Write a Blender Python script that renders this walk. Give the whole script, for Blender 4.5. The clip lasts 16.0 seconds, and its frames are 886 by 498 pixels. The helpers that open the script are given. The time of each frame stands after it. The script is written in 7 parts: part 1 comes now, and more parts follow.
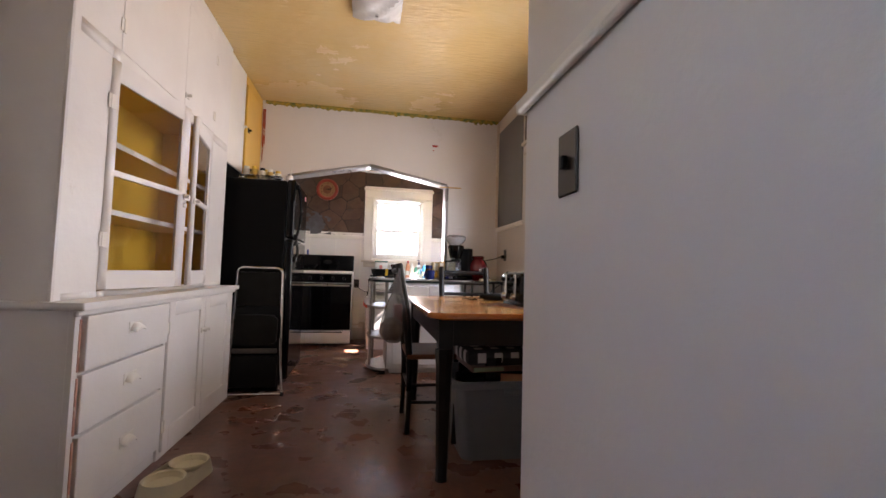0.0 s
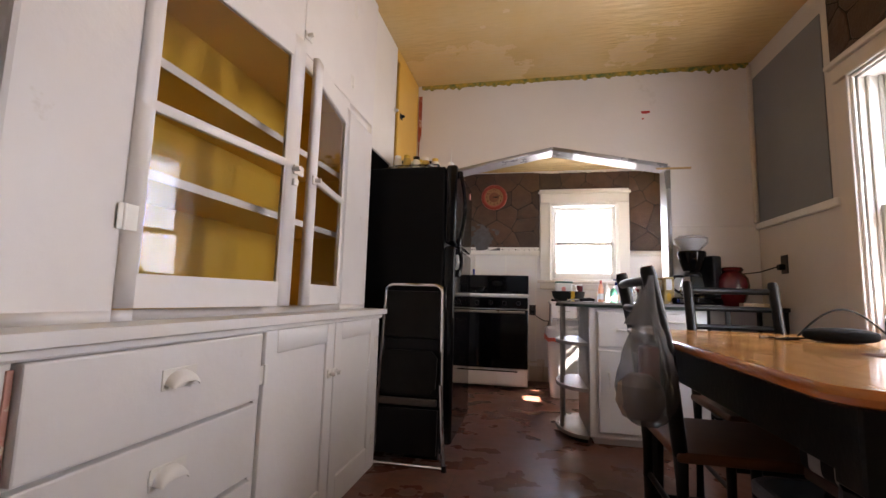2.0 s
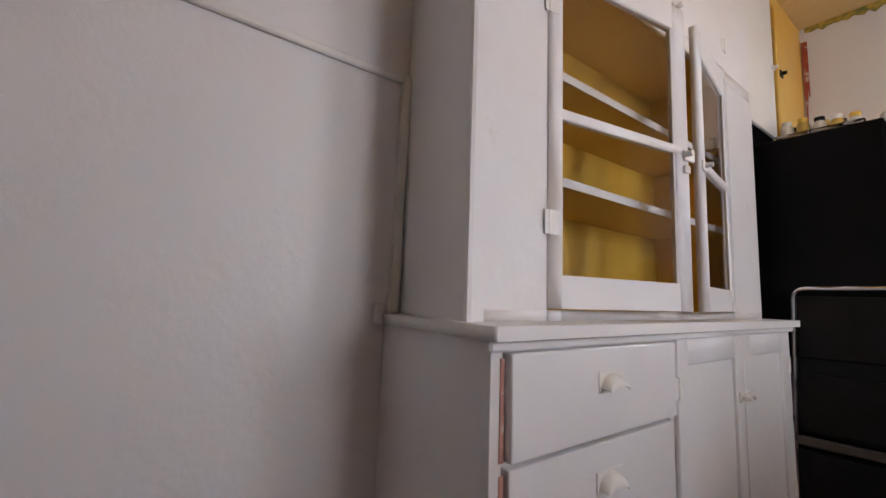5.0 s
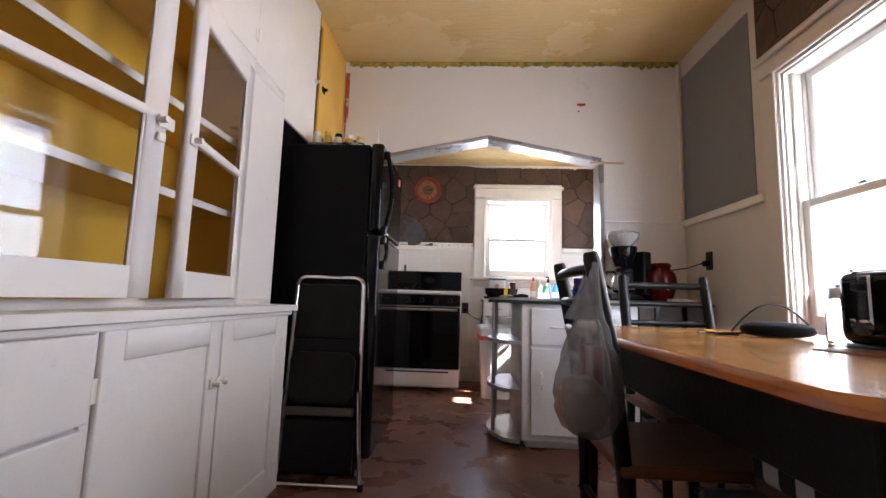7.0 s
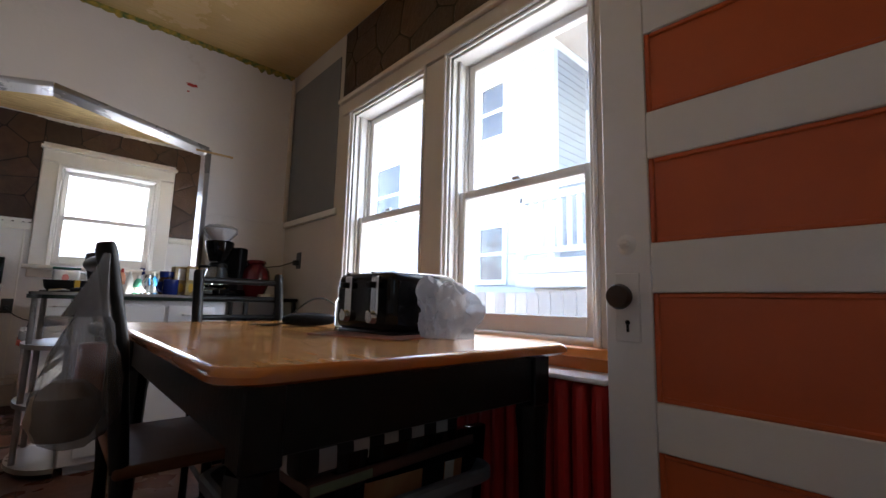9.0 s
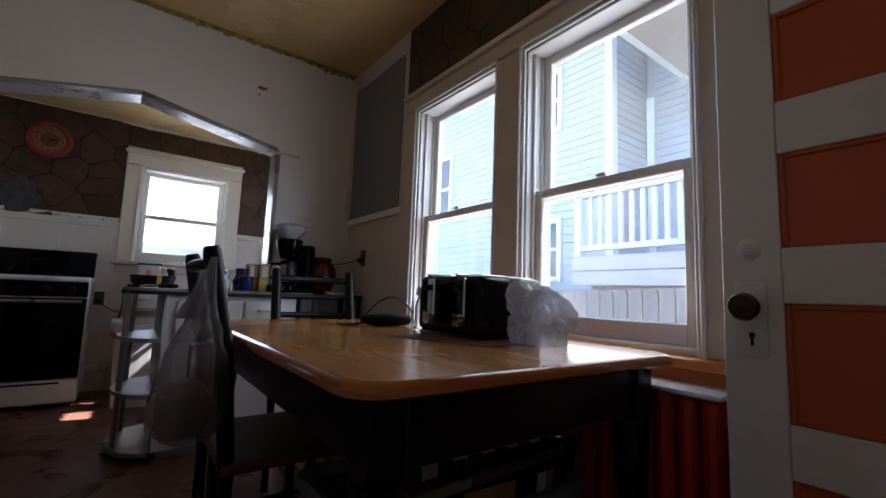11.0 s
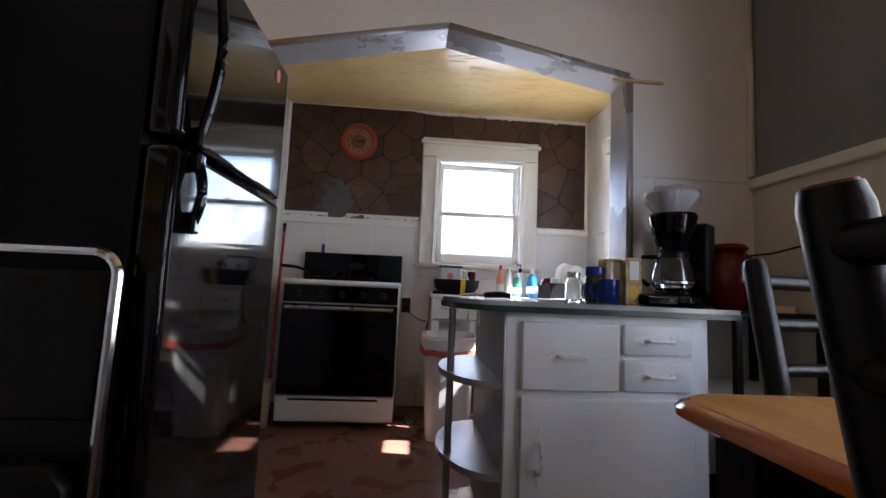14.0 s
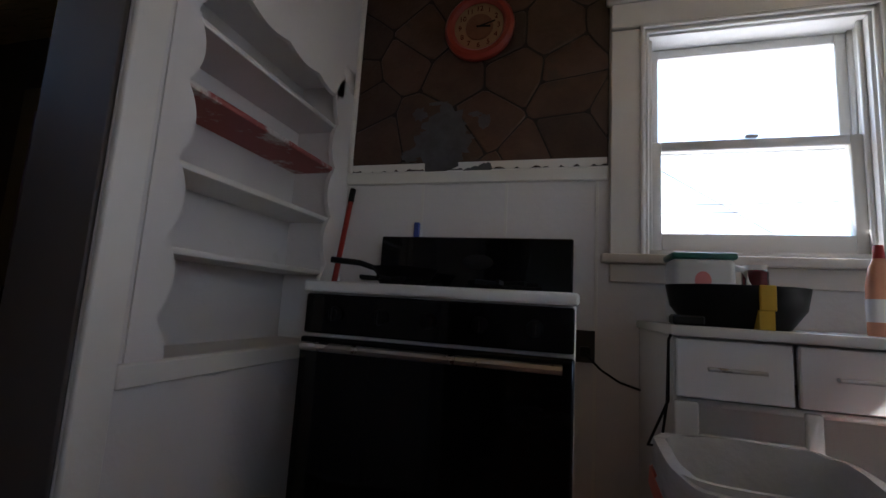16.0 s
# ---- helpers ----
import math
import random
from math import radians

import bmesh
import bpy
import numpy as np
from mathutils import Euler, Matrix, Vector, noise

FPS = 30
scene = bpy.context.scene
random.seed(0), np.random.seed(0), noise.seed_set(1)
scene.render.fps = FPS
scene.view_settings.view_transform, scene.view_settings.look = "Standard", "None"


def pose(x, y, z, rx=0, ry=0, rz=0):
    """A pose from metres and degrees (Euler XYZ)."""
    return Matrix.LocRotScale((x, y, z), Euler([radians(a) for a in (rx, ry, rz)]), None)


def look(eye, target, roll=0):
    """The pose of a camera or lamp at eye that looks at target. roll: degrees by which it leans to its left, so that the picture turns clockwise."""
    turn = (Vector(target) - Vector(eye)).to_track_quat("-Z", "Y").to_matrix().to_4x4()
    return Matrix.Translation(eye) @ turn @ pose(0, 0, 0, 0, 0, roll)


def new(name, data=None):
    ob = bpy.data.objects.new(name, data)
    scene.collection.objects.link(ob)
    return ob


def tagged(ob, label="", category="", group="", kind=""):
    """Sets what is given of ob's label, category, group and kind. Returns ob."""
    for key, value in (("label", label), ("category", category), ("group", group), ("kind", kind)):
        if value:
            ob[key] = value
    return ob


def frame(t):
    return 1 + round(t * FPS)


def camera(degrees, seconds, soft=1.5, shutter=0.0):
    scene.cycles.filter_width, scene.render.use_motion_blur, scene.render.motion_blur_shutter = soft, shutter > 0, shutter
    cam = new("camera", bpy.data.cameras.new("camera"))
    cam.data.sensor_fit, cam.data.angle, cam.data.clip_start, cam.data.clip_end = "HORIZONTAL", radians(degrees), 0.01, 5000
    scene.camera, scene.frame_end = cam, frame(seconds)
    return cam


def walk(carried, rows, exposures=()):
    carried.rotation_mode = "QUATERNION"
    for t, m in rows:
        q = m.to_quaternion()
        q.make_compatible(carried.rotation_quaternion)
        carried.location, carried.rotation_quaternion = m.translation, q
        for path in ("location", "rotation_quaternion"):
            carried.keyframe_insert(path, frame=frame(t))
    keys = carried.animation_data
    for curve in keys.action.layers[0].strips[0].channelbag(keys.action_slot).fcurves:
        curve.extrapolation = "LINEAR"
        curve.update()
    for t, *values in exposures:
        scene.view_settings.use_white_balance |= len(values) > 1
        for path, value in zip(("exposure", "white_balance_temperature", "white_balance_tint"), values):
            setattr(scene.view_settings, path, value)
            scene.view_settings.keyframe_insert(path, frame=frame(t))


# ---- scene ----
cam = camera(92.1, 16.0)
PATH = [
    (0, (1.749, 0.373, 0.953), (2.095, 2.34, 1.064), 1.6),
    (0.5, (1.781, 0.807, 0.874), (1.973, 2.79, 1.048), 1.4),
    (1, (1.708, 1.115, 0.865), (1.596, 3.102, 1.062), 1.7),
    (1.5, (1.653, 1.334, 0.924), (1.542, 3.321, 1.127), 1.6),
    (2, (1.583, 1.522, 0.891), (1.182, 3.469, 1.113), 1.6),
    (2.5, (1.444, 1.555, 0.873), (0.611, 3.358, 1.108), 2.0),
    (3, (1.347, 1.526, 0.859), (0.256, 3.185, 1.095), 2.0),
    (3.2, (1.328, 1.51, 0.857), (0.158, 3.115, 1.092), 1.9),
    (5.3, (1.361, 1.501, 0.866), (-0.078, 2.873, 1.089), 1.8),
    (5.5, (1.397, 1.512, 0.878), (0.152, 3.063, 1.094), 2.0),
    (6, (1.473, 1.648, 0.862), (0.483, 3.372, 1.085), 1.7),
    (6.5, (1.55, 1.747, 0.851), (0.853, 3.609, 1.071), 1.8),
    (7, (1.601, 1.779, 0.867), (1.495, 3.763, 1.096), 1.7),
    (7.5, (1.692, 1.732, 0.892), (2.123, 3.672, 1.118), 1.7),
    (8, (1.785, 1.685, 0.875), (2.582, 3.503, 1.123), 1.7),
    (8.5, (1.827, 1.626, 0.896), (2.941, 3.27, 1.133), 1.9),
    (8.7, (1.852, 1.608, 0.871), (3.066, 3.178, 1.119), 1.6),
    (10.8, (1.782, 1.708, 0.91), (3.058, 3.233, 1.122), 2.1),
    (11, (1.766, 1.728, 0.897), (2.949, 3.326, 1.118), 2.2),
    (11.5, (1.727, 1.763, 0.89), (2.739, 3.475, 1.109), 2.3),
    (12, (1.683, 1.797, 0.882), (2.564, 3.579, 1.096), 2.4),
    (12.5, (1.603, 1.92, 0.874), (2.157, 3.832, 1.067), 1.9),
    (13, (1.706, 2.245, 0.897), (1.984, 4.218, 1.071), 1.7),
    (13.5, (1.674, 2.607, 0.864), (1.819, 4.595, 1.031), 2.5),
    (14, (1.64, 3.04, 0.915), (1.782, 5.026, 1.098), 2.5),
    (14.5, (1.69, 3.53, 0.915), (1.819, 5.51, 1.161), 2.3),
    (15, (1.665, 3.965, 0.963), (1.787, 5.945, 1.226), 2.1),
    (15.5, (1.612, 4.42, 0.925), (1.522, 6.392, 1.226), 2.5),
    (16, (1.535, 4.793, 0.892), (0.985, 6.7, 1.146), 3.4),
]
PATH += [
    (4.3, (1.325, 1.485, 0.858), (-0.32, 2.595, 1.09), 1.9),
    (9.75, (1.815, 1.655, 0.888), (3.29, 2.984, 1.125), 1.9),
]
PATH.sort()
STOPS = [(0.0, 4.95), (0.5, 5.1), (1.5, 4.9), (2.5, 4.75), (5.5, 4.85), (7.5, 5.05), (8.0, 5.05), (8.5, 4.3), (8.7, 4.1), (10.8, 3.2), (12.5, 2.8), (13.0, 2.95), (13.5, 3.5), (14.0, 4.0), (14.5, 4.3), (15.0, 3.65), (15.5, 3.2), (16.0, 2.8)]
walk(cam, [(t, look(eye, target, roll)) for t, eye, target, roll in PATH], [(t, s, 6800 if t < 3 else 6250 if t < 8 else 6150 if t < 10 else 5850 if t < 14.8 else 5950, 20 if t < 3 else 17 if t < 8 else 14) for t, s in STOPS])

# ---------- light ----------
SUN_AZ, SUN_EL = radians(-8.0), radians(48.0)   # from +x, slightly towards -y
world = bpy.data.worlds.new("sky")
scene.world = world
world.use_nodes = True
wn = world.node_tree
bg = wn.nodes["Background"]
sky = wn.nodes.new("ShaderNodeTexSky")
sky.sky_type = "NISHITA"
sky.sun_disc = False
sky.sun_elevation = SUN_EL
sky.sun_rotation = radians(90.0) - SUN_AZ
wn.links.new(sky.outputs[0], bg.inputs[0])
bg.inputs[1].default_value = 0.15


def sky_lamp(x, y, z, w, h, tx, ty, tz, watts):
    """Daylight entering by a window's opening."""
    la = bpy.data.lights.new("window_daylight", "AREA")
    la.shape, la.size, la.size_y = "RECTANGLE", w, h
    la.energy, la.color = watts, (1.0, 0.96, 0.91)
    ob = new("window_daylight", la)
    ob.matrix_world = look((x, y, z), (tx, ty, tz))


sky_lamp(3.275, 3.485, 1.38, 0.63, 1.18, 0.0, 3.3, 2.2, 0.7)
sky_lamp(3.275, 2.625, 1.38, 0.63, 1.18, 0.0, 2.6, 2.2, 0.7)
sky_lamp(2.17, 6.605, 1.535, 0.70, 0.80, 2.1, 4.5, 2.2, 0.6)
sun = new("sun", bpy.data.lights.new("sun", "SUN"))
sun.data.energy, sun.data.angle, sun.data.color = 4.0, radians(0.6), (1.0, 0.95, 0.86)
sun.matrix_world = look((0, 0, 0), (-math.cos(SUN_AZ) * math.cos(SUN_EL), -math.sin(SUN_AZ) * math.cos(SUN_EL), -math.sin(SUN_EL)))


# ---------- materials ----------
def material(name, base, rough=0.5, metal=0.0, second=None, scale=8.0, amount=0.5, bump=0.0, bump_scale=60.0,
             stain=None, stain_scale=2.0, stain_at=0.6, stain_soft=0.08, coat=0.0, spec=0.5, island=False, stretch=(1, 1, 1), rough_var=0.0, coords="Object"):
    m = bpy.data.materials.new(name)
    m.use_nodes = True
    nt = m.node_tree
    b = nt.nodes["Principled BSDF"]
    b.inputs["Roughness"].default_value, b.inputs["Metallic"].default_value = rough, metal
    b.inputs["Coat Weight"].default_value = coat
    b.inputs["Specular IOR Level"].default_value = spec
    co = nt.nodes.new("ShaderNodeTexCoord")
    mp = nt.nodes.new("ShaderNodeMapping")
    mp.inputs["Scale"].default_value = stretch
    nt.links.new(co.outputs[coords], mp.inputs[0])

    def noise_tex(sc, detail=6.0, rough_=0.6):
        n = nt.nodes.new("ShaderNodeTexNoise")
        n.inputs["Scale"].default_value, n.inputs["Detail"].default_value, n.inputs["Roughness"].default_value = sc, detail, rough_
        nt.links.new(mp.outputs[0], n.inputs["Vector"])
        return n

    def ramp(src, lo, hi):
        r = nt.nodes.new("ShaderNodeMapRange")
        r.inputs[1].default_value, r.inputs[2].default_value = lo, hi
        nt.links.new(src, r.inputs[0])
        return r.outputs[0]

    def mix(fac, a, c):
        x = nt.nodes.new("ShaderNodeMix")
        x.data_type = "RGBA"
        nt.links.new(fac, x.inputs[0])
        for v, s in ((a, x.inputs[6]), (c, x.inputs[7])):
            if isinstance(v, tuple):
                s.default_value = (*v, 1)
            else:
                nt.links.new(v, s)
        return x.outputs[2]

    col = base
    if second is None:
        second = tuple(c * 0.86 for c in base)
    n1 = noise_tex(scale)
    mul = nt.nodes.new("ShaderNodeMath")
    mul.operation = "MULTIPLY"
    nt.links.new(ramp(n1.outputs[0], 0.35, 0.65), mul.inputs[0])
    mul.inputs[1].default_value = amount
    col = mix(mul.outputs[0], base, second)
    if stain:
        n2 = noise_tex(stain_scale, 9.0, 0.7)
        col = mix(ramp(n2.outputs[0], stain_at, stain_at + stain_soft), col, stain)
    if island:
        g = nt.nodes.new("ShaderNodeObjectInfo")
        hs = nt.nodes.new("ShaderNodeHueSaturation")
        r = nt.nodes.new("ShaderNodeMapRange")
        r.inputs[3].default_value, r.inputs[4].default_value = 0.68, 1.3
        nt.links.new(g.outputs["Random"], r.inputs[0])
        nt.links.new(r.outputs[0], hs.inputs["Value"])
        nt.links.new(col, hs.inputs["Color"])
        col = hs.outputs[0]
    nt.links.new(col, b.inputs["Base Color"])
    if rough_var:
        n3 = noise_tex(scale * 0.7, 7.0)
        r = nt.nodes.new("ShaderNodeMapRange")
        r.inputs[1].default_value, r.inputs[2].default_value = 0.3, 0.7
        r.inputs[3].default_value, r.inputs[4].default_value = max(0.03, rough - rough_var), min(1, rough + rough_var)
        nt.links.new(n3.outputs[0], r.inputs[0])
        nt.links.new(r.outputs[0], b.inputs["Roughness"])
    if bump:
        nb = noise_tex(bump_scale, 4.0)
        bp = nt.nodes.new("ShaderNodeBump")
        bp.inputs["Strength"].default_value, bp.inputs["Distance"].default_value = bump, 0.01
        nt.links.new(nb.outputs[0], bp.inputs["Height"])
        nt.links.new(bp.outputs[0], b.inputs["Normal"])
    return m


def glass(name, tint=(1, 1, 1), rough=0.0):
    m = bpy.data.materials.new(name)
    m.use_nodes = True
    b = m.node_tree.nodes["Principled BSDF"]
    b.inputs["Base Color"].default_value = (*tint, 1)
    b.inputs["Roughness"].default_value, b.inputs["Transmission Weight"].default_value, b.inputs["IOR"].default_value = rough, 1.0, 1.45
    return m


WHITE = material("white_gloss_paint", (0.78, 0.76, 0.75), 0.38, second=(0.70, 0.67, 0.66), scale=3, bump=0.12, bump_scale=25, stain=(0.62, 0.58, 0.53), stain_scale=3.5, stain_at=0.66)
WALLP = material("white_wall_paint", (0.77, 0.745, 0.735), 0.5, second=(0.70, 0.67, 0.66), scale=1.6, bump=0.15, bump_scale=40, stain=(0.60, 0.56, 0.53), stain_scale=1.5, stain_at=0.66)
CREAM = material("cream_wall_paint", (0.66, 0.60, 0.54), 0.6, second=(0.58, 0.53, 0.48), scale=2, bump=0.15, bump_scale=40, stain=(0.48, 0.43, 0.38), stain_scale=1.8, stain_at=0.64)
TRIM = material("white_trim_paint", (0.80, 0.78, 0.74), 0.35, second=(0.74, 0.71, 0.66), scale=5, bump=0.1, bump_scale=30, stain=(0.60, 0.54, 0.46), stain_scale=6, stain_at=0.68)
CREAMTRIM = material("cream_trim_paint", (0.68, 0.61, 0.53), 0.4, second=(0.60, 0.54, 0.47), scale=4, bump=0.1, bump_scale=30, stain=(0.80, 0.77, 0.72), stain_scale=5, stain_at=0.66)
YELLOW = material("mustard_cabinet_paint", (0.72, 0.46, 0.06), 0.4, second=(0.58, 0.34, 0.04), scale=3, stain=(0.62, 0.55, 0.42), stain_scale=2.2, stain_at=0.64)
OCHRE = material("ochre_panel_paint", (0.78, 0.47, 0.09), 0.35, second=(0.70, 0.38, 0.05), scale=4, bump=0.1)
GREYPAINT = material("grey_primer_paint", (0.22, 0.225, 0.24), 0.7, second=(0.175, 0.18, 0.19), scale=2, bump=0.1)
STONE = material("faux_stone", (0.050, 0.020, 0.011), 0.42, second=(0.078, 0.040, 0.024), scale=9, amount=0.8, bump=0.5, bump_scale=45, stain=(0.045, 0.026, 0.018), stain_scale=5, stain_at=0.58, island=True)
MORTAR = material("dark_faux_mortar", (0.016, 0.011, 0.009), 0.8, scale=20, bump=0.3)
PEEL = material("peeling_border", (0.55, 0.36, 0.05), 0.7, second=(0.10, 0.16, 0.05), scale=26, amount=1.0, stain=(0.5, 0.09, 0.03), stain_scale=30, stain_at=0.64)
REDPAINT = material("red_paint", (0.48, 0.04, 0.03), 0.5)
PINK = material("pink_paint", (0.75, 0.28, 0.28), 0.5)
BLACKGLOSS = material("black_gloss_enamel", (0.003, 0.003, 0.0035), 0.06, spec=0.26, second=(0.005, 0.005, 0.006), scale=4, rough_var=0.025)
BLACKTEX = material("black_textured_steel", (0.0025, 0.0025, 0.003), 0.5, spec=0.12, bump=0.1, bump_scale=300, stain=(0.02, 0.02, 0.02), stain_scale=40, stain_at=0.78)
BLACKWOOD = material("black_painted_wood", (0.005, 0.0045, 0.0045), 0.32, spec=0.24, second=(0.010, 0.009, 0.008), scale=12, stain=(0.07, 0.045, 0.03), stain_scale=11, stain_at=0.70, bump=0.1)
BLACKPLASTIC = material("black_plastic", (0.005, 0.005, 0.006), 0.4, spec=0.16, second=(0.010, 0.010, 0.010))
CHROME = material("chrome", (0.75, 0.75, 0.76), 0.12, 1.0, rough_var=0.06)
STEEL = material("brushed_steel", (0.55, 0.53, 0.51), 0.32, 1.0, scale=20, rough_var=0.1)
SILVERPAINT = material("silver_paint", (0.42, 0.40, 0.38), 0.35, 0.6, second=(0.33, 0.30, 0.28), scale=5, stain=(0.22, 0.17, 0.13), stain_scale=9, stain_at=0.62, rough_var=0.12)
VINYL = material("black_vinyl", (0.007, 0.0065, 0.006), 0.40, spec=0.12, second=(0.014, 0.013, 0.012), scale=9, stain=(0.22, 0.22, 0.22), stain_scale=26, stain_at=0.76, bump=0.1)
TABLETOP = material("honey_wood", (0.60, 0.31, 0.10), 0.18, second=(0.44, 0.17, 0.04), scale=4, amount=0.6, stretch=(9, 1, 1), coat=0.2, rough_var=0.05)
TABLEEDGE = material("orange_wood_edge", (0.42, 0.125, 0.022), 0.14, second=(0.30, 0.08, 0.014), scale=6, coat=0.4)
BINBAG = material("milky_bin_film", (0.72, 0.72, 0.71), 0.25, second=(0.6, 0.6, 0.6), scale=14, bump=0.3, bump_scale=30)
SEATWOOD = material("brown_seat_wood", (0.14, 0.05, 0.02), 0.42, spec=0.25, second=(0.09, 0.03, 0.012), scale=5, stretch=(1, 6, 1))
ORANGE = material("orange_door_panel", (0.55, 0.105, 0.022), 0.4, second=(0.47, 0.085, 0.018), scale=6, bump=0.08)
SILLORANGE = material("orange_sill_paint", (0.72, 0.24, 0.04), 0.4, second=(0.6, 0.16, 0.03), scale=10)
RADRED = material("red_radiator_paint", (0.50, 0.022, 0.018), 0.34, second=(0.40, 0.016, 0.014), scale=8)
GREYTUB = material("grey_tub_plastic", (0.13, 0.14, 0.15), 0.5, second=(0.11, 0.12, 0.13), bump=0.1)
APPWHITE = material("white_enamel", (0.80, 0.80, 0.79), 0.2, second=(0.74, 0.73, 0.70), scale=5)
OAK = material("brown_plank", (0.3, 0.17, 0.08), 0.5, scale=6)
SIDING = material("blue_grey_siding", (0.42, 0.44, 0.46), 0.6, second=(0.37, 0.39, 0.41), scale=3)
PEELWOOD = material("flaking_white_board", (0.62, 0.58, 0.53), 0.7, second=(0.50, 0.44, 0.38), scale=5, stretch=(2, 0.5, 3), stain=(0.36, 0.28, 0.2), stain_scale=7, stain_at=0.6)
FENCEWOOD = material("bare_fence_wood", (0.50, 0.42, 0.34), 0.7, second=(0.36, 0.29, 0.23), scale=6, stretch=(3, 3, 0.4), island=True)
EXTWHITE = material("white_exterior_paint", (0.8, 0.8, 0.8), 0.5)
DIRT = material("grass_and_dirt", (0.16, 0.17, 0.08), 0.9, second=(0.22, 0.18, 0.12), scale=3)
ROOF = material("pale_shingles", (0.34, 0.34, 0.35), 0.9, scale=12)


def thin_glass(name, dust=0.0):
    """A flat pane: clear straight through, with a mirror gloss by angle."""
    m = bpy.data.materials.new(name)
    m.use_nodes = True
    nt = m.node_tree
    nt.nodes.remove(nt.nodes["Principled BSDF"])
    tr, gl, lw, pw, ma, mx = (nt.nodes.new(k) for k in ("ShaderNodeBsdfTransparent", "ShaderNodeBsdfGlossy", "ShaderNodeLayerWeight", "ShaderNodeMath", "ShaderNodeMath", "ShaderNodeMixShader"))
    tr.inputs[0].default_value = (0.95, 0.96, 0.96, 1)
    gl.inputs["Roughness"].default_value = 0.02
    lw.inputs[0].default_value = 0.5
    pw.operation, pw.inputs[1].default_value = "POWER", 5.0
    ma.operation, ma.inputs[1].default_value, ma.inputs[2].default_value = "MULTIPLY_ADD", 0.9, 0.045
    nt.links.new(lw.outputs["Facing"], pw.inputs[0])
    nt.links.new(pw.outputs[0], ma.inputs[0])
    nt.links.new(ma.outputs[0], mx.inputs[0])
    nt.links.new(tr.outputs[0], mx.inputs[1])
    nt.links.new(gl.outputs[0], mx.inputs[2])
    last = mx
    if dust:
        # a film of dust with brighter splashes, lit from outside
        co, n, r, tl, veil = (nt.nodes.new(k) for k in ("ShaderNodeTexCoord", "ShaderNodeTexNoise", "ShaderNodeMapRange", "ShaderNodeBsdfTranslucent", "ShaderNodeMixShader"))
        n.inputs["Scale"].default_value, n.inputs["Detail"].default_value, n.inputs["Roughness"].default_value = 9.0, 9.0, 0.75
        r.inputs[1].default_value, r.inputs[2].default_value, r.inputs[3].default_value, r.inputs[4].default_value = 0.45, 0.75, dust, dust * 3.0
        tl.inputs[0].default_value = (0.85, 0.87, 0.88, 1)
        nt.links.new(co.outputs["Object"], n.inputs["Vector"])
        nt.links.new(n.outputs[0], r.inputs[0])
        nt.links.new(r.outputs[0], veil.inputs[0])
        nt.links.new(mx.outputs[0], veil.inputs[1])
        nt.links.new(tl.outputs[0], veil.inputs[2])
        last = veil
    nt.links.new(last.outputs[0], nt.nodes["Material Output"].inputs[0])
    return m


PANE = thin_glass("cupboard_glass")
DUSTYPANE = thin_glass("dusty_window_glass", 0.022)
CLEAR = glass("clear_glass", (0.95, 0.97, 0.97))
DARKGLASS = material("dark_window_glass", (0.03, 0.035, 0.04), 0.05)
REDGLAZE = material("dark_red_glaze", (0.09, 0.006, 0.008), 0.1)
BLUEGLAZE = material("cobalt_glaze", (0.008, 0.018, 0.13), 0.12)
CERAMIC = material("white_ceramic", (0.8, 0.8, 0.78), 0.2)


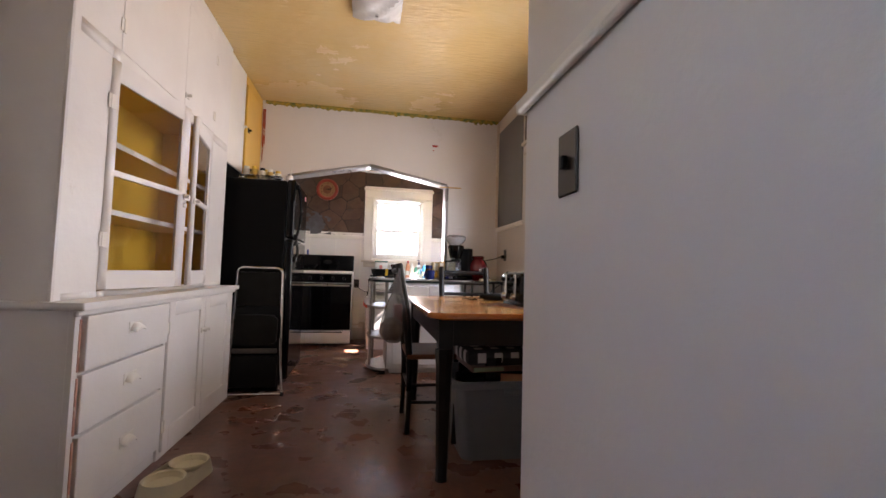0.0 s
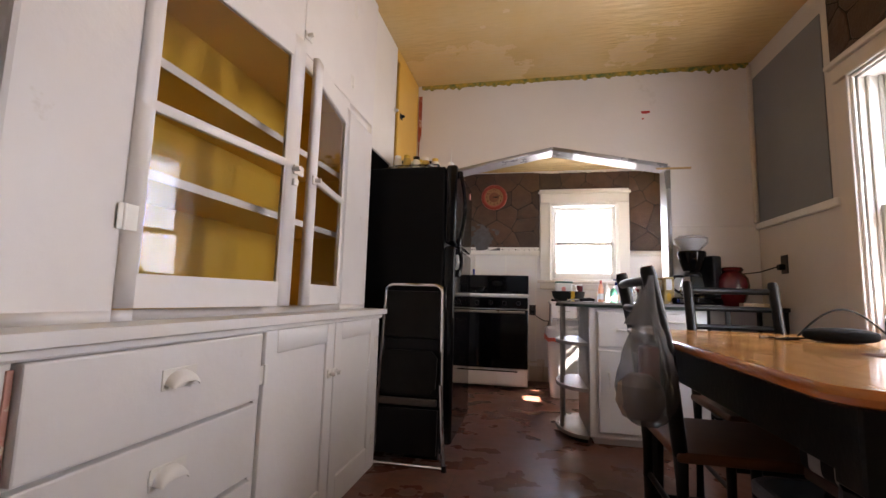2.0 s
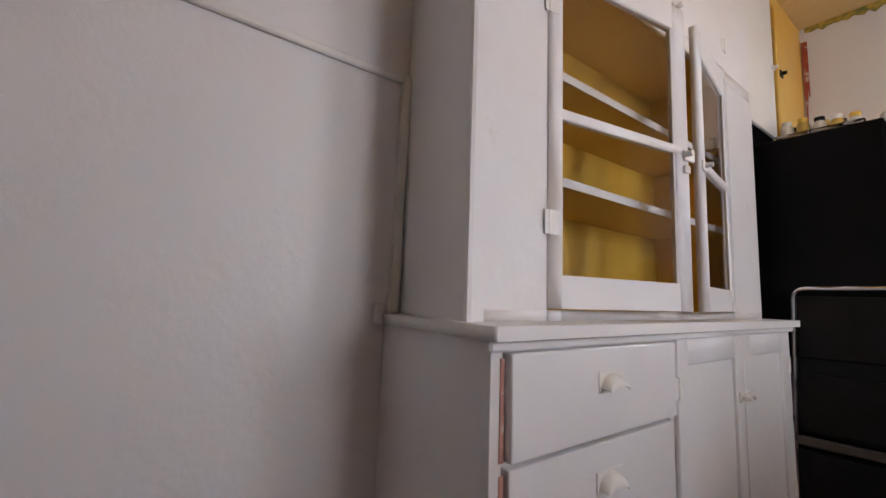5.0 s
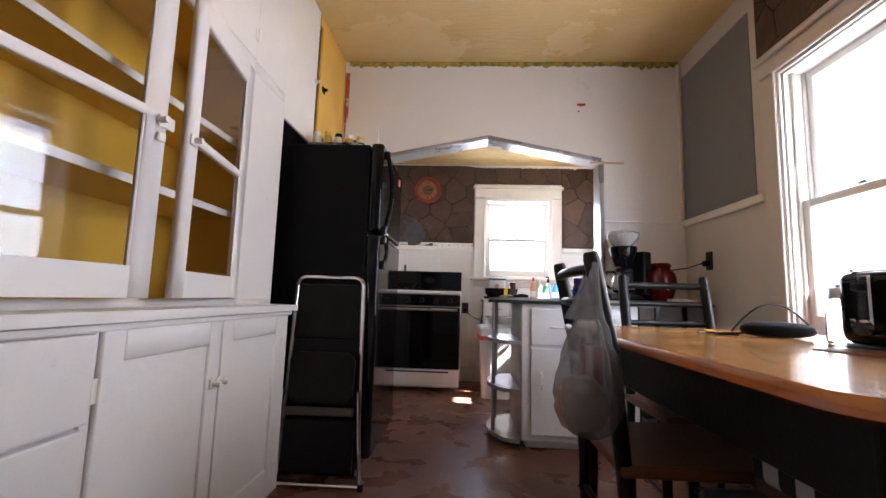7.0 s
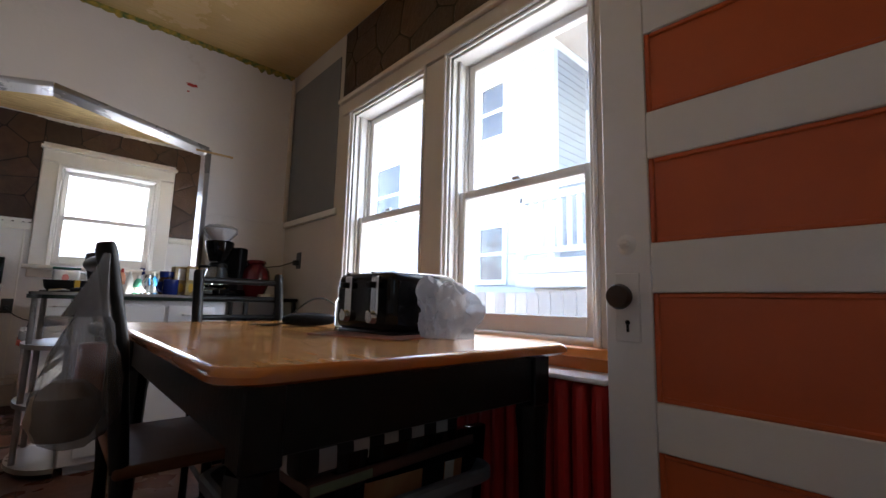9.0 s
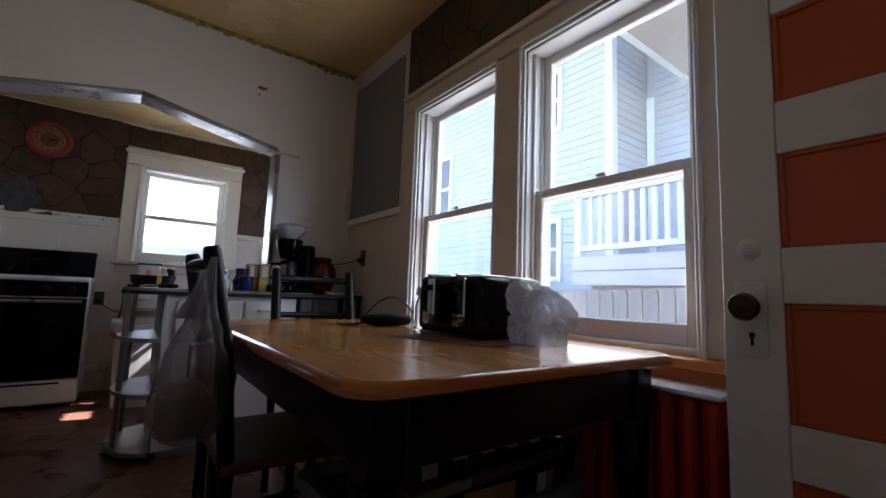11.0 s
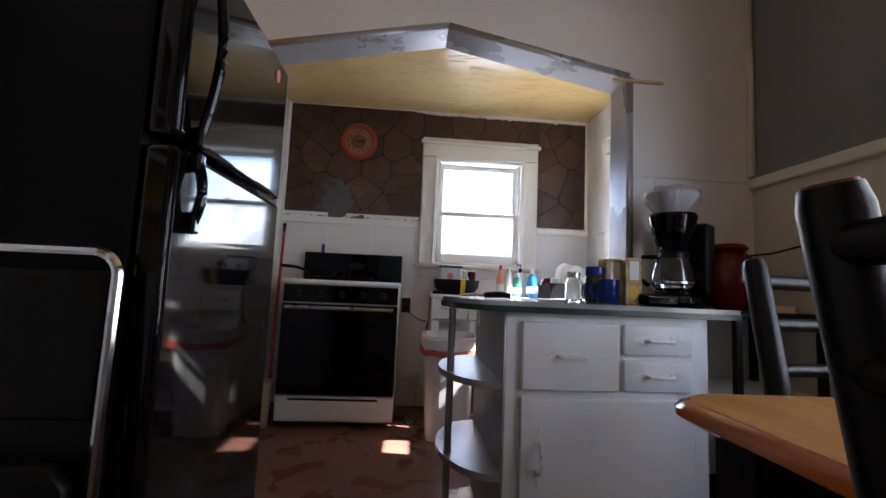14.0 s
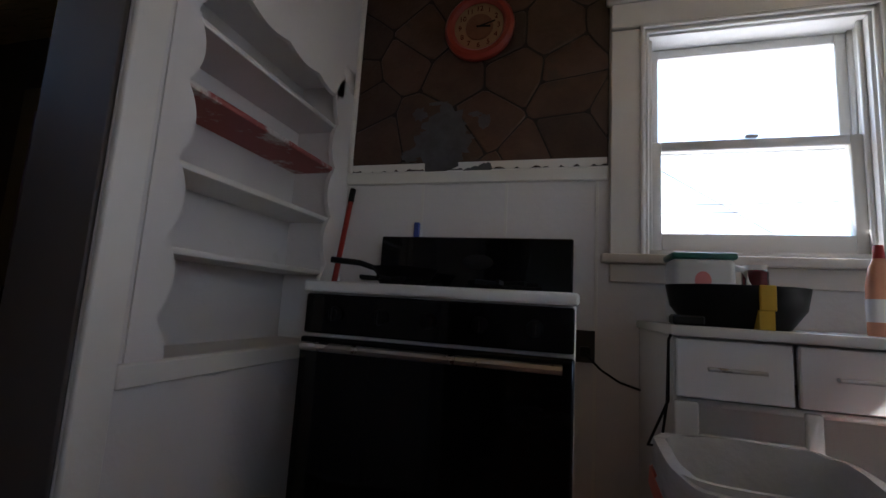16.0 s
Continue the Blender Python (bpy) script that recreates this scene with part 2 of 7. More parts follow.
def floor_material():
    """Worn reddish-brown sheet floor: red and grey-brown cloudy patches, rubbed tan spots, faint tile joints, fine scuffs."""
    m = bpy.data.materials.new("worn_brown_floor")
    m.use_nodes = True
    nt = m.node_tree
    b = nt.nodes["Principled BSDF"]
    co = nt.nodes.new("ShaderNodeTexCoord")

    def cloud(scale, detail=6.0, rough=0.6, stretch=(1, 1, 1), lo=0.35, hi=0.65, turn=0):
        mp, n, r = nt.nodes.new("ShaderNodeMapping"), nt.nodes.new("ShaderNodeTexNoise"), nt.nodes.new("ShaderNodeMapRange")
        mp.inputs["Scale"].default_value, mp.inputs["Rotation"].default_value = stretch, (0, 0, radians(turn))
        n.inputs["Scale"].default_value, n.inputs["Detail"].default_value, n.inputs["Roughness"].default_value = scale, detail, rough
        r.inputs[1].default_value, r.inputs[2].default_value = lo, hi
        nt.links.new(co.outputs["Object"], mp.inputs[0])
        nt.links.new(mp.outputs[0], n.inputs["Vector"])
        nt.links.new(n.outputs[0], r.inputs[0])
        return r.outputs[0]

    def mix(fac, a, c, amount=1.0):
        x, k = nt.nodes.new("ShaderNodeMix"), nt.nodes.new("ShaderNodeMath")
        x.data_type, k.operation, k.inputs[1].default_value = "RGBA", "MULTIPLY", amount
        nt.links.new(fac, k.inputs[0])
        nt.links.new(k.outputs[0], x.inputs[0])
        for v, s in ((a, x.inputs[6]), (c, x.inputs[7])):
            if isinstance(v, tuple):
                s.default_value = (*v, 1)
            else:
                nt.links.new(v, s)
        return x.outputs[2]

    col = mix(cloud(1.3, 2, 0.4, lo=0.30, hi=0.70), (0.190, 0.068, 0.040), (0.125, 0.055, 0.038))
    col = mix(cloud(3.4, 2, 0.4, (1, 1.4, 1), 0.35, 0.75, 30), col, (0.150, 0.098, 0.078), 0.55)
    col = mix(cloud(8.0, 2, 0.4, lo=0.40, hi=0.75), col, (0.230, 0.100, 0.066), 0.35)
    col = mix(cloud(11.0, 2, 0.4, (1, 1.5, 1), 0.42, 0.72, 55), col, (0.085, 0.040, 0.028), 0.35)
    col = mix(cloud(30.0, 2, 0.4, lo=0.40, hi=0.70), col, (0.085, 0.040, 0.028), 0.4)
    br = nt.nodes.new("ShaderNodeTexBrick")
    br.offset = 0.0
    for name, v in (("Scale", 1.0), ("Mortar Size", 0.0022), ("Mortar Smooth", 0.4), ("Brick Width", 0.305), ("Row Height", 0.305)):
        br.inputs[name].default_value = v
    nt.links.new(co.outputs["Object"], br.inputs["Vector"])
    col = mix(br.outputs["Fac"], col, (0.05, 0.026, 0.02), 0.45)
    nt.links.new(col, b.inputs["Base Color"])
    r = nt.nodes.new("ShaderNodeMapRange")
    r.inputs[3].default_value, r.inputs[4].default_value = 0.20, 0.42
    nt.links.new(cloud(5, 5, 0.5, lo=0.3, hi=0.7), r.inputs[0])
    nt.links.new(r.outputs[0], b.inputs["Roughness"])
    b.inputs["Specular IOR Level"].default_value = 0.45
    bp = nt.nodes.new("ShaderNodeBump")
    bp.inputs["Strength"].default_value, bp.inputs["Distance"].default_value = 0.12, 0.006
    nt.links.new(cloud(22, 2, 0.4, lo=0.2, hi=0.8), bp.inputs["Height"])
    nt.links.new(bp.outputs[0], b.inputs["Normal"])
    return m


def osb_ceiling_material(name="yellow_strand_board", gloss=0.24, relief=0.3, deep=0.012, cell=1.0, flake=None):
    """Yellow paint over strand board: long flakes in the relief."""
    m = material(name, (0.74, 0.54, 0.25), gloss, second=(0.66, 0.45, 0.18), scale=1.3, amount=1.0,
                 stain=(0.70, 0.55, 0.31), stain_scale=0.8, stain_at=0.48, stain_soft=0.3, rough_var=gloss * 0.4)
    nt = m.node_tree
    b = nt.nodes["Principled BSDF"]
    co = [n for n in nt.nodes if n.type == "TEX_COORD"][0]
    heights = []
    for k, (rot, sc) in enumerate(((25, (9, 42, 1)), (115, (10, 38, 1)), (70, (8, 45, 1)))):
        mp = nt.nodes.new("ShaderNodeMapping")
        mp.inputs["Rotation"].default_value = (0, 0, radians(rot))
        mp.inputs["Scale"].default_value = sc
        nt.links.new(co.outputs["Object"], mp.inputs[0])
        v = nt.nodes.new("ShaderNodeTexVoronoi")
        v.inputs["Scale"].default_value = 0.8 * cell
        nt.links.new(mp.outputs[0], v.inputs["Vector"])
        heights.append(v.outputs["Distance"])
    add = heights[0]
    for h in heights[1:]:
        a = nt.nodes.new("ShaderNodeMath")
        a.operation = "MINIMUM"
        nt.links.new(add, a.inputs[0])
        nt.links.new(h, a.inputs[1])
        add = a.outputs[0]
    if flake:
        r = nt.nodes.new("ShaderNodeMapRange")
        r.interpolation_type = "SMOOTHSTEP"
        r.inputs[1].default_value, r.inputs[2].default_value = flake * 0.55, flake
        nt.links.new(add, r.inputs[0])
        add = r.outputs[0]
    bp = nt.nodes.new("ShaderNodeBump")
    bp.inputs["Strength"].default_value, bp.inputs["Distance"].default_value = relief, deep
    nt.links.new(add, bp.inputs["Height"])
    nt.links.new(bp.outputs[0], b.inputs["Normal"])
    return m


def bag_material(name="thin_bag_film", base=0.23, clear=0.50):
    """Thin translucent carrier-bag film."""
    m = bpy.data.materials.new(name)
    m.use_nodes = True
    nt = m.node_tree
    out = nt.nodes["Material Output"]
    b = nt.nodes["Principled BSDF"]
    b.inputs["Base Color"].default_value, b.inputs["Roughness"].default_value = (base, base, base * 1.03, 1), 0.22
    tr = nt.nodes.new("ShaderNodeBsdfTransparent")
    tr.inputs[0].default_value = (0.9, 0.9, 0.92, 1)
    tl = nt.nodes.new("ShaderNodeBsdfTranslucent")
    tl.inputs[0].default_value = (0.40, 0.40, 0.42, 1)
    m1, m2 = nt.nodes.new("ShaderNodeMixShader"), nt.nodes.new("ShaderNodeMixShader")
    m1.inputs[0].default_value, m2.inputs[0].default_value = 0.35, clear
    nt.links.new(b.outputs[0], m1.inputs[1])
    nt.links.new(tl.outputs[0], m1.inputs[2])
    nt.links.new(m1.outputs[0], m2.inputs[1])
    nt.links.new(tr.outputs[0], m2.inputs[2])
    nt.links.new(m2.outputs[0], out.inputs[0])
    return m


def check_material():
    """Black and off-white buffalo check."""
    m = material("buffalo_check", (0.7, 0.66, 0.62), 0.9)
    nt = m.node_tree
    b = nt.nodes["Principled BSDF"]
    co = [n for n in nt.nodes if n.type == "TEX_COORD"][0]
    sep = nt.nodes.new("ShaderNodeSeparateXYZ")
    nt.links.new(co.outputs["Object"], sep.inputs[0])
    bands = []
    for ax in (0, 1):
        w = nt.nodes.new("ShaderNodeMath")
        w.operation = "PINGPONG"
        nt.links.new(sep.outputs[ax], w.inputs[0])
        w.inputs[1].default_value = 0.045
        g = nt.nodes.new("ShaderNodeMath")
        g.operation = "GREATER_THAN"
        nt.links.new(w.outputs[0], g.inputs[0])
        g.inputs[1].default_value = 0.0225
        bands.append(g.outputs[0])
    s = nt.nodes.new("ShaderNodeMath")
    nt.links.new(bands[0], s.inputs[0])
    nt.links.new(bands[1], s.inputs[1])
    cr = nt.nodes.new("ShaderNodeValToRGB")
    cr.color_ramp.interpolation = "CONSTANT"
    cr.color_ramp.elements[0].color = (0.40, 0.36, 0.34, 1)
    cr.color_ramp.elements[1].position = 0.45
    cr.color_ramp.elements[1].color = (0.012, 0.011, 0.011, 1)
    e = cr.color_ramp.elements.new(0.9)
    e.color = (0.006, 0.006, 0.006, 1)
    h = nt.nodes.new("ShaderNodeMath")
    h.operation = "MULTIPLY"
    h.inputs[1].default_value = 0.5
    nt.links.new(s.outputs[0], h.inputs[0])
    nt.links.new(h.outputs[0], cr.inputs[0])
    nt.links.new(cr.outputs[0], b.inputs["Base Color"])
    return m


FLOOR, CEIL, BAG, CHECK = floor_material(), osb_ceiling_material(), bag_material(), check_material()
BAGWHITE = bag_material("crinkled_white_film", 0.34, 0.42)
CEILGLOSS = osb_ceiling_material("glossy_yellow_strand_board", 0.13, 0.6, 0.010, 0.55, 0.34)


# ---------- mesh helpers ----------
class Geo:
    """A small mesh under construction."""

    def __init__(self):
        self.bm = bmesh.new()

    def box(self, x0, x1, y0, y1, z0, z1, bevel=0.0, seg=1, m=None):
        r = bmesh.ops.create_cube(self.bm, size=1.0)
        vs = r["verts"]
        bmesh.ops.transform(self.bm, verts=vs, matrix=Matrix.Translation(((x0 + x1) / 2, (y0 + y1) / 2, (z0 + z1) / 2)) @ Matrix.Diagonal((abs(x1 - x0), abs(y1 - y0), abs(z1 - z0), 1)))
        if bevel:
            es = list({e for v in vs for e in v.link_edges})
            out = bmesh.ops.bevel(self.bm, geom=es, offset=bevel, segments=seg, profile=0.5, affect="EDGES")
            vs = list({v for f in out["faces"] for v in f.verts} | {v for v in vs if v.is_valid})
        if m is not None:
            bmesh.ops.transform(self.bm, verts=[v for v in vs if v.is_valid], matrix=m)
        return self

    def rod(self, p0, p1, r, r2=None, seg=12):
        p0, p1 = Vector(p0), Vector(p1)
        q = (p1 - p0).to_track_quat("Z", "Y").to_matrix().to_4x4()
        bmesh.ops.create_cone(self.bm, cap_ends=True, segments=seg, radius1=r, radius2=r if r2 is None else r2, depth=(p1 - p0).length, matrix=Matrix.Translation((p0 + p1) / 2) @ q)
        return self

    def tube(self, pts, r, seg=8, closed=False):
        pts = [Vector(p) for p in pts]
        n = len(pts)
        rings = []
        for i, p in enumerate(pts):
            a, c = (pts[(i - 1) % n], pts[(i + 1) % n]) if closed else (pts[max(i - 1, 0)], pts[min(i + 1, n - 1)])
            q = (c - a).to_track_quat("Z", "Y").to_matrix()
            rr = r[i] if isinstance(r, (list, tuple)) else r
            rings.append([self.bm.verts.new(p + q @ Vector((rr * math.cos(2 * math.pi * k / seg), rr * math.sin(2 * math.pi * k / seg), 0))) for k in range(seg)])
        for i in range(n if closed else n - 1):
            a, c = rings[i], rings[(i + 1) % n]
            if closed and i == n - 1:
                off = min(range(seg), key=lambda s: (a[0].co - c[s].co).length)
                c = c[off:] + c[:off]
            for k in range(seg):
                self.bm.faces.new((a[k], a[(k + 1) % seg], c[(k + 1) % seg], c[k]))
        if not closed:
            self.bm.faces.new(rings[0][::-1])
            self.bm.faces.new(rings[-1])
        return self

    def lathe(self, profile, at=(0, 0, 0), seg=28, squash=1.0):
        at = Vector(at)
        rings = []
        for r, z in profile:
            rings.append([self.bm.verts.new(at + Vector((max(r, 1e-4) * math.cos(2 * math.pi * k / seg), squash * max(r, 1e-4) * math.sin(2 * math.pi * k / seg), z))) for k in range(seg)])
        for a, c in zip(rings, rings[1:]):
            for k in range(seg):
                self.bm.faces.new((a[k], a[(k + 1) % seg], c[(k + 1) % seg], c[k]))
        return self

    def prism(self, pts, z0, z1, plane="xy"):
        """A flat outline given thickness along the third axis."""
        def at(a, c, h):
            return {"xy": (a, c, h), "xz": (a, h, c), "yz": (h, a, c)}[plane]
        lo = [self.bm.verts.new(at(a, c, z0)) for a, c in pts]
        hi = [self.bm.verts.new(at(a, c, z1)) for a, c in pts]
        n = len(pts)
        self.bm.faces.new(lo[::-1])
        self.bm.faces.new(hi)
        for k in range(n):
            self.bm.faces.new((lo[k], lo[(k + 1) % n], hi[(k + 1) % n], hi[k]))
        return self

    def thicken(self, t):
        self.bm.normal_update()
        bmesh.ops.solidify(self.bm, geom=list(self.bm.faces), thickness=t)
        return self

    def quad(self, *ps):
        self.bm.faces.new([self.bm.verts.new(p) for p in ps])
        return self


def shade(ob, angle=35):
    me = ob.data
    bm = bmesh.new()
    bm.from_mesh(me)
    bmesh.ops.recalc_face_normals(bm, faces=bm.faces)
    for f in bm.faces:
        f.smooth = f.calc_area() < 0.03     # broad flat faces keep their own normal
    for e in bm.edges:
        if len(e.link_faces) != 2 or e.calc_face_angle(0) > radians(angle):
            e.smooth = False
    bm.to_mesh(me)
    bm.free()


def mesh_of(name, geo, mat):
    me = bpy.data.meshes.new(name)
    geo.bm.to_mesh(me)
    geo.bm.free()
    me.materials.append(mat)
    return me


def part(name, geo, mat, parent=None, label="", world_space=False, at=None):
    """Links one mesh, under a thing or a part where one is given. world_space: its points are given in the room's axes."""
    ob = new(name, mesh_of(name, geo, mat))
    shade(ob)
    if parent is not None:
        ob.parent = parent
        if world_space:
            m = parent.matrix_basis.copy()
            p = parent.parent
            while p is not None:
                m = p.matrix_basis @ parent.matrix_parent_inverse @ m
                p = p.parent
            ob.matrix_parent_inverse = m.inverted()
    if at is not None:
        ob.matrix_basis = at
    if label:
        ob["label"] = label
    return ob


def thing(name, x, y, z, label, category, group="", rz=0.0, kind=""):
    e = new(name)
    e.empty_display_size = 0.1
    e.matrix_basis = pose(x, y, z, 0, 0, rz)
    return tagged(e, label, category, group, kind)


def solid(name, geo, mat, label, category, kind="", group=""):
    return tagged(part(name, geo, mat), label, category, group, kind)


def holed(geo, plane, d0, d1, a0, a1, z0, z1, holes):
    """A wall slab along an axis with rectangular openings (a0, a1, z0, z1)."""
    av = sorted({a0, a1, *[h for q in holes for h in q[:2] if a0 < h < a1]})
    zv = sorted({z0, z1, *[h for q in holes for h in q[2:] if z0 < h < z1]})
    for a, b in zip(av, av[1:]):
        for c, d in zip(zv, zv[1:]):
            ma, mz = (a + b) / 2, (c + d) / 2
            if any(q[0] < ma < q[1] and q[2] < mz < q[3] for q in holes):
                continue
            if plane == "x":
                geo.box(d0, d1, a, b, c, d)
            else:
                geo.box(a, b, d0, d1, c, d)
    return geo


# ---------- structure ----------
XR, YB, YN, ZC, ZN = 3.11, 4.77, 6.45, 2.61, 2.36   # right wall, arch wall, nook back wall, ceilings
XN0, XN1 = 0.60, 3.07
solid("floor", Geo().box(-2.1, 3.3, -1.2, 6.7, -0.1, 0.0), FLOOR, "worn reddish-brown sheet floor with pale scuffs", "floor", "structure")
solid("ceiling", Geo().box(-2.1, 3.3, -1.2, 4.80, ZC, ZC + 0.12), CEIL, "yellow painted strand board ceiling with rough flakes", "ceiling", "structure")
solid("ceiling_nook", Geo().box(-2.1, 3.3, 4.83, 6.7, ZN, ZN + 0.12), CEILGLOSS, "glossy yellow strand board ceiling over the cooking nook", "ceiling", "structure")

W1, W2 = (3.14, 3.83), (2.27, 2.98)      # dining windows along y
WZ = (0.75, 2.01)
NW = (1.805, 2.525, 1.105, 1.97)           # nook back window x0 x1 z0 z1
RW = (5.20, 5.98, 1.15, 1.95)            # nook side window y0 y1 z0 z1
g = holed(Geo(), "x", XR, XR + 0.16, 1.15, 4.90, 0, ZC, [(W1[0], W1[1], *WZ), (W2[0], W2[1], *WZ)])
solid("wall_east", g, CREAM, "cream painted plaster wall beside the windows", "wall", "structure")
g = holed(Geo(), "x", XN1, XR + 0.16, 4.90, 6.6, 0, ZN + 0.05, [(RW[0], RW[1], RW[2], RW[3])])
solid("wall_nook_east", g, WALLP, "white painted wall over the sink", "wall", "structure")
g = holed(Geo(), "y", YN, YN + 0.15, -0.9, 3.3, 0, ZN + 0.1, [(NW[0], NW[1], NW[2], NW[3])])
solid("wall_nook_north", g, WALLP, "white beaded panel wall below faux stone", "wall", "structure")
AX0, AX1, AZ, AP, AZP = 0.94, 2.545, 1.868, 1.745, 2.03
g = Geo().prism([(0.15, 0), (AX0, 0), (AX0, AZ), (AP, AZP), (AX1, AZ), (AX1, 0), (XR, 0), (XR, ZC), (0.15, ZC)], YB, YB + 0.13, "xz")
solid("wall_north", g, WALLP, "white painted wall with a shallow pointed archway", "wall", "structure")
# The hole takes an added, unseen window that lights the entry.
g = holed(Geo(), "x", 0.15, 0.35, -1.2, 4.77, 0, ZC, [(-0.78, -0.26, 1.20, 1.95)])
solid("wall_west", g, WALLP, "white painted panelled wall beside the built-in hutch", "wall", "structure")
NICHE = (5.575, 6.34, 0.72, 1.80)
g = holed(Geo(), "x", 0.40, XN0, 4.90, 6.45, 0, ZN, [(4.93, 5.435, -1, 1.90), NICHE])
solid("wall_nook_west", g, WALLP, "white painted wall with a cut-out shelf niche", "wall", "structure")
solid("wall_niche_back", Geo().box(0.28, 0.40, 5.48, 6.45, 0, ZN), WALLP, "white painted board behind the niche shelves", "wall", "structure")
g = Geo().box(2.09, 2.20, -1.2, 1.27, 0, ZC).box(2.20, XR, 1.15, 1.27, 0, ZC)
solid("wall_hall", g, WALLP, "white painted wall at the kitchen entry", "wall", "structure")
solid("wall_south", Geo().box(0.15, 2.2, -1.2, -1.08, 0, ZC), WALLP, "plain white wall closing the entry", "wall", "structure")
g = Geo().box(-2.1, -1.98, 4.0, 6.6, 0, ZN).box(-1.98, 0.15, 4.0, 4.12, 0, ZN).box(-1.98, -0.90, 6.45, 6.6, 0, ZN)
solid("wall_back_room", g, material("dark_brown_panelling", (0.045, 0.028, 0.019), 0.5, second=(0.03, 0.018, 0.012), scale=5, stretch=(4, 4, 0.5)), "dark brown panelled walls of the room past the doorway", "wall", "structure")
solid("wall_header_nook", Geo().box(0.15, 3.27, YB + 0.13, YB + 0.15, ZN + 0.1, ZC + 0.1), WALLP, "plain board closing the ceiling step", "wall", "structure")


def trim(name, geo, mat, label):
    return solid(name, geo, mat, label, "trim", "structure")


# silver painted edging of the archway
def arch_edge():
    g = Geo()
    pts = [(AX0, 0.0), (AX0, AZ), (AP, AZP), (AX1, AZ), (AX1, 0.9)]
    for (xa, za), (xb, zb) in zip(pts, pts[1:]):
        d = Vector((xb - xa, zb - za)).normalized()
        n = Vector((-d.y, d.x))
        a, b = Vector((xa, za)), Vector((xb, zb))
        o = 0.012
        ring = [a - n * o, b - n * o, b + n * 0.018, a + n * 0.018]
        g.prism([(p.x, p.y) for p in ring], YB - 0.006, YB + 0.142, "xz")
    return g


trim("trim_arch", arch_edge(), material("silver_grey_edge_paint", (0.42, 0.42, 0.46), 0.3, 0.35, second=(0.47, 0.465, 0.49), scale=4, rough_var=0.1), "silver grey painted metal edging round the archway")
trim("trim_jamb_strip", Geo().box(2.47, 2.70, YB - 0.012, YB, 1.845, 1.857), material("raw_wood_strip", (0.6, 0.42, 0.22), 0.6), "thin raw wooden strip nailed on the wall")
# panel joint on the arch wall
trim("trim_wall_joint", Geo().box(2.56, XR, YB - 0.006, YB, 1.425, 1.437, 0.002).box(2.66, 2.664, YB - 0.004, YB, 0.9, 1.43), WALLP, "thin painted batten across the white wall")
# rail on the east wall and grey patch with stone paper above
trim("trim_rail_east", Geo().box(XR - 0.022, XR, 3.97, YB, 1.40, 1.445, 0.006), TRIM, "white painted chair rail")
trim("panel_grey_patch", Geo().box(XR - 0.006, XR, 4.03, YB - 0.03, 1.447, 2.47, 0.001), GREYPAINT, "flat grey primer patch above the chair rail")
trim("trim_corner_batten", Geo().box(XR - 0.03, XR - 0.008, YB - 0.03, YB - 0.002, 1.45, 2.58, 0.004), CREAMTRIM, "peeling corner batten")


# peeling paper border under the ceiling, with a ragged lower edge
def ragged_strip(x0, x1, y, z_top, h, step=0.012, seed=3, axis="x"):
    rnd = random.Random(seed)
    g = Geo()
    n = int((x1 - x0) / step)
    low = [z_top - h * (0.35 + 0.65 * abs(noise.noise((i * 0.21, seed, 0)))) - rnd.random() * 0.006 for i in range(n + 1)]
    top, bot = [], []
    for i in range(n + 1):
        a = x0 + i * step
        p = (a, y) if axis == "x" else (y, a)
        top.append(g.bm.verts.new((*p, z_top)))
        bot.append(g.bm.verts.new((*p, low[i])))
    for i in range(n):
        g.bm.faces.new((bot[i], bot[i + 1], top[i + 1], top[i]))
    g.thicken(0.003)
    return g


trim("trim_paper_border", ragged_strip(0.70, XR, YB - 0.004, ZC, 0.075), PEEL, "torn strip of old yellow and green wallpaper border")
trim("trim_ceiling_tape", ragged_strip(1.62, 3.05, YN - 0.005, ZN, 0.05, seed=8), TRIM, "rough white caulk under the nook ceiling")
trim("trim_border_red", ragged_strip(0.68, 0.712, YB - 0.006, 2.52, 0.8, step=0.004, seed=5), material("dull_red_orange", (0.36, 0.07, 0.03), 0.6, stain=(0.6, 0.5, 0.45), stain_scale=18, stain_at=0.55), "ragged red paint edge in the corner")


# ---------- faux stone wall covering ----------
def cells(seeds, x0, x1, y0, y1):
    """The cell of each seed within a rectangle."""
    out = []
    for i, s in enumerate(seeds):
        poly = [(x0, y0), (x1, y0), (x1, y1), (x0, y1)]
        for j, o in enumerate(seeds):
            if i == j:
                continue
            mx, my, nx, ny = (s[0] + o[0]) / 2, (s[1] + o[1]) / 2, o[0] - s[0], o[1] - s[1]
            nxt = []
            for k in range(len(poly)):
                a, b = poly[k], poly[(k + 1) % len(poly)]
                da, db = (a[0] - mx) * nx + (a[1] - my) * ny, (b[0] - mx) * nx + (b[1] - my) * ny
                if da <= 0:
                    nxt.append(a)
                if (da < 0) != (db < 0) and da != db:
                    t = da / (da - db)
                    nxt.append((a[0] + t * (b[0] - a[0]), a[1] + t * (b[1] - a[1])))
            poly = nxt
            if len(poly) < 3:
                break
        if len(poly) >= 3:
            out.append(poly)
    return out


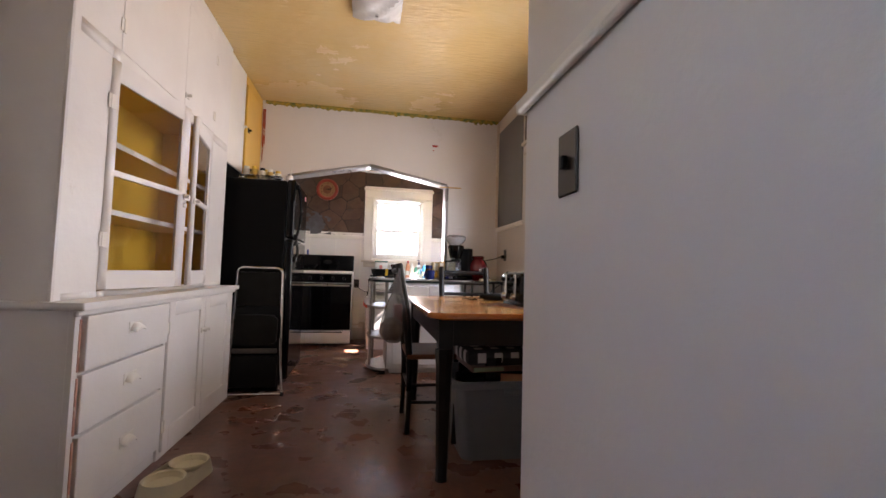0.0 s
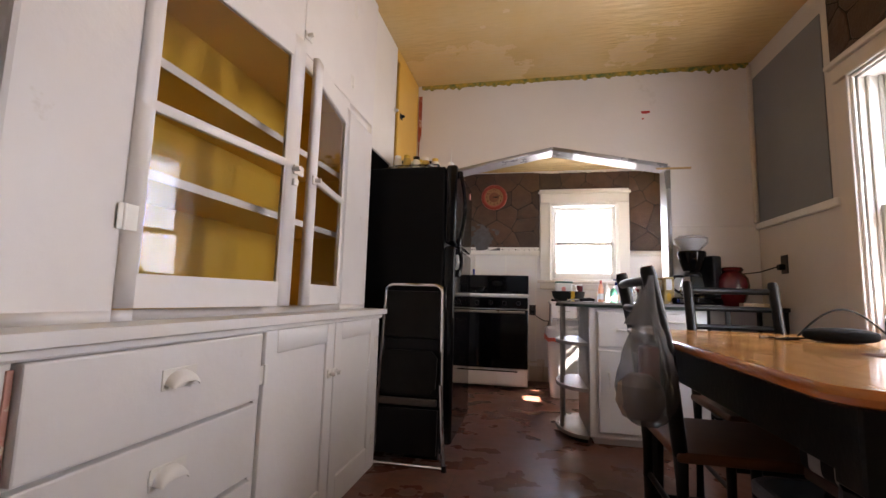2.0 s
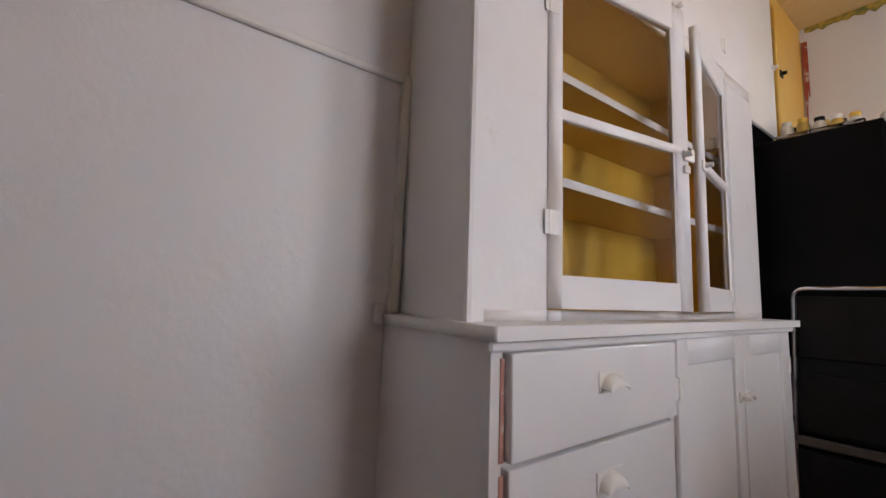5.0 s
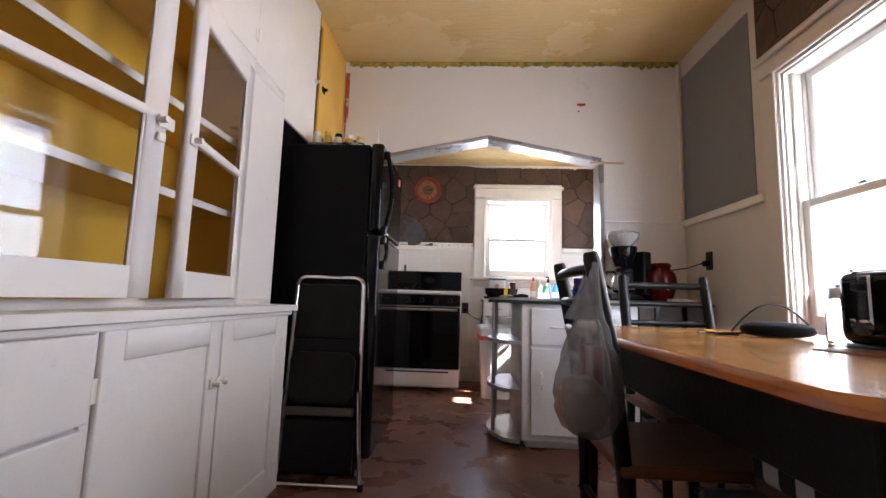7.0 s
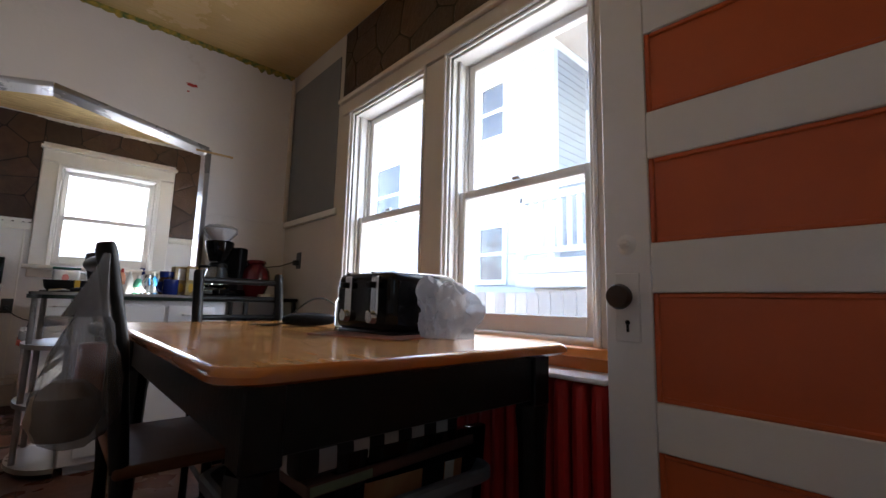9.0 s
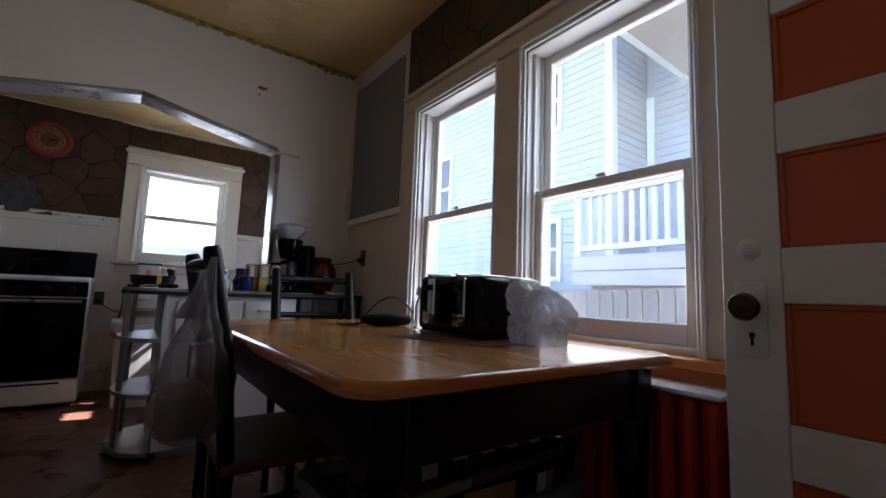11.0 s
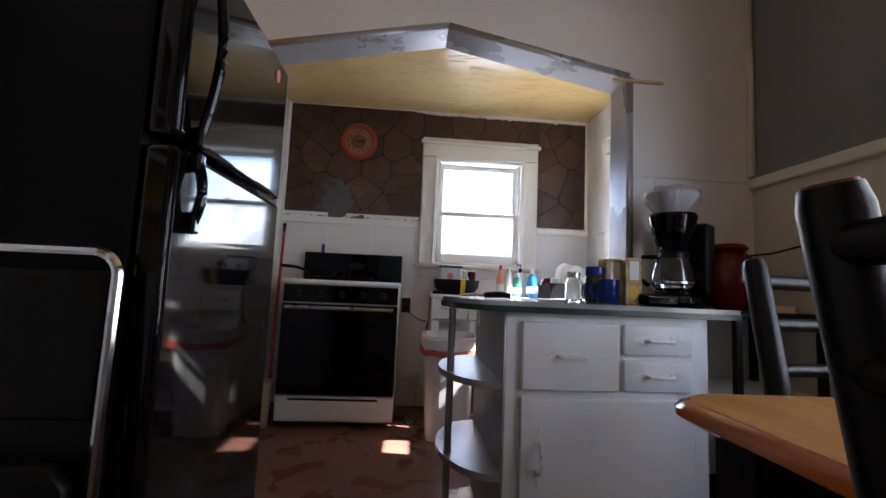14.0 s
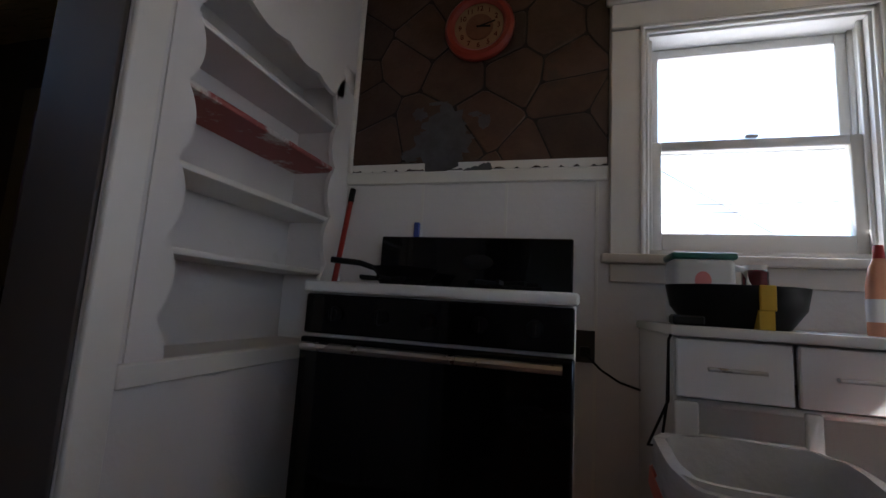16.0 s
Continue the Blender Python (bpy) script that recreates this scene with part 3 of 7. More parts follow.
def stone_sheet(name, plane, d, a0, a1, z0, z1, side, seed, pitch=0.215):
    """A sheet of mortar with raised irregular stones, each its own piece."""
    rnd = random.Random(seed)
    g = Geo()
    t = 0.004 * side
    if plane == "y":
        g.box(a0, a1, min(d, d + t), max(d, d + t), z0, z1)
    else:
        g.box(min(d, d + t), max(d, d + t), a0, a1, z0, z1)
    base = solid(name, g, MORTAR, "brown faux stone wall covering with dark joints", "wall covering", "structure")
    seeds, zz, row = [], z0 - pitch / 2, 0
    while zz < z1 + pitch:
        aa = a0 - pitch + (row % 2) * pitch * 0.6
        while aa < a1 + pitch:
            seeds.append((aa + rnd.uniform(-0.42, 0.42) * pitch, zz + rnd.uniform(-0.42, 0.42) * pitch))
            aa += pitch * 1.25
        zz += pitch * 0.85
        row += 1
    for poly in cells(seeds, a0, a1, z0, z1):
        cx, cy = sum(p[0] for p in poly) / len(poly), sum(p[1] for p in poly) / len(poly)
        r = max(math.hypot(p[0] - cx, p[1] - cy) for p in poly)
        if r < 0.02:
            continue
        k = max(0.3, 1 - 0.006 / r)
        rim = []
        for i, p in enumerate(poly):
            q = poly[(i + 1) % len(poly)]
            for f in (0.08, 0.5, 0.92):
                px, py = p[0] + f * (q[0] - p[0]), p[1] + f * (q[1] - p[1])
                w = 0.004 * noise.noise((px * 14, py * 14, seed))
                rim.append((cx + (px - cx) * k + w, cy + (py - cy) * k + w))
        g = Geo()
        lift = t + side * rnd.uniform(0.002, 0.004)
        lo = [g.bm.verts.new((a, d + t, z) if plane == "y" else (d + t, a, z)) for a, z in rim]
        hi = [g.bm.verts.new((cx + (a - cx) * 0.95, d + lift, cy + (z - cy) * 0.95) if plane == "y" else (d + lift, cx + (a - cx) * 0.95, cy + (z - cy) * 0.95)) for a, z in rim]
        g.bm.faces.new(hi)
        for i in range(len(rim)):
            j = (i + 1) % len(rim)
            g.bm.faces.new((lo[i], lo[j], hi[j], hi[i]))
        part("stone", g, STONE, base)
    return base


stone_sheet("wall_stone_cooker", "y", YN, 0.60, 1.684, 1.445, ZN - 0.01, -1, 4)
stone_sheet("wall_stone_sink", "y", YN, 2.646, 3.045, 1.445, 2.335, -1, 9)
stone_sheet("wall_stone_header", "y", YN, 1.684, 2.646, 2.145, 2.335, -1, 12)
stone_sheet("wall_stone_east", "x", XR, 1.30, 3.975, 2.135, ZC - 0.01, -1, 21)
trim("trim_stone_tear", ragged_strip(0.60, 1.68, YN - 0.008, 1.475, 0.06, seed=14), TRIM, "torn paper edge under the faux stone")


def patch(name, cx, cz, rx, rz_, y, mat, label, seed):
    pts = []
    for i in range(60):
        a = i / 60 * 2 * math.pi
        r = 1 + 0.45 * noise.noise((math.cos(a) * 1.6, math.sin(a) * 1.6, seed)) + 0.15 * noise.noise((math.cos(a) * 6, math.sin(a) * 6, seed))
        pts.append((cx + rx * r * math.cos(a), cz + rz_ * r * math.sin(a)))
    return trim(name, Geo().prism(pts, y - 0.003, y, "xz"), mat, label)


def brushed_patch(name, cx, cz, rx, rz_, y, mat, label, seed):
    """Test paint rolled and brushed on in ragged overlapping strokes."""
    rnd = random.Random(seed)
    g = Geo()
    for k in range(26):
        core = k < 8
        u, v = rnd.gauss(0, 0.30 if core else 0.62), rnd.gauss(0, 0.30 if core else 0.60)
        sx, sz = (rnd.uniform(0.45, 0.7), rnd.uniform(0.4, 0.6)) if core else (rnd.uniform(0.10, 0.34), rnd.uniform(0.05, 0.22))
        pts = []
        for i in range(40):
            a = i / 40 * 2 * math.pi
            r = 1 + 0.5 * noise.noise((math.cos(a) * 1.8, math.sin(a) * 1.8, k * 3.1)) + 0.3 * noise.noise((math.cos(a) * 7, math.sin(a) * 7, k * 2.3))
            pts.append((cx + rx * (u + sx * r * math.cos(a)), cz + rz_ * (v + sz * r * math.sin(a))))
        g.prism(pts, y - 0.0008 - 0.0001 * k, y, "xz")
    return trim(name, g, mat, label)


brushed_patch("paint_patch_grey", 1.04, 1.60, 0.135, 0.14, YN - 0.0085, material("blue_grey_test_paint", (0.085, 0.09, 0.105), 0.6, second=(0.06, 0.055, 0.055), scale=14, amount=0.9), "brushed patch of blue-grey paint over the stone", 3)
patch("paint_spot_red", 2.41, 2.285, 0.03, 0.012, YB, REDPAINT, "small red paint splash on the white wall", 7)
patch("paint_spot_small", 2.39, 2.235, 0.007, 0.006, YB, REDPAINT, "tiny red paint drip", 11)
trim("trim_nook_rail", Geo().box(XN0, 1.684, YN - 0.016, YN, 1.385, 1.437, 0.005).box(2.646, XN1, YN - 0.016, YN, 1.385, 1.437, 0.005), TRIM, "white painted rail below the faux stone")
trim("trim_nook_corner", Geo().box(XN0, XN0 + 0.02, YN - 0.02, YN, 1.44, ZN, 0.004).box(3.046, XN1, YN - 0.012, YN, 1.44, ZN, 0.003), TRIM, "white painted corner strips")
# vertical board joints below the rail
g = Geo()
for xx in (0.95, 1.30, 1.64):
    g.box(xx, xx + 0.012, YN - 0.004, YN, 0.12, 1.385, 0.001)
trim("trim_board_joints", g, TRIM, "painted cover strips on the panel wall")
trim("baseboard", Geo().box(1.58, 1.80, YN - 0.018, YN, 0, 0.16, 0.004), CREAMTRIM, "scuffed cream baseboard")
trim("trim_nook_east_rail", Geo().box(XN1 - 0.012, XN1, 5.93, YN, 1.385, 1.40, 0.003), TRIM, "thin rail on the sink wall")
# strips on the west wall beside the hutch
g = Geo().prism([(2.066, 0.818), (2.088, 0.818), (2.106, 1.475), (2.084, 1.475)], 0.35, 0.368, "yz").box(0.35, 0.365, 0.02, 2.082, 1.452, 1.474, 0.004)
trim("trim_west_panel", g, TRIM, "white painted panel moulding")
trim("trim_west_block", Geo().box(0.35, 0.372, 2.024, 2.047, 0.79, 0.845, 0.005), TRIM, "small painted block at the ledge end")
trim("trim_hall_rail", Geo().box(2.068, 2.09, -1.08, 1.28, 1.315, 1.345, 0.006).box(2.068, 2.12, 1.27, 1.285, 1.315, 1.345, 0.004), TRIM, "white painted picture rail at the entry")
trim("trim_doorway_nook", Geo().box(XN0, XN0 + 0.018, 5.435, 5.515, 0, 1.98, 0.004).box(XN0, XN0 + 0.018, 4.91, 5.435, 1.90, 1.98, 0.004), TRIM, "white painted door casing")
# Thin board, darker than the white wall end it covers.
trim("trim_doorway_lining", Geo().box(0.38, XN0 - 0.002, 5.423, 5.434, 0, 1.898), material("dull_grey_brown_lining", (0.10, 0.082, 0.075), 0.5, scale=5), "dull grey-brown doorway lining")
trim("trim_niche_rail", Geo().box(XN0, XN0 + 0.02, 5.516, YN, 0.665, 0.72, 0.005), TRIM, "white rail under the shelf niche")


# ---------- windows ----------
def window(name, m, w, z0, z1, label, casing, mat_case, sill_mat, meet=None, left=True, right=True, head=True, sill=True, depth=0.16):
    """A double-hung sash window. Local x runs along the wall, y outwards, z up; m puts it in the wall."""
    win = new(name)
    win.matrix_basis = m
    tagged(win, label, "window", "windows", "structure")
    h = w / 2
    meet = meet or (z0 + z1) / 2
    jamb = Geo().box(-h, -h + 0.022, 0.002, depth, z0, z1).box(h - 0.022, h, 0.002, depth, z0, z1).box(-h + 0.022, h - 0.022, 0.002, depth, z1 - 0.022, z1).box(-h + 0.022, h - 0.022, 0.002, depth, z0, z0 + 0.022)
    for sx in (-1, 1):
        for yy in (0.028, 0.082):
            jamb.box(sx * (h - 0.022), sx * (h - 0.036), yy, yy + 0.012, z0 + 0.022, z1 - 0.022)
    part("window_frame", jamb, TRIM, win)
    a, b = h - 0.024, 0.045
    for sash, yy, lo, hi in (("lower_sash", 0.042, z0 + 0.024, meet + 0.018), ("upper_sash", 0.096, meet - 0.018, z1 - 0.024)):
        s = Geo()
        s.box(-a, -a + b, yy, yy + 0.034, lo, hi, 0.003).box(a - b, a, yy, yy + 0.034, lo, hi, 0.003)
        bot = 0.065 if sash == "lower_sash" else 0.036
        s.box(-a + b, a - b, yy, yy + 0.034, lo, lo + bot, 0.003).box(-a + b, a - b, yy, yy + 0.034, hi - 0.036, hi, 0.003)
        so = part(sash, s, TRIM, win)
        p = part("pane", Geo().box(-a + b - 0.004, a - b + 0.004, yy + 0.015, yy + 0.019, lo + bot - 0.004, hi - 0.032), DUSTYPANE, so, "dusty window pane")
        p.visible_shadow = False
    part("sash_lock", Geo().box(-0.02, 0.02, 0.028, 0.046, meet + 0.018, meet + 0.03, 0.003), STEEL, win)
    c = casing
    if left:
        part("casing", Geo().box(-h - c, -h + 0.006, -0.022, 0.0, z0 - (0.0 if sill else 0.02), z1 + 0.004, 0.004), mat_case, win)
    if right:
        part("casing", Geo().box(h - 0.006, h + c, -0.022, 0.0, z0, z1 + 0.004, 0.004), mat_case, win)
    # inner stop mouldings
    st = Geo()
    for i, o in enumerate((0.0, 0.016)):
        st.box(-h - 0.014 + o, -h + o, -0.030 + i * 0.012, -0.018 + i * 0.012, z0, z1 + 0.012 - o, 0.003).box(h - o, h + 0.014 - o, -0.030 + i * 0.012, -0.018 + i * 0.012, z0, z1 + 0.012 - o, 0.003)
        st.box(-h - 0.014 + o, h + 0.014 - o, -0.030 + i * 0.012, -0.018 + i * 0.012, z1 - o, z1 + 0.014 - o, 0.003)
    part("moulding", st, TRIM, win)
    if head:
        hg = Geo().box(-h - c, h + c, -0.024, 0.0, z1 + 0.014, z1 + 0.115, 0.004).box(-h - c - 0.02, h + c + 0.02, -0.042, 0.0, z1 + 0.115, z1 + 0.145, 0.008, 2)
        part("head_casing", hg, mat_case, win)
    if sill:
        part("window_sill", Geo().box(-h - c - 0.03, h + c + 0.03, -0.055, 0.01, z0 - 0.032, z0, 0.008, 2), sill_mat, win)
        part("apron", Geo().box(-h - c, h + c, -0.018, 0.0, z0 - 0.10, z0 - 0.032, 0.004), sill_mat, win)
    return win


def wall_x(y):
    return pose(XR, y, 0, 0, 0, -90)


w1c, w2c = sum(W1) / 2, sum(W2) / 2
window("window_1", wall_x(w1c), W1[1] - W1[0], *WZ, "cream-cased double-hung window over the dining table", 0.12, CREAMTRIM, SILLORANGE, meet=1.345, right=False, head=False, sill=False)
window("window_2", wall_x(w2c), W2[1] - W2[0], *WZ, "cream-cased double-hung window above the red radiator", 0.12, CREAMTRIM, SILLORANGE, meet=1.345, left=False, head=False, sill=False)
trim("trim_mullion", Geo().box(XR - 0.022, XR, W2[1] - 0.006, W1[0] + 0.006, WZ[0], WZ[1] + 0.004, 0.004), CREAMTRIM, "wide cream post between the two windows")
ya, yb = W2[0] - 0.12, W1[1] + 0.12
trim("trim_window_head", Geo().box(XR - 0.024, XR, ya, yb, WZ[1] + 0.014, WZ[1] + 0.09, 0.004).box(XR - 0.045, XR, ya - 0.02, yb + 0.02, WZ[1] + 0.09, WZ[1] + 0.12, 0.008, 2), CREAMTRIM, "long cream head casing over both windows")
trim("trim_window_sill", Geo().box(XR - 0.06, XR, ya - 0.03, yb + 0.03, WZ[0] - 0.03, WZ[0], 0.008, 2), SILLORANGE, "bright orange window sill")
trim("trim_window_apron", Geo().box(XR - 0.026, XR, ya, yb, WZ[0] - 0.10, WZ[0] - 0.03, 0.004), SILLORANGE, "bright orange board under the window sill")
window("window_3", pose((NW[0] + NW[1]) / 2, YN, 0), NW[1] - NW[0], NW[2], NW[3], "white-cased double-hung window behind the sink counter", 0.115, TRIM, CREAMTRIM, meet=1.525)
window("window_4", pose(XN1, (RW[0] + RW[1]) / 2, 0, 0, 0, -90), RW[1] - RW[0], RW[2], RW[3], "white-cased double-hung window over the sink", 0.09, TRIM, TRIM, meet=1.60)
# Made-up window behind the start of the walk, letting sky light onto the hall wall.
window("added_entry_window", pose(0.35, -0.52, 0, 0, 0, 90), 0.52, 1.20, 1.95, "unseen white-cased window added at the entry end to light the hall", 0.10, TRIM, TRIM, depth=0.12)


# ---------- built-in hutch ----------
def cup_pull(parent, x, y, z):
    """A painted bin pull facing +x."""
    g = Geo()
    n = 10
    rows = []
    for j in range(6):
        t = j / 5 * math.pi / 2
        rows.append([g.bm.verts.new((x + 0.026 * math.sin(t) if j else x, y + 0.043 * math.cos(math.pi * i / n) * (0.6 + 0.4 * math.cos(t * 0.6)), z + 0.03 * math.sin(math.pi * i / n) * math.cos(t * 0.75) - 0.008 * j / 5)) for i in range(n + 1)])
    for a, c in zip(rows, rows[1:]):
        for i in range(n):
            g.bm.faces.new((a[i], a[i + 1], c[i + 1], c[i]))
    g.thicken(0.003)
    g.box(x, x + 0.003, y - 0.05, y + 0.05, z - 0.012, z + 0.034, 0.001)
    return part("cup_pull", g, TRIM, parent, "white-painted cup pull", world_space=True)


def latch(parent, x, y, z, m=None, name="latch", dark=True):
    """A painted cupboard turn latch facing +x."""
    g = Geo().box(x, x + 0.008, y - 0.03, y - 0.002, z - 0.017, z + 0.017, 0.003).box(x, x + 0.008, y + 0.003, y + 0.022, z - 0.013, z + 0.013, 0.003)
    g.rod((x + 0.008, y - 0.016, z), (x + 0.026, y - 0.016, z), 0.008).rod((x + 0.02, y - 0.016, z), (x + 0.034, y - 0.016, z), 0.011, 0.008)
    return part(name, g, TRIM, parent, "white-painted cupboard latch", world_space=True)


def hinge(parent, x, y, z):
    g = Geo().box(x, x + 0.004, y - 0.02, y + 0.02, z - 0.028, z + 0.028, 0.001).rod((x + 0.004, y, z - 0.03), (x + 0.004, y, z + 0.03), 0.005)
    return part("hinge", g, TRIM, parent, world_space=True)


def hutch():
    e = thing("built_in_hutch", 0.57, 2.9, 0, "white-painted built-in kitchen hutch with glazed doors and drawers", "cabinet")
    x0, xl, xu = 0.352, 0.775, 0.685          # wall, lower and upper fronts
    ya, yb, zt = 2.038, 3.77, 0.79
    for name, b in (("side_panel", (x0, xl - 0.02, yb - 0.02, yb, 0, zt)), ("plinth", (x0, xl - 0.031, ya + 0.02, yb - 0.02, 0.0, 0.06)), ("back_panel", (x0, xl - 0.30, ya + 0.02, yb - 0.02, 0.06, zt)),
                    ("stile", (xl - 0.02, xl, ya, ya + 0.03, 0, zt)), ("stile", (xl - 0.02, xl, 2.70, 2.725, 0, zt)), ("stile", (xl - 0.02, xl, 3.69, yb, 0, zt)), ("rail", (xl - 0.02, xl, 2.725, 3.69, 0.772, zt)), ("rail", (xl - 0.02, xl, 2.725, 3.69, 0, 0.03))):
        part(name, Geo().box(*b, 0.001), WHITE, e, world_space=True)
    part("side_panel", Geo().prism([(x0, ya + 0.022), (xl - 0.021, ya + 0.001), (xl - 0.021, ya + 0.03), (x0, ya + 0.04)], 0, zt), WHITE, e, world_space=True)
    # face frame
    for z in ((0.0, 0.062), (0.347, 0.355), (0.560, 0.572), (0.772, 0.79)):
        part("rail", Geo().box(xl - 0.03, xl - 0.012, ya + 0.03, 2.70, *z), WHITE, e, world_space=True)
    part("counter_ledge", Geo().prism([(x0, 2.050), (0.806, 2.012), (0.812, 2.018), (0.812, 3.789), (0.806, 3.795), (x0, 3.795)], 0.79, 0.816), WHITE, e, "white-painted counter ledge", world_space=True)
    part("ledge_moulding", Geo().box(xl, xl + 0.016, ya - 0.016, yb + 0.01, 0.768, 0.79, 0.005), WHITE, e, world_space=True)
    yd0, yd1 = ya + 0.035, 2.70
    for i, (za, zb) in enumerate(((0.574, 0.766), (0.358, 0.562), (0.066, 0.346))):
        o = 0.02 if i == 0 else 0.012
        d = part("drawer", Geo().box(xl - 0.2, xl + o, yd0 + 0.004 * i, yd1, za, zb, 0.005, 2), WHITE, e, "white drawer with chipped pink edges", world_space=True)
        cup_pull(d, xl + o, 2.39, (za + zb) / 2 + 0.01)
        part("bare_edge", Geo().box(xl - 0.02, xl + 0.003, yd0 - 0.012, yd0 - 0.001, za, zb - 0.01, 0.001), material("bare_pink_primer_%d" % i, (0.55, 0.28, 0.22), 0.7, stain=(0.7, 0.62, 0.5), stain_scale=30, stain_at=0.55), d, "bare wood and pink primer", world_space=True)
    for y0, y1, hy in ((2.728, 3.205, 2.722), (3.215, 3.69, 3.695)):
        g = Geo()
        z0, z1 = 0.032, 0.77
        g.box(xl - 0.015, xl + 0.012, y0, y0 + 0.065, z0, z1, 0.003).box(xl - 0.015, xl + 0.012, y1 - 0.065, y1, z0, z1, 0.003)
        g.box(xl - 0.015, xl + 0.012, y0 + 0.065, y1 - 0.065, z0, z0 + 0.10, 0.003).box(xl - 0.015, xl + 0.012, y0 + 0.065, y1 - 0.065, z1 - 0.075, z1, 0.003)
        g.box(xl - 0.012, xl + 0.002, y0 + 0.06, y1 - 0.06, z0 + 0.09, z1 - 0.07)
        d = part("door", g, WHITE, e, "white panelled lower door", world_space=True)
        for hz in (0.16, 0.64):
            hinge(d, xl + 0.012, hy, hz)
        latch(d, xl + 0.012, 3.225 if y0 > 3 else 3.18, 0.57)
    # upper case
    zu0, zu1 = 0.816, ZC - 0.002
    part("side_panel", Geo().box(x0, xu, yb - 0.02, yb, zu0, zu1, 0.001), WHITE, e, world_space=True)
    part("side_panel", Geo().prism([(x0, 2.106), (xu - 0.012, 2.057), (xu - 0.003, 2.059), (xu, 2.068), (xu, 2.102), (x0, 2.126)], zu0, zu1), WHITE, e, world_space=True)
    g = Geo()
    holed(g, "x", xu - 0.02, xu, 2.102, yb - 0.02, zu0, zu1, [(2.303, 3.449, 0.841, 1.804), (2.356, 3.464, 1.857, 2.474)])
    part("face_frame", g, WHITE, e, world_space=True)
    part("interior", Geo().box(x0, x0 + 0.012, 2.15, yb - 0.02, zu0, zu1).box(x0 + 0.012, xu - 0.022, 2.285, 2.295, zu0, 1.856).box(x0 + 0.012, xu - 0.022, 3.49, 3.50, zu0, 1.856).box(x0 + 0.012, xu - 0.022, 2.295, 3.49, 1.83, 1.85).box(x0 + 0.012, xu - 0.022, 2.295, 3.49, zu0, zu0 + 0.015), YELLOW, e, "mustard yellow painted cupboard interior", world_space=True)
    for z in (1.165, 1.46):
        s = part("shelf", Geo().box(x0 + 0.012, xu - 0.035, 2.297, 3.488, z, z + 0.02), YELLOW, e, world_space=True)
        part("shelf_edge", Geo().box(xu - 0.035, xu - 0.031, 2.297, 3.488, z - 0.002, z + 0.022), WHITE, s, world_space=True)
    # glazed doors; both stand ajar on their outer hinges

    def glazed(y0, y1, m, stile, lab):
        g = Geo()
        z0, z1, t = 0.845, 1.80, 0.022
        w = y1 - y0
        holed(g, "x", 0, t, 0, w, z0, z1, [(stile[0], w - stile[1], 0.925, 1.32), (stile[0], w - stile[1], 1.343, 1.72)])
        bmesh.ops.remove_doubles(g.bm, verts=list(g.bm.verts), dist=1e-5)
        d = part("glazed_door", g, WHITE, e, lab)
        d.matrix_parent_inverse = e.matrix_basis.inverted()
        d.matrix_basis = m
        for za, zb in ((0.925, 1.32), (1.343, 1.72)):
            p = part("pane", Geo().box(0.009, 0.012, stile[0] - 0.003, w - stile[1] + 0.003, za - 0.003, zb + 0.003), PANE, d)
            p.visible_shadow = False
            for y_ in (stile[0], w - stile[1] - 0.007):
                part("glazing_bead", Geo().box(0.013, t - 0.003, y_, y_ + 0.007, za, zb, 0.002), WHITE, d)
        return d, w, t

    d, w, t = glazed(0, 0.562, pose(xu - 0.016, 2.306, 0, 0, 0, -9), (0.042, 0.060), "white glazed cupboard door standing slightly open")
    k = Geo().box(t, t + 0.008, w - 0.03, w + 0.022, 1.30, 1.335, 0.003).rod((t, w - 0.024, 1.318), (t + 0.03, w - 0.024, 1.318), 0.009).box(t, t + 0.01, w - 0.03, w - 0.004, 1.26, 1.285, 0.003)
    part("latch", k, TRIM, d, "white-painted cupboard latch")
    for hz in (1.05, 1.62):
        part("hinge", Geo().box(t, t + 0.003, -0.015, 0.03, hz - 0.03, hz + 0.03, 0.001).rod((t, 0, hz - 0.03), (t, 0, hz + 0.03), 0.005), TRIM, d)
    a = 9.5
    w2 = 0.497
    m2 = pose(xu - 0.014, 3.445, 0, 0, 0, a) @ pose(0, -w2, 0)
    d, w, t = glazed(0, w2, m2, (0.06, 0.06), "white glazed cupboard door standing ajar")
    k = Geo().box(t, t + 0.008, 0.005, 0.04, 1.30, 1.335, 0.003).rod((t, 0.024, 1.318), (t + 0.03, 0.024, 1.318), 0.009)
    part("latch", k, TRIM, d, "white-painted cupboard latch")
    # plain doors above
    for y0, y1 in ((2.36, 2.989), (2.993, 3.46)):
        d = part("top_door", Geo().box(xu - 0.02, xu + 0.002, y0, y1, 1.86, 2.47, 0.002), WHITE, e, "plain white upper door", world_space=True)
        for hz in (1.97, 2.36):
            hinge(d, xu + 0.001, y0 if y0 < 2.9 else y1, hz)
    latch(d, xu + 0.002, 3.02, 1.93)
    return e


hutch()


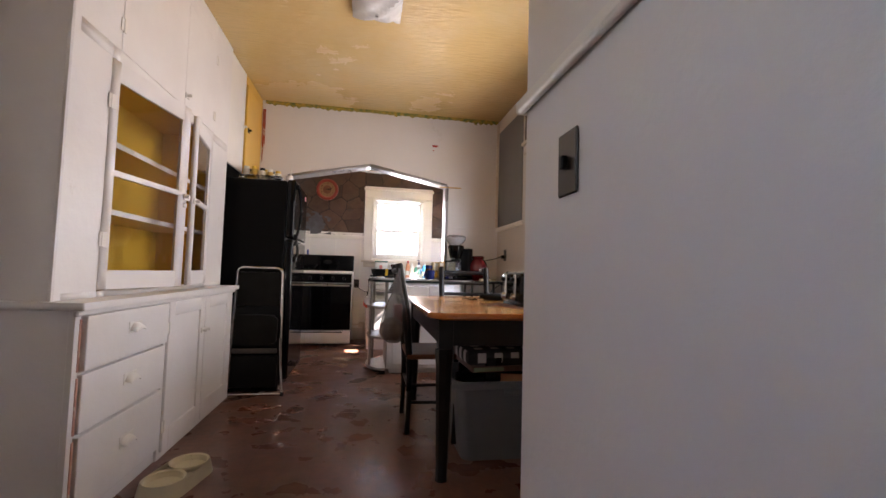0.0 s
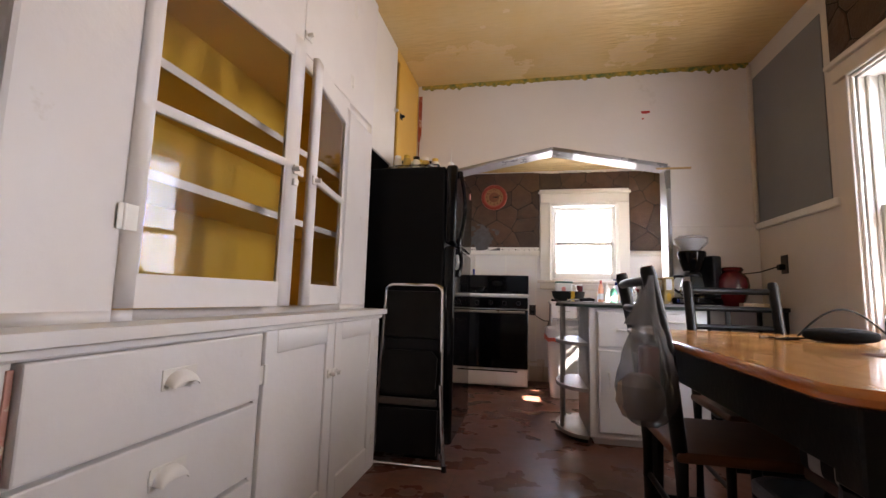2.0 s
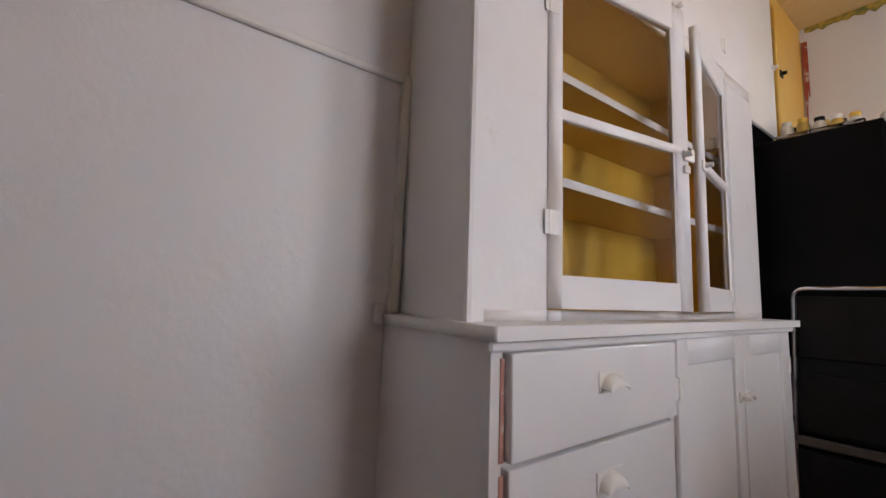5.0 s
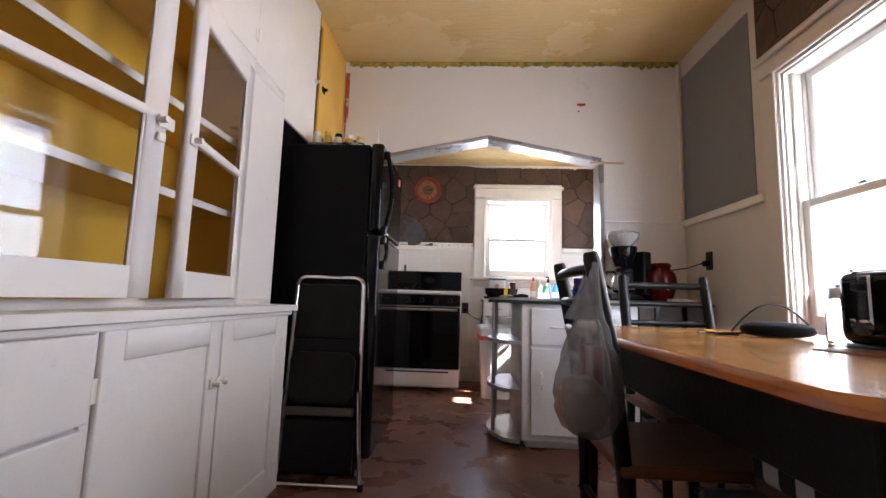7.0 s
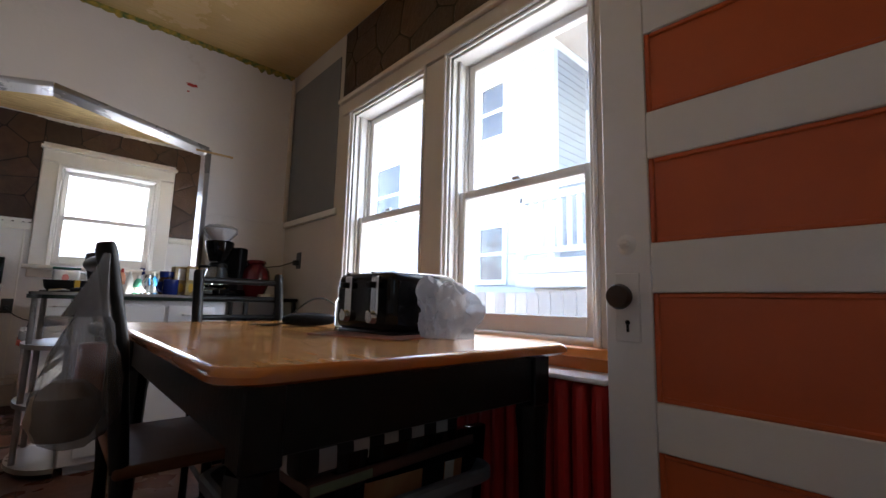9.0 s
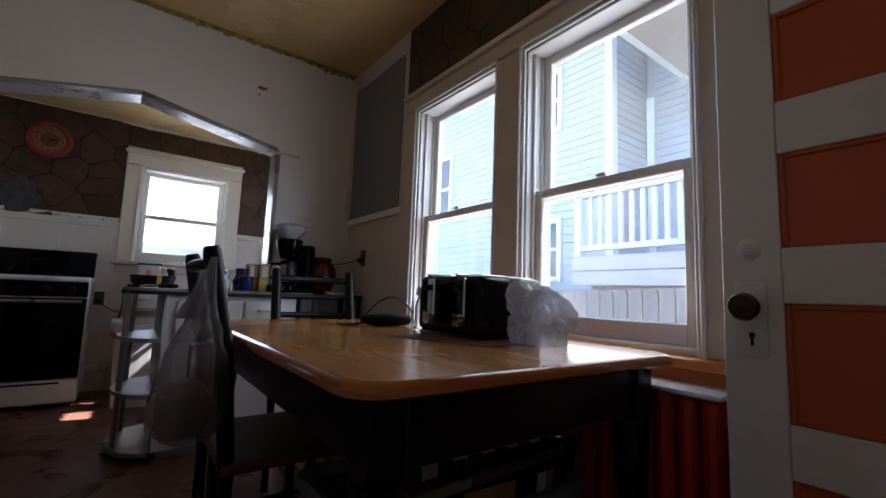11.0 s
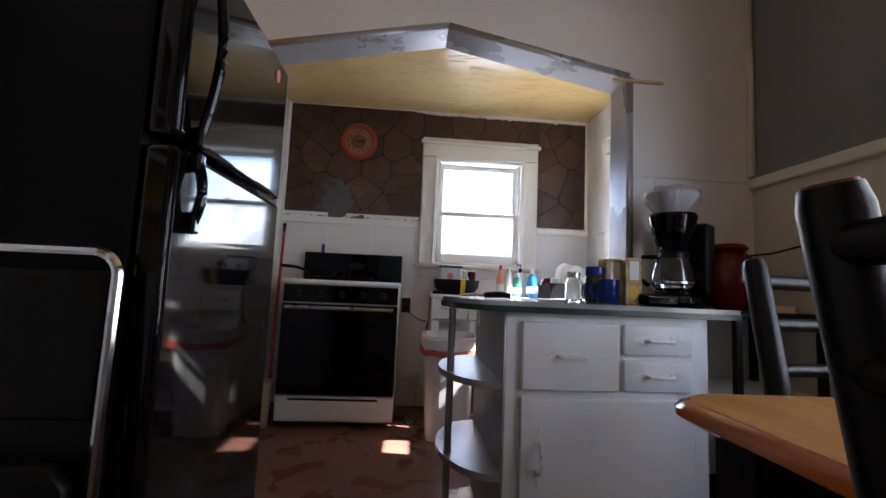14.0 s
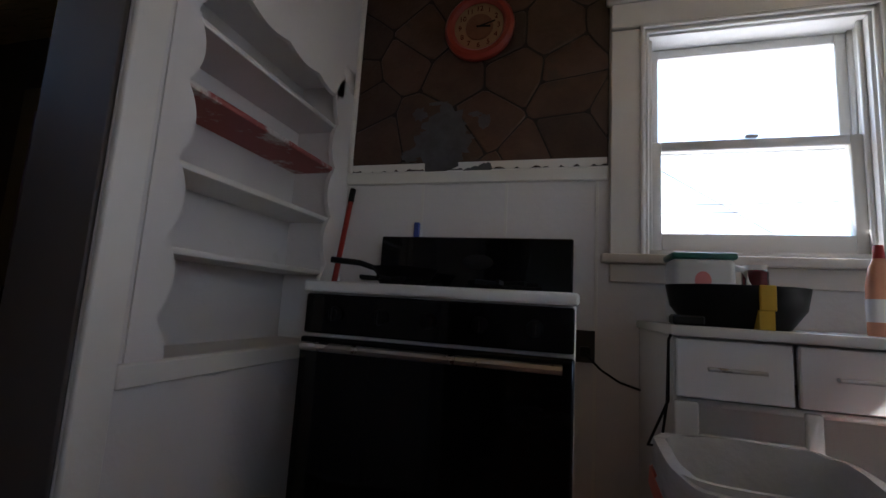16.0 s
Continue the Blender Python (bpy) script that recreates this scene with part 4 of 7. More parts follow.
def over_fridge_cabinet():
    e = thing("wall_cupboard", 0.52, 4.27, 1.78, "white and ochre wall cupboard above the fridge", "cabinet")
    xu = 0.672
    # Solid block; its near-black colour stands for the shade behind the doors.
    part("body", Geo().box(0.352, xu - 0.02, 3.772, 4.765, 1.78, ZC - 0.002), material("cupboard_shade_dark", (0.03, 0.02, 0.015), 0.8), e, "cupboard body coloured near black for the shade inside", world_space=True)
    part("door", Geo().box(xu - 0.018, xu, 3.776, 4.205, 1.75, ZC - 0.004, 0.004), TRIM, e, "white cupboard door", world_space=True)
    part("door", Geo().box(xu - 0.018, xu + 0.006, 4.25, 4.69, 1.75, 2.53, 0.004), OCHRE, e, "ochre cupboard door", world_space=True)
    part("frame", Geo().box(xu - 0.018, xu + 0.002, 4.215, 4.765, 2.535, ZC - 0.004, 0.003).box(xu - 0.018, xu + 0.002, 4.70, 4.765, 1.75, 2.535, 0.003), OCHRE, e, "ochre face frame", world_space=True)
    k = Geo().box(xu + 0.006, xu + 0.012, 4.28, 4.33, 2.13, 2.17, 0.003).rod((xu + 0.012, 4.30, 2.15), (xu + 0.035, 4.30, 2.15), 0.012, 0.009)
    part("latch", k, BLACKPLASTIC, e, "black iron cupboard latch", world_space=True)
    k = Geo().box(xu, xu + 0.008, 4.17, 4.20, 2.13, 2.16, 0.003).rod((xu, 4.185, 2.145), (xu + 0.025, 4.185, 2.145), 0.009)
    part("latch", k, TRIM, e, "white-painted latch", world_space=True)
    return e


over_fridge_cabinet()


# ---------- fridge ----------
def fridge():
    e = thing("fridge", 0.80, 4.22, 0, "black top-freezer fridge with bowed door handles", "fridge")
    y0, y1, zt = 3.90, 4.56, 1.66
    part("body", Geo().box(0.42, 1.095, y0, y1, 0.04, zt - 0.01, 0.008, 2), BLACKTEX, e, "black textured steel case", world_space=True)
    part("grille", Geo().box(0.9, 1.09, y0 + 0.02, y1 - 0.02, 0.0, 0.085, 0.003), BLACKPLASTIC, e, world_space=True)
    for za, zb, h in ((1.195, zt, 1), (0.09, 1.18, 0)):
        d = part("freezer_door" if h else "fridge_door", Geo().box(1.10, 1.165, y0, y1, za, zb, 0.016, 3), BLACKGLOSS, e, "glossy black door", world_space=True)
        ha, hb = (1.20, 1.62) if h else (1.02, 1.165)
        pts = [(1.165 + 0.012 + (0.030 if h else 0.016) * math.sin(math.pi * min(1, max(0, t))), y0 + 0.06, ha + (hb - ha) * t) for t in [i / 14 for i in range(15)]]
        part("handle", Geo().tube(pts, 0.011, 10).box(1.165, 1.19, y0 + 0.045, y0 + 0.075, ha - 0.015, ha + 0.03, 0.005).box(1.165, 1.19, y0 + 0.045, y0 + 0.075, hb - 0.03, hb + 0.012, 0.005), BLACKGLOSS, d, "bowed black handle", world_space=True)
    part("hinge_cover", Geo().box(1.06, 1.15, y1 - 0.08, y1 - 0.02, zt - 0.01, zt + 0.012, 0.004), BLACKPLASTIC, e, world_space=True)
    return e


fridge()


# ---------- folding step stool against the fridge ----------
def step_stool():
    e = thing("step_stool", 0.94, 3.82, 0, "folded chrome step stool with black vinyl seat leaning by the fridge", "step stool")
    lean = pose(0, 0, 0, -3.0, 0, 0)
    w = 0.185
    h = 0.955
    pts = [(-w - 0.015, 0, 0.012)] + [(-w + 0.02 * t / 8, 0, 0.05 + (h - 0.12) * t / 8) for t in range(9)]
    arc = [(-w + 0.02 + 0.045 * (1 - math.cos(a)), 0, h - 0.045 + 0.045 * math.sin(a)) for a in [k / 5 * math.pi / 2 for k in range(6)]]
    half = pts + arc
    loop = half + [(-p[0], p[1], p[2]) for p in reversed(half)]
    g = Geo().tube(loop, 0.011, 10)
    part("frame", g, CHROME, e, "bent chrome tube frame", at=lean)
    g = Geo().tube([(-w - 0.03, -0.05, 0.012), (-w - 0.01, -0.045, 0.2), (-w + 0.005, -0.03, 0.42)], 0.010, 8).tube([(w + 0.03, -0.05, 0.012), (w + 0.01, -0.045, 0.2), (w - 0.005, -0.03, 0.42)], 0.010, 8).rod((-w - 0.03, -0.05, 0.014), (w + 0.03, -0.05, 0.014), 0.010)
    part("leg_frame", g, CHROME, e, "chrome tube leg frame", at=lean)
    pad = [(-0.15, 0.40), (-0.155, 0.56), (-0.12, 0.595), (0.12, 0.595), (0.155, 0.56), (0.15, 0.40), (0.12, 0.375), (-0.12, 0.375)]
    part("seat", Geo().prism(pad, -0.045, -0.018, "xz"), VINYL, e, "scuffed black vinyl seat pad", at=lean)
    part("backrest", Geo().box(-0.155, 0.155, -0.008, 0.012, 0.66, 0.92, 0.006, 2), VINYL, e, at=lean)
    part("step", Geo().box(-0.16, 0.16, -0.05, -0.015, 0.31, 0.345, 0.004), material("dusty_step_edge", (0.055, 0.045, 0.04), 0.6, scale=30), e, "dusty brown step edge", at=lean)
    part("step", Geo().box(-0.165, 0.165, -0.035, -0.012, 0.06, 0.29, 0.004), BLACKPLASTIC, e, "ribbed black step", at=lean)
    part("back_panel", Geo().box(-0.16, 0.16, 0.004, 0.012, 0.35, 0.66, 0.003), BLACKPLASTIC, e, at=lean)
    for sx in (-1, 1):
        part("foot", Geo().rod((sx * (w + 0.03), -0.05, 0.0), (sx * (w + 0.03), -0.05, 0.03), 0.014), BLACKPLASTIC, e, "rubber foot", at=lean)
    return e


step_stool()


# ---------- cooker ----------
def cooker():
    e = thing("gas_stove", 1.19, 6.1, 0, "white gas stove with a black oven door and back panel", "stove")
    x0, x1, yf, yb = 0.82, 1.565, 5.88, 6.43
    part("body", Geo().box(x0, x1, yf + 0.02, yb, 0.03, 0.905, 0.004), APPWHITE, e, "white enamel sides", world_space=True)
    part("cooktop", Geo().box(x0 - 0.006, x1 + 0.006, yf - 0.012, yb, 0.905, 0.937, 0.01, 3), APPWHITE, e, "white enamel cooktop", world_space=True)
    part("control_panel", Geo().box(x0 + 0.004, x1 - 0.004, yf - 0.004, yf + 0.02, 0.79, 0.90, 0.004), BLACKGLOSS, e, "black control panel", world_space=True)
    for i in range(5):
        xx = x0 + 0.10 + i * 0.137
        k = part("knob", Geo().rod((xx, yf - 0.004, 0.845), (xx, yf - 0.026, 0.845), 0.022, 0.018, 16).box(xx - 0.004, xx + 0.004, yf - 0.034, yf - 0.02, 0.827, 0.863, 0.002), BLACKPLASTIC, e, world_space=True)
    part("oven_door", Geo().box(x0 + 0.002, x1 - 0.002, yf - 0.012, yf + 0.02, 0.205, 0.78, 0.006, 2), BLACKGLOSS, e, "glossy black oven door", world_space=True)
    h = Geo().tube([(x0 + 0.03 + (x1 - x0 - 0.06) * t / 10, yf - 0.045, 0.757) for t in range(11)], 0.012, 8).box(x0 + 0.03, x0 + 0.06, yf - 0.045, yf - 0.01, 0.75, 0.765).box(x1 - 0.06, x1 - 0.03, yf - 0.045, yf - 0.01, 0.75, 0.765)
    part("door_handle", h, STEEL, e, "bright metal oven handle", world_space=True)
    d = part("drawer", Geo().box(x0 + 0.002, x1 - 0.002, yf - 0.008, yf + 0.02, 0.045, 0.198, 0.005, 2), APPWHITE, e, "white storage drawer", world_space=True)
    part("drawer_slot", Geo().box(x0 + 0.08, x1 - 0.10, yf - 0.012, yf - 0.006, 0.172, 0.186, 0.002), BLACKPLASTIC, d, world_space=True)
    part("back_panel", Geo().box(x0 + 0.0, x1 - 0.0, yb - 0.06, yb, 0.937, 1.15, 0.008, 2), BLACKGLOSS, e, "black back panel with a clock dial", world_space=True)
    part("clock_dial", Geo().lathe([(0.0, 0.0), (0.028, 0.0), (0.03, -0.004), (0.026, -0.006), (0.0, -0.006)], seg=20), BLACKPLASTIC, e, at=pose(0, 0, 0)).matrix_basis = Matrix.Translation((0.03, 0.27, 1.055)) @ pose(0, 0, 0, -90, 0, 0) @ Matrix.Diagonal((2.0, 1, 1, 1))
    for bx in (x0 + 0.2, x1 - 0.2):
        for by in (6.02, 6.24):
            gr = Geo()
            for k in range(4):
                a = k * math.pi / 4
                gr.box(-0.10, 0.10, -0.005, 0.005, 0.952, 0.964, 0.001, m=Matrix.Translation((bx, by, 0)) @ Matrix.Rotation(a, 4, "Z"))
            gr.lathe([(0.035, 0.938), (0.035, 0.948), (0.0, 0.948)], (bx, by, 0), 16)
            part("burner", gr, BLACKTEX, e, "black burner grate", world_space=True)
    return e


cooker()


# ---------- island counter ----------
def arrow_pull(parent, x, y, z, vertical=False):
    """A white-painted bar pull with arrowhead backplates, facing -y."""
    g = Geo()
    m = Matrix.Translation((x, y, z)) @ (Matrix.Rotation(math.pi / 2, 4, "Y") if vertical else Matrix.Identity(4)) @ Matrix.Scale(1.15, 4)
    pts = [(-0.04, 0, 0), (-0.034, -0.018, 0), (-0.015, -0.024, 0), (0.015, -0.024, 0), (0.034, -0.018, 0), (0.04, 0, 0)]
    g.tube([m @ Vector(p) for p in pts], 0.006, 8)
    n0 = len(g.bm.verts)
    for s in (-1, 1):
        tip = [(s * 0.033, -0.012), (s * 0.05, -0.016), (s * 0.058, -0.006), (s * 0.078, 0.0), (s * 0.058, 0.006), (s * 0.05, 0.016), (s * 0.033, 0.012)]
        lo = [g.bm.verts.new(m @ Vector((a, 0, c))) for a, c in tip]
        hi = [g.bm.verts.new(m @ Vector((a, -0.003, c))) for a, c in tip]
        g.bm.faces.new(hi)
        for k in range(len(tip)):
            g.bm.faces.new((lo[k], lo[(k + 1) % 7], hi[(k + 1) % 7], hi[k]))
    return part("handle", g, TRIM, parent, "white-painted arrowhead pull", world_space=True)


def half_round(x, y0, y1, reach, n=18):
    """Outline of a board with a rounded end towards -x."""
    c, r = (y0 + y1) / 2, (y1 - y0) / 2
    return [(x - reach * math.sin(math.pi * k / n), c - r * math.cos(math.pi * k / n)) for k in range(n + 1)]


def island():
    e = thing("island_cabinet", 2.3, 4.7, 0, "white-painted kitchen island with rounded open end shelves", "cabinet")
    xa, xb, yf, yr = 1.955, 2.64, 4.42, 5.0
    part("body", Geo().box(xa, xb, yf, 4.765, 0.05, 0.85, 0.003).box(xa, 2.53, 4.765, yr, 0.05, 0.85, 0.003).box(xa + 0.03, xb - 0.02, yf + 0.05, 4.76, 0, 0.05), WHITE, e, world_space=True)
    part("end_panel", Geo().box(xa - 0.008, xa, yf, yr, 0.05, 0.85, 0.002), SILVERPAINT, e, "silver painted end panel", world_space=True)
    xs = 2.335
    for name, x0, x1, z0, z1 in (("drawer", 2.005, xs - 0.008, 0.605, 0.822), ("drawer", xs + 0.008, 2.575, 0.725, 0.822), ("drawer", xs + 0.008, 2.575, 0.608, 0.71), ("door", 2.005, 2.585, 0.085, 0.585)):
        d = part(name, Geo().box(x0, x1, yf - 0.018, yf, z0, z1, 0.006, 2), WHITE, e, "white-painted %s front" % name, world_space=True)
        if name == "door":
            arrow_pull(d, x0 + 0.06, yf - 0.018, 0.40, True)
        else:
            arrow_pull(d, (x0 + x1) / 2, yf - 0.018, (z0 + z1) / 2)
    # counter with rounded end
    out = half_round(1.955, 4.385, 5.03, 0.188) + [(2.53, 5.03), (2.53, 4.765), (2.73, 4.765), (2.73, 4.385)]
    part("countertop", Geo().prism(out, 0.868, 0.884), material("worn_grey_laminate", (0.30, 0.29, 0.29), 0.16, second=(0.22, 0.21, 0.21), scale=6, stain=(0.42, 0.40, 0.39), stain_scale=5, stain_at=0.6, rough_var=0.1), e, "worn grey laminate counter", world_space=True)
    big = [(x - (0.006 if x < 1.96 else 0), y + (0.006 if y > 4.8 else -0.006)) for x, y in out]
    part("counter_edge", Geo().prism(big, 0.850, 0.869), material("dark_green_edge", (0.02, 0.035, 0.03), 0.25), e, "dark green metal edge band", world_space=True)
    for z in (0.03, 0.315, 0.60):
        s = part("shelf", Geo().prism(half_round(xa - 0.008, yf + 0.005, yr - 0.01, 0.185), z, z + 0.022), SILVERPAINT, e, "scratched silver painted half-round shelf", world_space=True)
    part("shelf_base", Geo().prism(half_round(xa - 0.008, yf + 0.04, yr - 0.03, 0.15), 0.0, 0.03), BLACKPLASTIC, e, world_space=True)
    for px, py in ((1.797, 4.60), (1.83, 4.90)):
        part("post", Geo().rod((px, py, 0.05), (px, py, 0.85), 0.013), SILVERPAINT, e, "silver painted post", world_space=True)
    return e


island()


# ---------- dining table ----------
TX0, TX1, TY0, TY1, TZ = 2.03, 2.97, 2.27, 3.70, 0.77


def dining_table():
    e = thing("dining_table", 2.5, 2.93, 0, "dining table with honey wood top and black legs", "table")
    r = 0.07
    pts = []
    for cx, cy, a0 in ((TX1 - r, TY0 + r, -90), (TX1 - r, TY1 - r, 0), (TX0 + r, TY1 - r, 90), (TX0 + r, TY0 + r, 180)):
        for k in range(7):
            a = radians(a0 + 15 * k)
            pts.append((cx + r * math.cos(a), cy + r * math.sin(a)))
    g = Geo()
    rings = []
    cx, cy = (TX0 + TX1) / 2, (TY0 + TY1) / 2
    for inset, z in ((0.03, TZ - 0.034), (0.012, TZ - 0.03), (0.0, TZ - 0.022), (0.0, TZ - 0.012), (0.006, TZ - 0.003), (0.014, TZ)):
        rings.append([g.bm.verts.new((x - inset * (1 if x > cx else -1), y - inset * (1 if y > cy else -1), z)) for x, y in pts])
    n = len(pts)
    for a, c in zip(rings, rings[1:]):
        for k in range(n):
            g.bm.faces.new((a[k], a[(k + 1) % n], c[(k + 1) % n], c[k]))
    g.bm.faces.new(rings[0][::-1])
    part("edge_band", g, TABLEEDGE, e, "rounded orange-brown wood edge", world_space=True)
    g = Geo()
    cap = [[g.bm.verts.new((x - 0.0142 * (1 if x > cx else -1), y - 0.0142 * (1 if y > cy else -1), z)) for x, y in pts] for z in (TZ - 0.01, TZ + 0.0005)]
    for k in range(n):
        g.bm.faces.new((cap[0][k], cap[0][(k + 1) % n], cap[1][(k + 1) % n], cap[1][k]))
    g.bm.faces.new(cap[1])
    part("tabletop", g, TABLETOP, e, "glossy honey wood top", world_space=True)
    i = 0.055
    for name, b in (("apron", (TX0 + 0.12, TX1 - 0.12, TY0 + i + 0.012, TY0 + i + 0.034)), ("apron", (TX0 + 0.12, TX1 - 0.12, TY1 - i - 0.034, TY1 - i - 0.012)), ("apron", (TX0 + i + 0.012, TX0 + i + 0.034, TY0 + 0.12, TY1 - 0.12)), ("apron", (TX1 - i - 0.034, TX1 - i - 0.012, TY0 + 0.12, TY1 - 0.12))):
        part(name, Geo().box(*b, TZ - 0.155, TZ - 0.033, 0.003), BLACKWOOD, e, world_space=True)
    for lx in (TX0 + i, TX1 - i - 0.07):
        for ly in (TY0 + i, TY1 - i - 0.07):
            g = Geo().box(lx, lx + 0.07, ly, ly + 0.07, TZ - 0.17, TZ - 0.033, 0.004)
            c = (lx + 0.035, ly + 0.035)
            g.lathe([(0.03, 0.0), (0.027, 0.02), (0.040, TZ - 0.25), (0.046, TZ - 0.19), (0.044, TZ - 0.17)], (*c, 0), 8)
            part("leg", g, BLACKWOOD, e, world_space=True)
    return e


dining_table()


# ---------- ladder-back chairs ----------
def chair(x, y, rz, label):
    """Faces local +x; the back stands at local x = 0."""
    e = thing("dining_chair", x, y, 0, label, "chair", "chairs round the table", rz)
    hw = 0.19
    for s in (-1, 1):
        g = Geo().tube([(0.03, s * hw, 0.0), (0.035, s * hw, 0.25), (0.03, s * hw, 0.45), (0.0, s * hw, 0.75), (-0.046, s * hw, 0.985), (-0.049, s * hw, 1.0)], [0.017, 0.019, 0.021, 0.0225, 0.0225, 0.019], 20)
        p = part("back_post", g, BLACKWOOD, e)
        part("worn_top", Geo().rod((-0.0485, s * hw, 0.998), (-0.0495, s * hw, 1.0025), 0.0185, 0.016, 20), SEATWOOD, p, "bare brown wood where the paint has worn off")
        part("front_leg", Geo().tube([(0.40, s * hw * 1.08, 0.0), (0.40, s * hw * 1.08, 0.44)], [0.015, 0.02], 20), BLACKWOOD, e)
        part("stretcher", Geo().rod((0.035, s * hw, 0.18), (0.40, s * hw * 1.08, 0.18), 0.010, seg=16), BLACKWOOD, e)
    for z in (0.60, 0.69, 0.78, 0.87, 0.957):
        xx = 0.03 - 0.08 * max(0, (z - 0.45)) / 0.55
        g = Geo().tube([(xx - 0.02 * math.sin(math.pi * k / 10), -hw + 2 * hw * k / 10, z) for k in range(11)], 0.0135 if z < 0.95 else 0.0155, 16)
        part("back_rail", g, BLACKWOOD, e)
    part("seat", Geo().box(0.015, 0.43, -0.215, 0.215, 0.435, 0.465, 0.01, 3), SEATWOOD, e, "brown wooden seat")
    for xx, z in ((0.035, 0.26), (0.40, 0.26)):
        part("stretcher", Geo().rod((xx, -hw, z), (xx, hw, z), 0.010), BLACKWOOD, e)
    return e


chair(1.985, 3.13, 0, "black ladder-back chair with brown seat and a hanging bag")
chair(2.55, 3.84, -90, "black ladder-back chair at the table's far end")


# ---------- orange-panelled door ----------
def panelled_door():
    e = new("door_1")
    e.matrix_basis = pose(2.90, 2.145, 0)
    tagged(e, "open white door with five orange panels", "door", "", "structure")
    w, t = 0.80, 0.038
    g = Geo().box(0, t, -0.115, 0, 0.02, 2.03, 0.003).box(0, t, -w, -w + 0.115, 0.02, 2.03, 0.003)
    edges = [(0.02, 0.22), (0.55, 0.66), (0.91, 1.03), (1.24, 1.36), (1.57, 1.69), (1.92, 2.03)]
    for a, b in edges:
        g.box(0, t, -w + 0.115, -0.115, a, b, 0.003)
    part("door_frame", g, WHITE, e, "white-painted door frame")
    for (a, b), (c, d) in zip(edges, edges[1:]):
        p = Geo().box(0.010, t - 0.010, -w + 0.11, -0.11, b - 0.005, c + 0.005)
        po = part("panel", p, ORANGE, e, "flat orange panel")
        m = Geo()
        for q in ((-0.128, -0.115, b, c), (-w + 0.115, -w + 0.128, b, c)):
            m.box(0.004, 0.012, *q, 0.003)
        m.box(0.004, 0.012, -w + 0.128, -0.128, b, b + 0.012, 0.003).box(0.004, 0.012, -w + 0.128, -0.128, c - 0.012, c, 0.003)
        part("panel_moulding", m, ORANGE, po)
    part("lock_plate", Geo().box(-0.004, 0, -0.088, -0.026, 0.79, 0.96, 0.003), WHITE, e, "white-painted lock plate")
    tt = part("thumb_turn", Geo().lathe([(0.0, 0.012), (0.014, 0.010), (0.02, 0.004), (0.026, 0.0)], seg=20).box(-0.004, 0.004, -0.012, 0.012, 0.008, 0.022, 0.002), WHITE, e, "white-painted thumb turn")
    tt.matrix_basis = Matrix.Translation((0.0, -0.057, 1.03)) @ pose(0, 0, 0, 0, -90, 0)
    k = Geo().lathe([(0.0, 0.0), (0.012, 0.0), (0.010, 0.02), (0.014, 0.026), (0.028, 0.032), (0.031, 0.045), (0.026, 0.058), (0.0, 0.062)], seg=24)
    ko = part("door_knob", k, material("aged_bronze", (0.05, 0.032, 0.024), 0.35, 0.7), e, "dark bronze door knob")
    ko.matrix_basis = Matrix.Translation((-0.004, -0.057, 0.90)) @ pose(0, 0, 0, 0, -90, 0)
    part("keyhole", Geo().rod((-0.0045, -0.057, 0.838), (-0.006, -0.057, 0.838), 0.006).box(-0.006, -0.0045, -0.060, -0.054, 0.815, 0.836), BLACKPLASTIC, e)
    part("hinge", Geo().rod((0.0, -w - 0.004, 0.25), (0.0, -w - 0.004, 0.33), 0.006), STEEL, e)
    part("hinge", Geo().rod((0.0, -w - 0.004, 1.75), (0.0, -w - 0.004, 1.83), 0.006), STEEL, e)
    return e


panelled_door()


def back_room_door():
    e = new("door_2")
    e.matrix_basis = pose(-1.15, 6.40, 0, 0, 0, 0)
    tagged(e, "dim brown panelled door in the next room", "door", "", "structure")
    part("door_leaf", Geo().box(-0.4, 0.4, 0.0, 0.04, 0.0, 2.0, 0.004), material("dim_brown_door", (0.16, 0.10, 0.05), 0.5), e)
    part("panel", Geo().box(-0.27, 0.27, -0.008, 0.0, 0.25, 0.85, 0.003), REDGLAZE, e, "dark red lower panel")
    part("panel", Geo().box(-0.27, 0.27, -0.008, 0.0, 1.05, 1.85, 0.003), material("mauve_panel", (0.25, 0.16, 0.22), 0.4), e, "mauve upper panel")
    part("knob", Geo().rod((-0.34, 0, 0.95), (-0.34, -0.05, 0.95), 0.012).rod((-0.34, -0.05, 0.95), (-0.34, -0.075, 0.95), 0.026, 0.018), CHROME, e)


back_room_door()


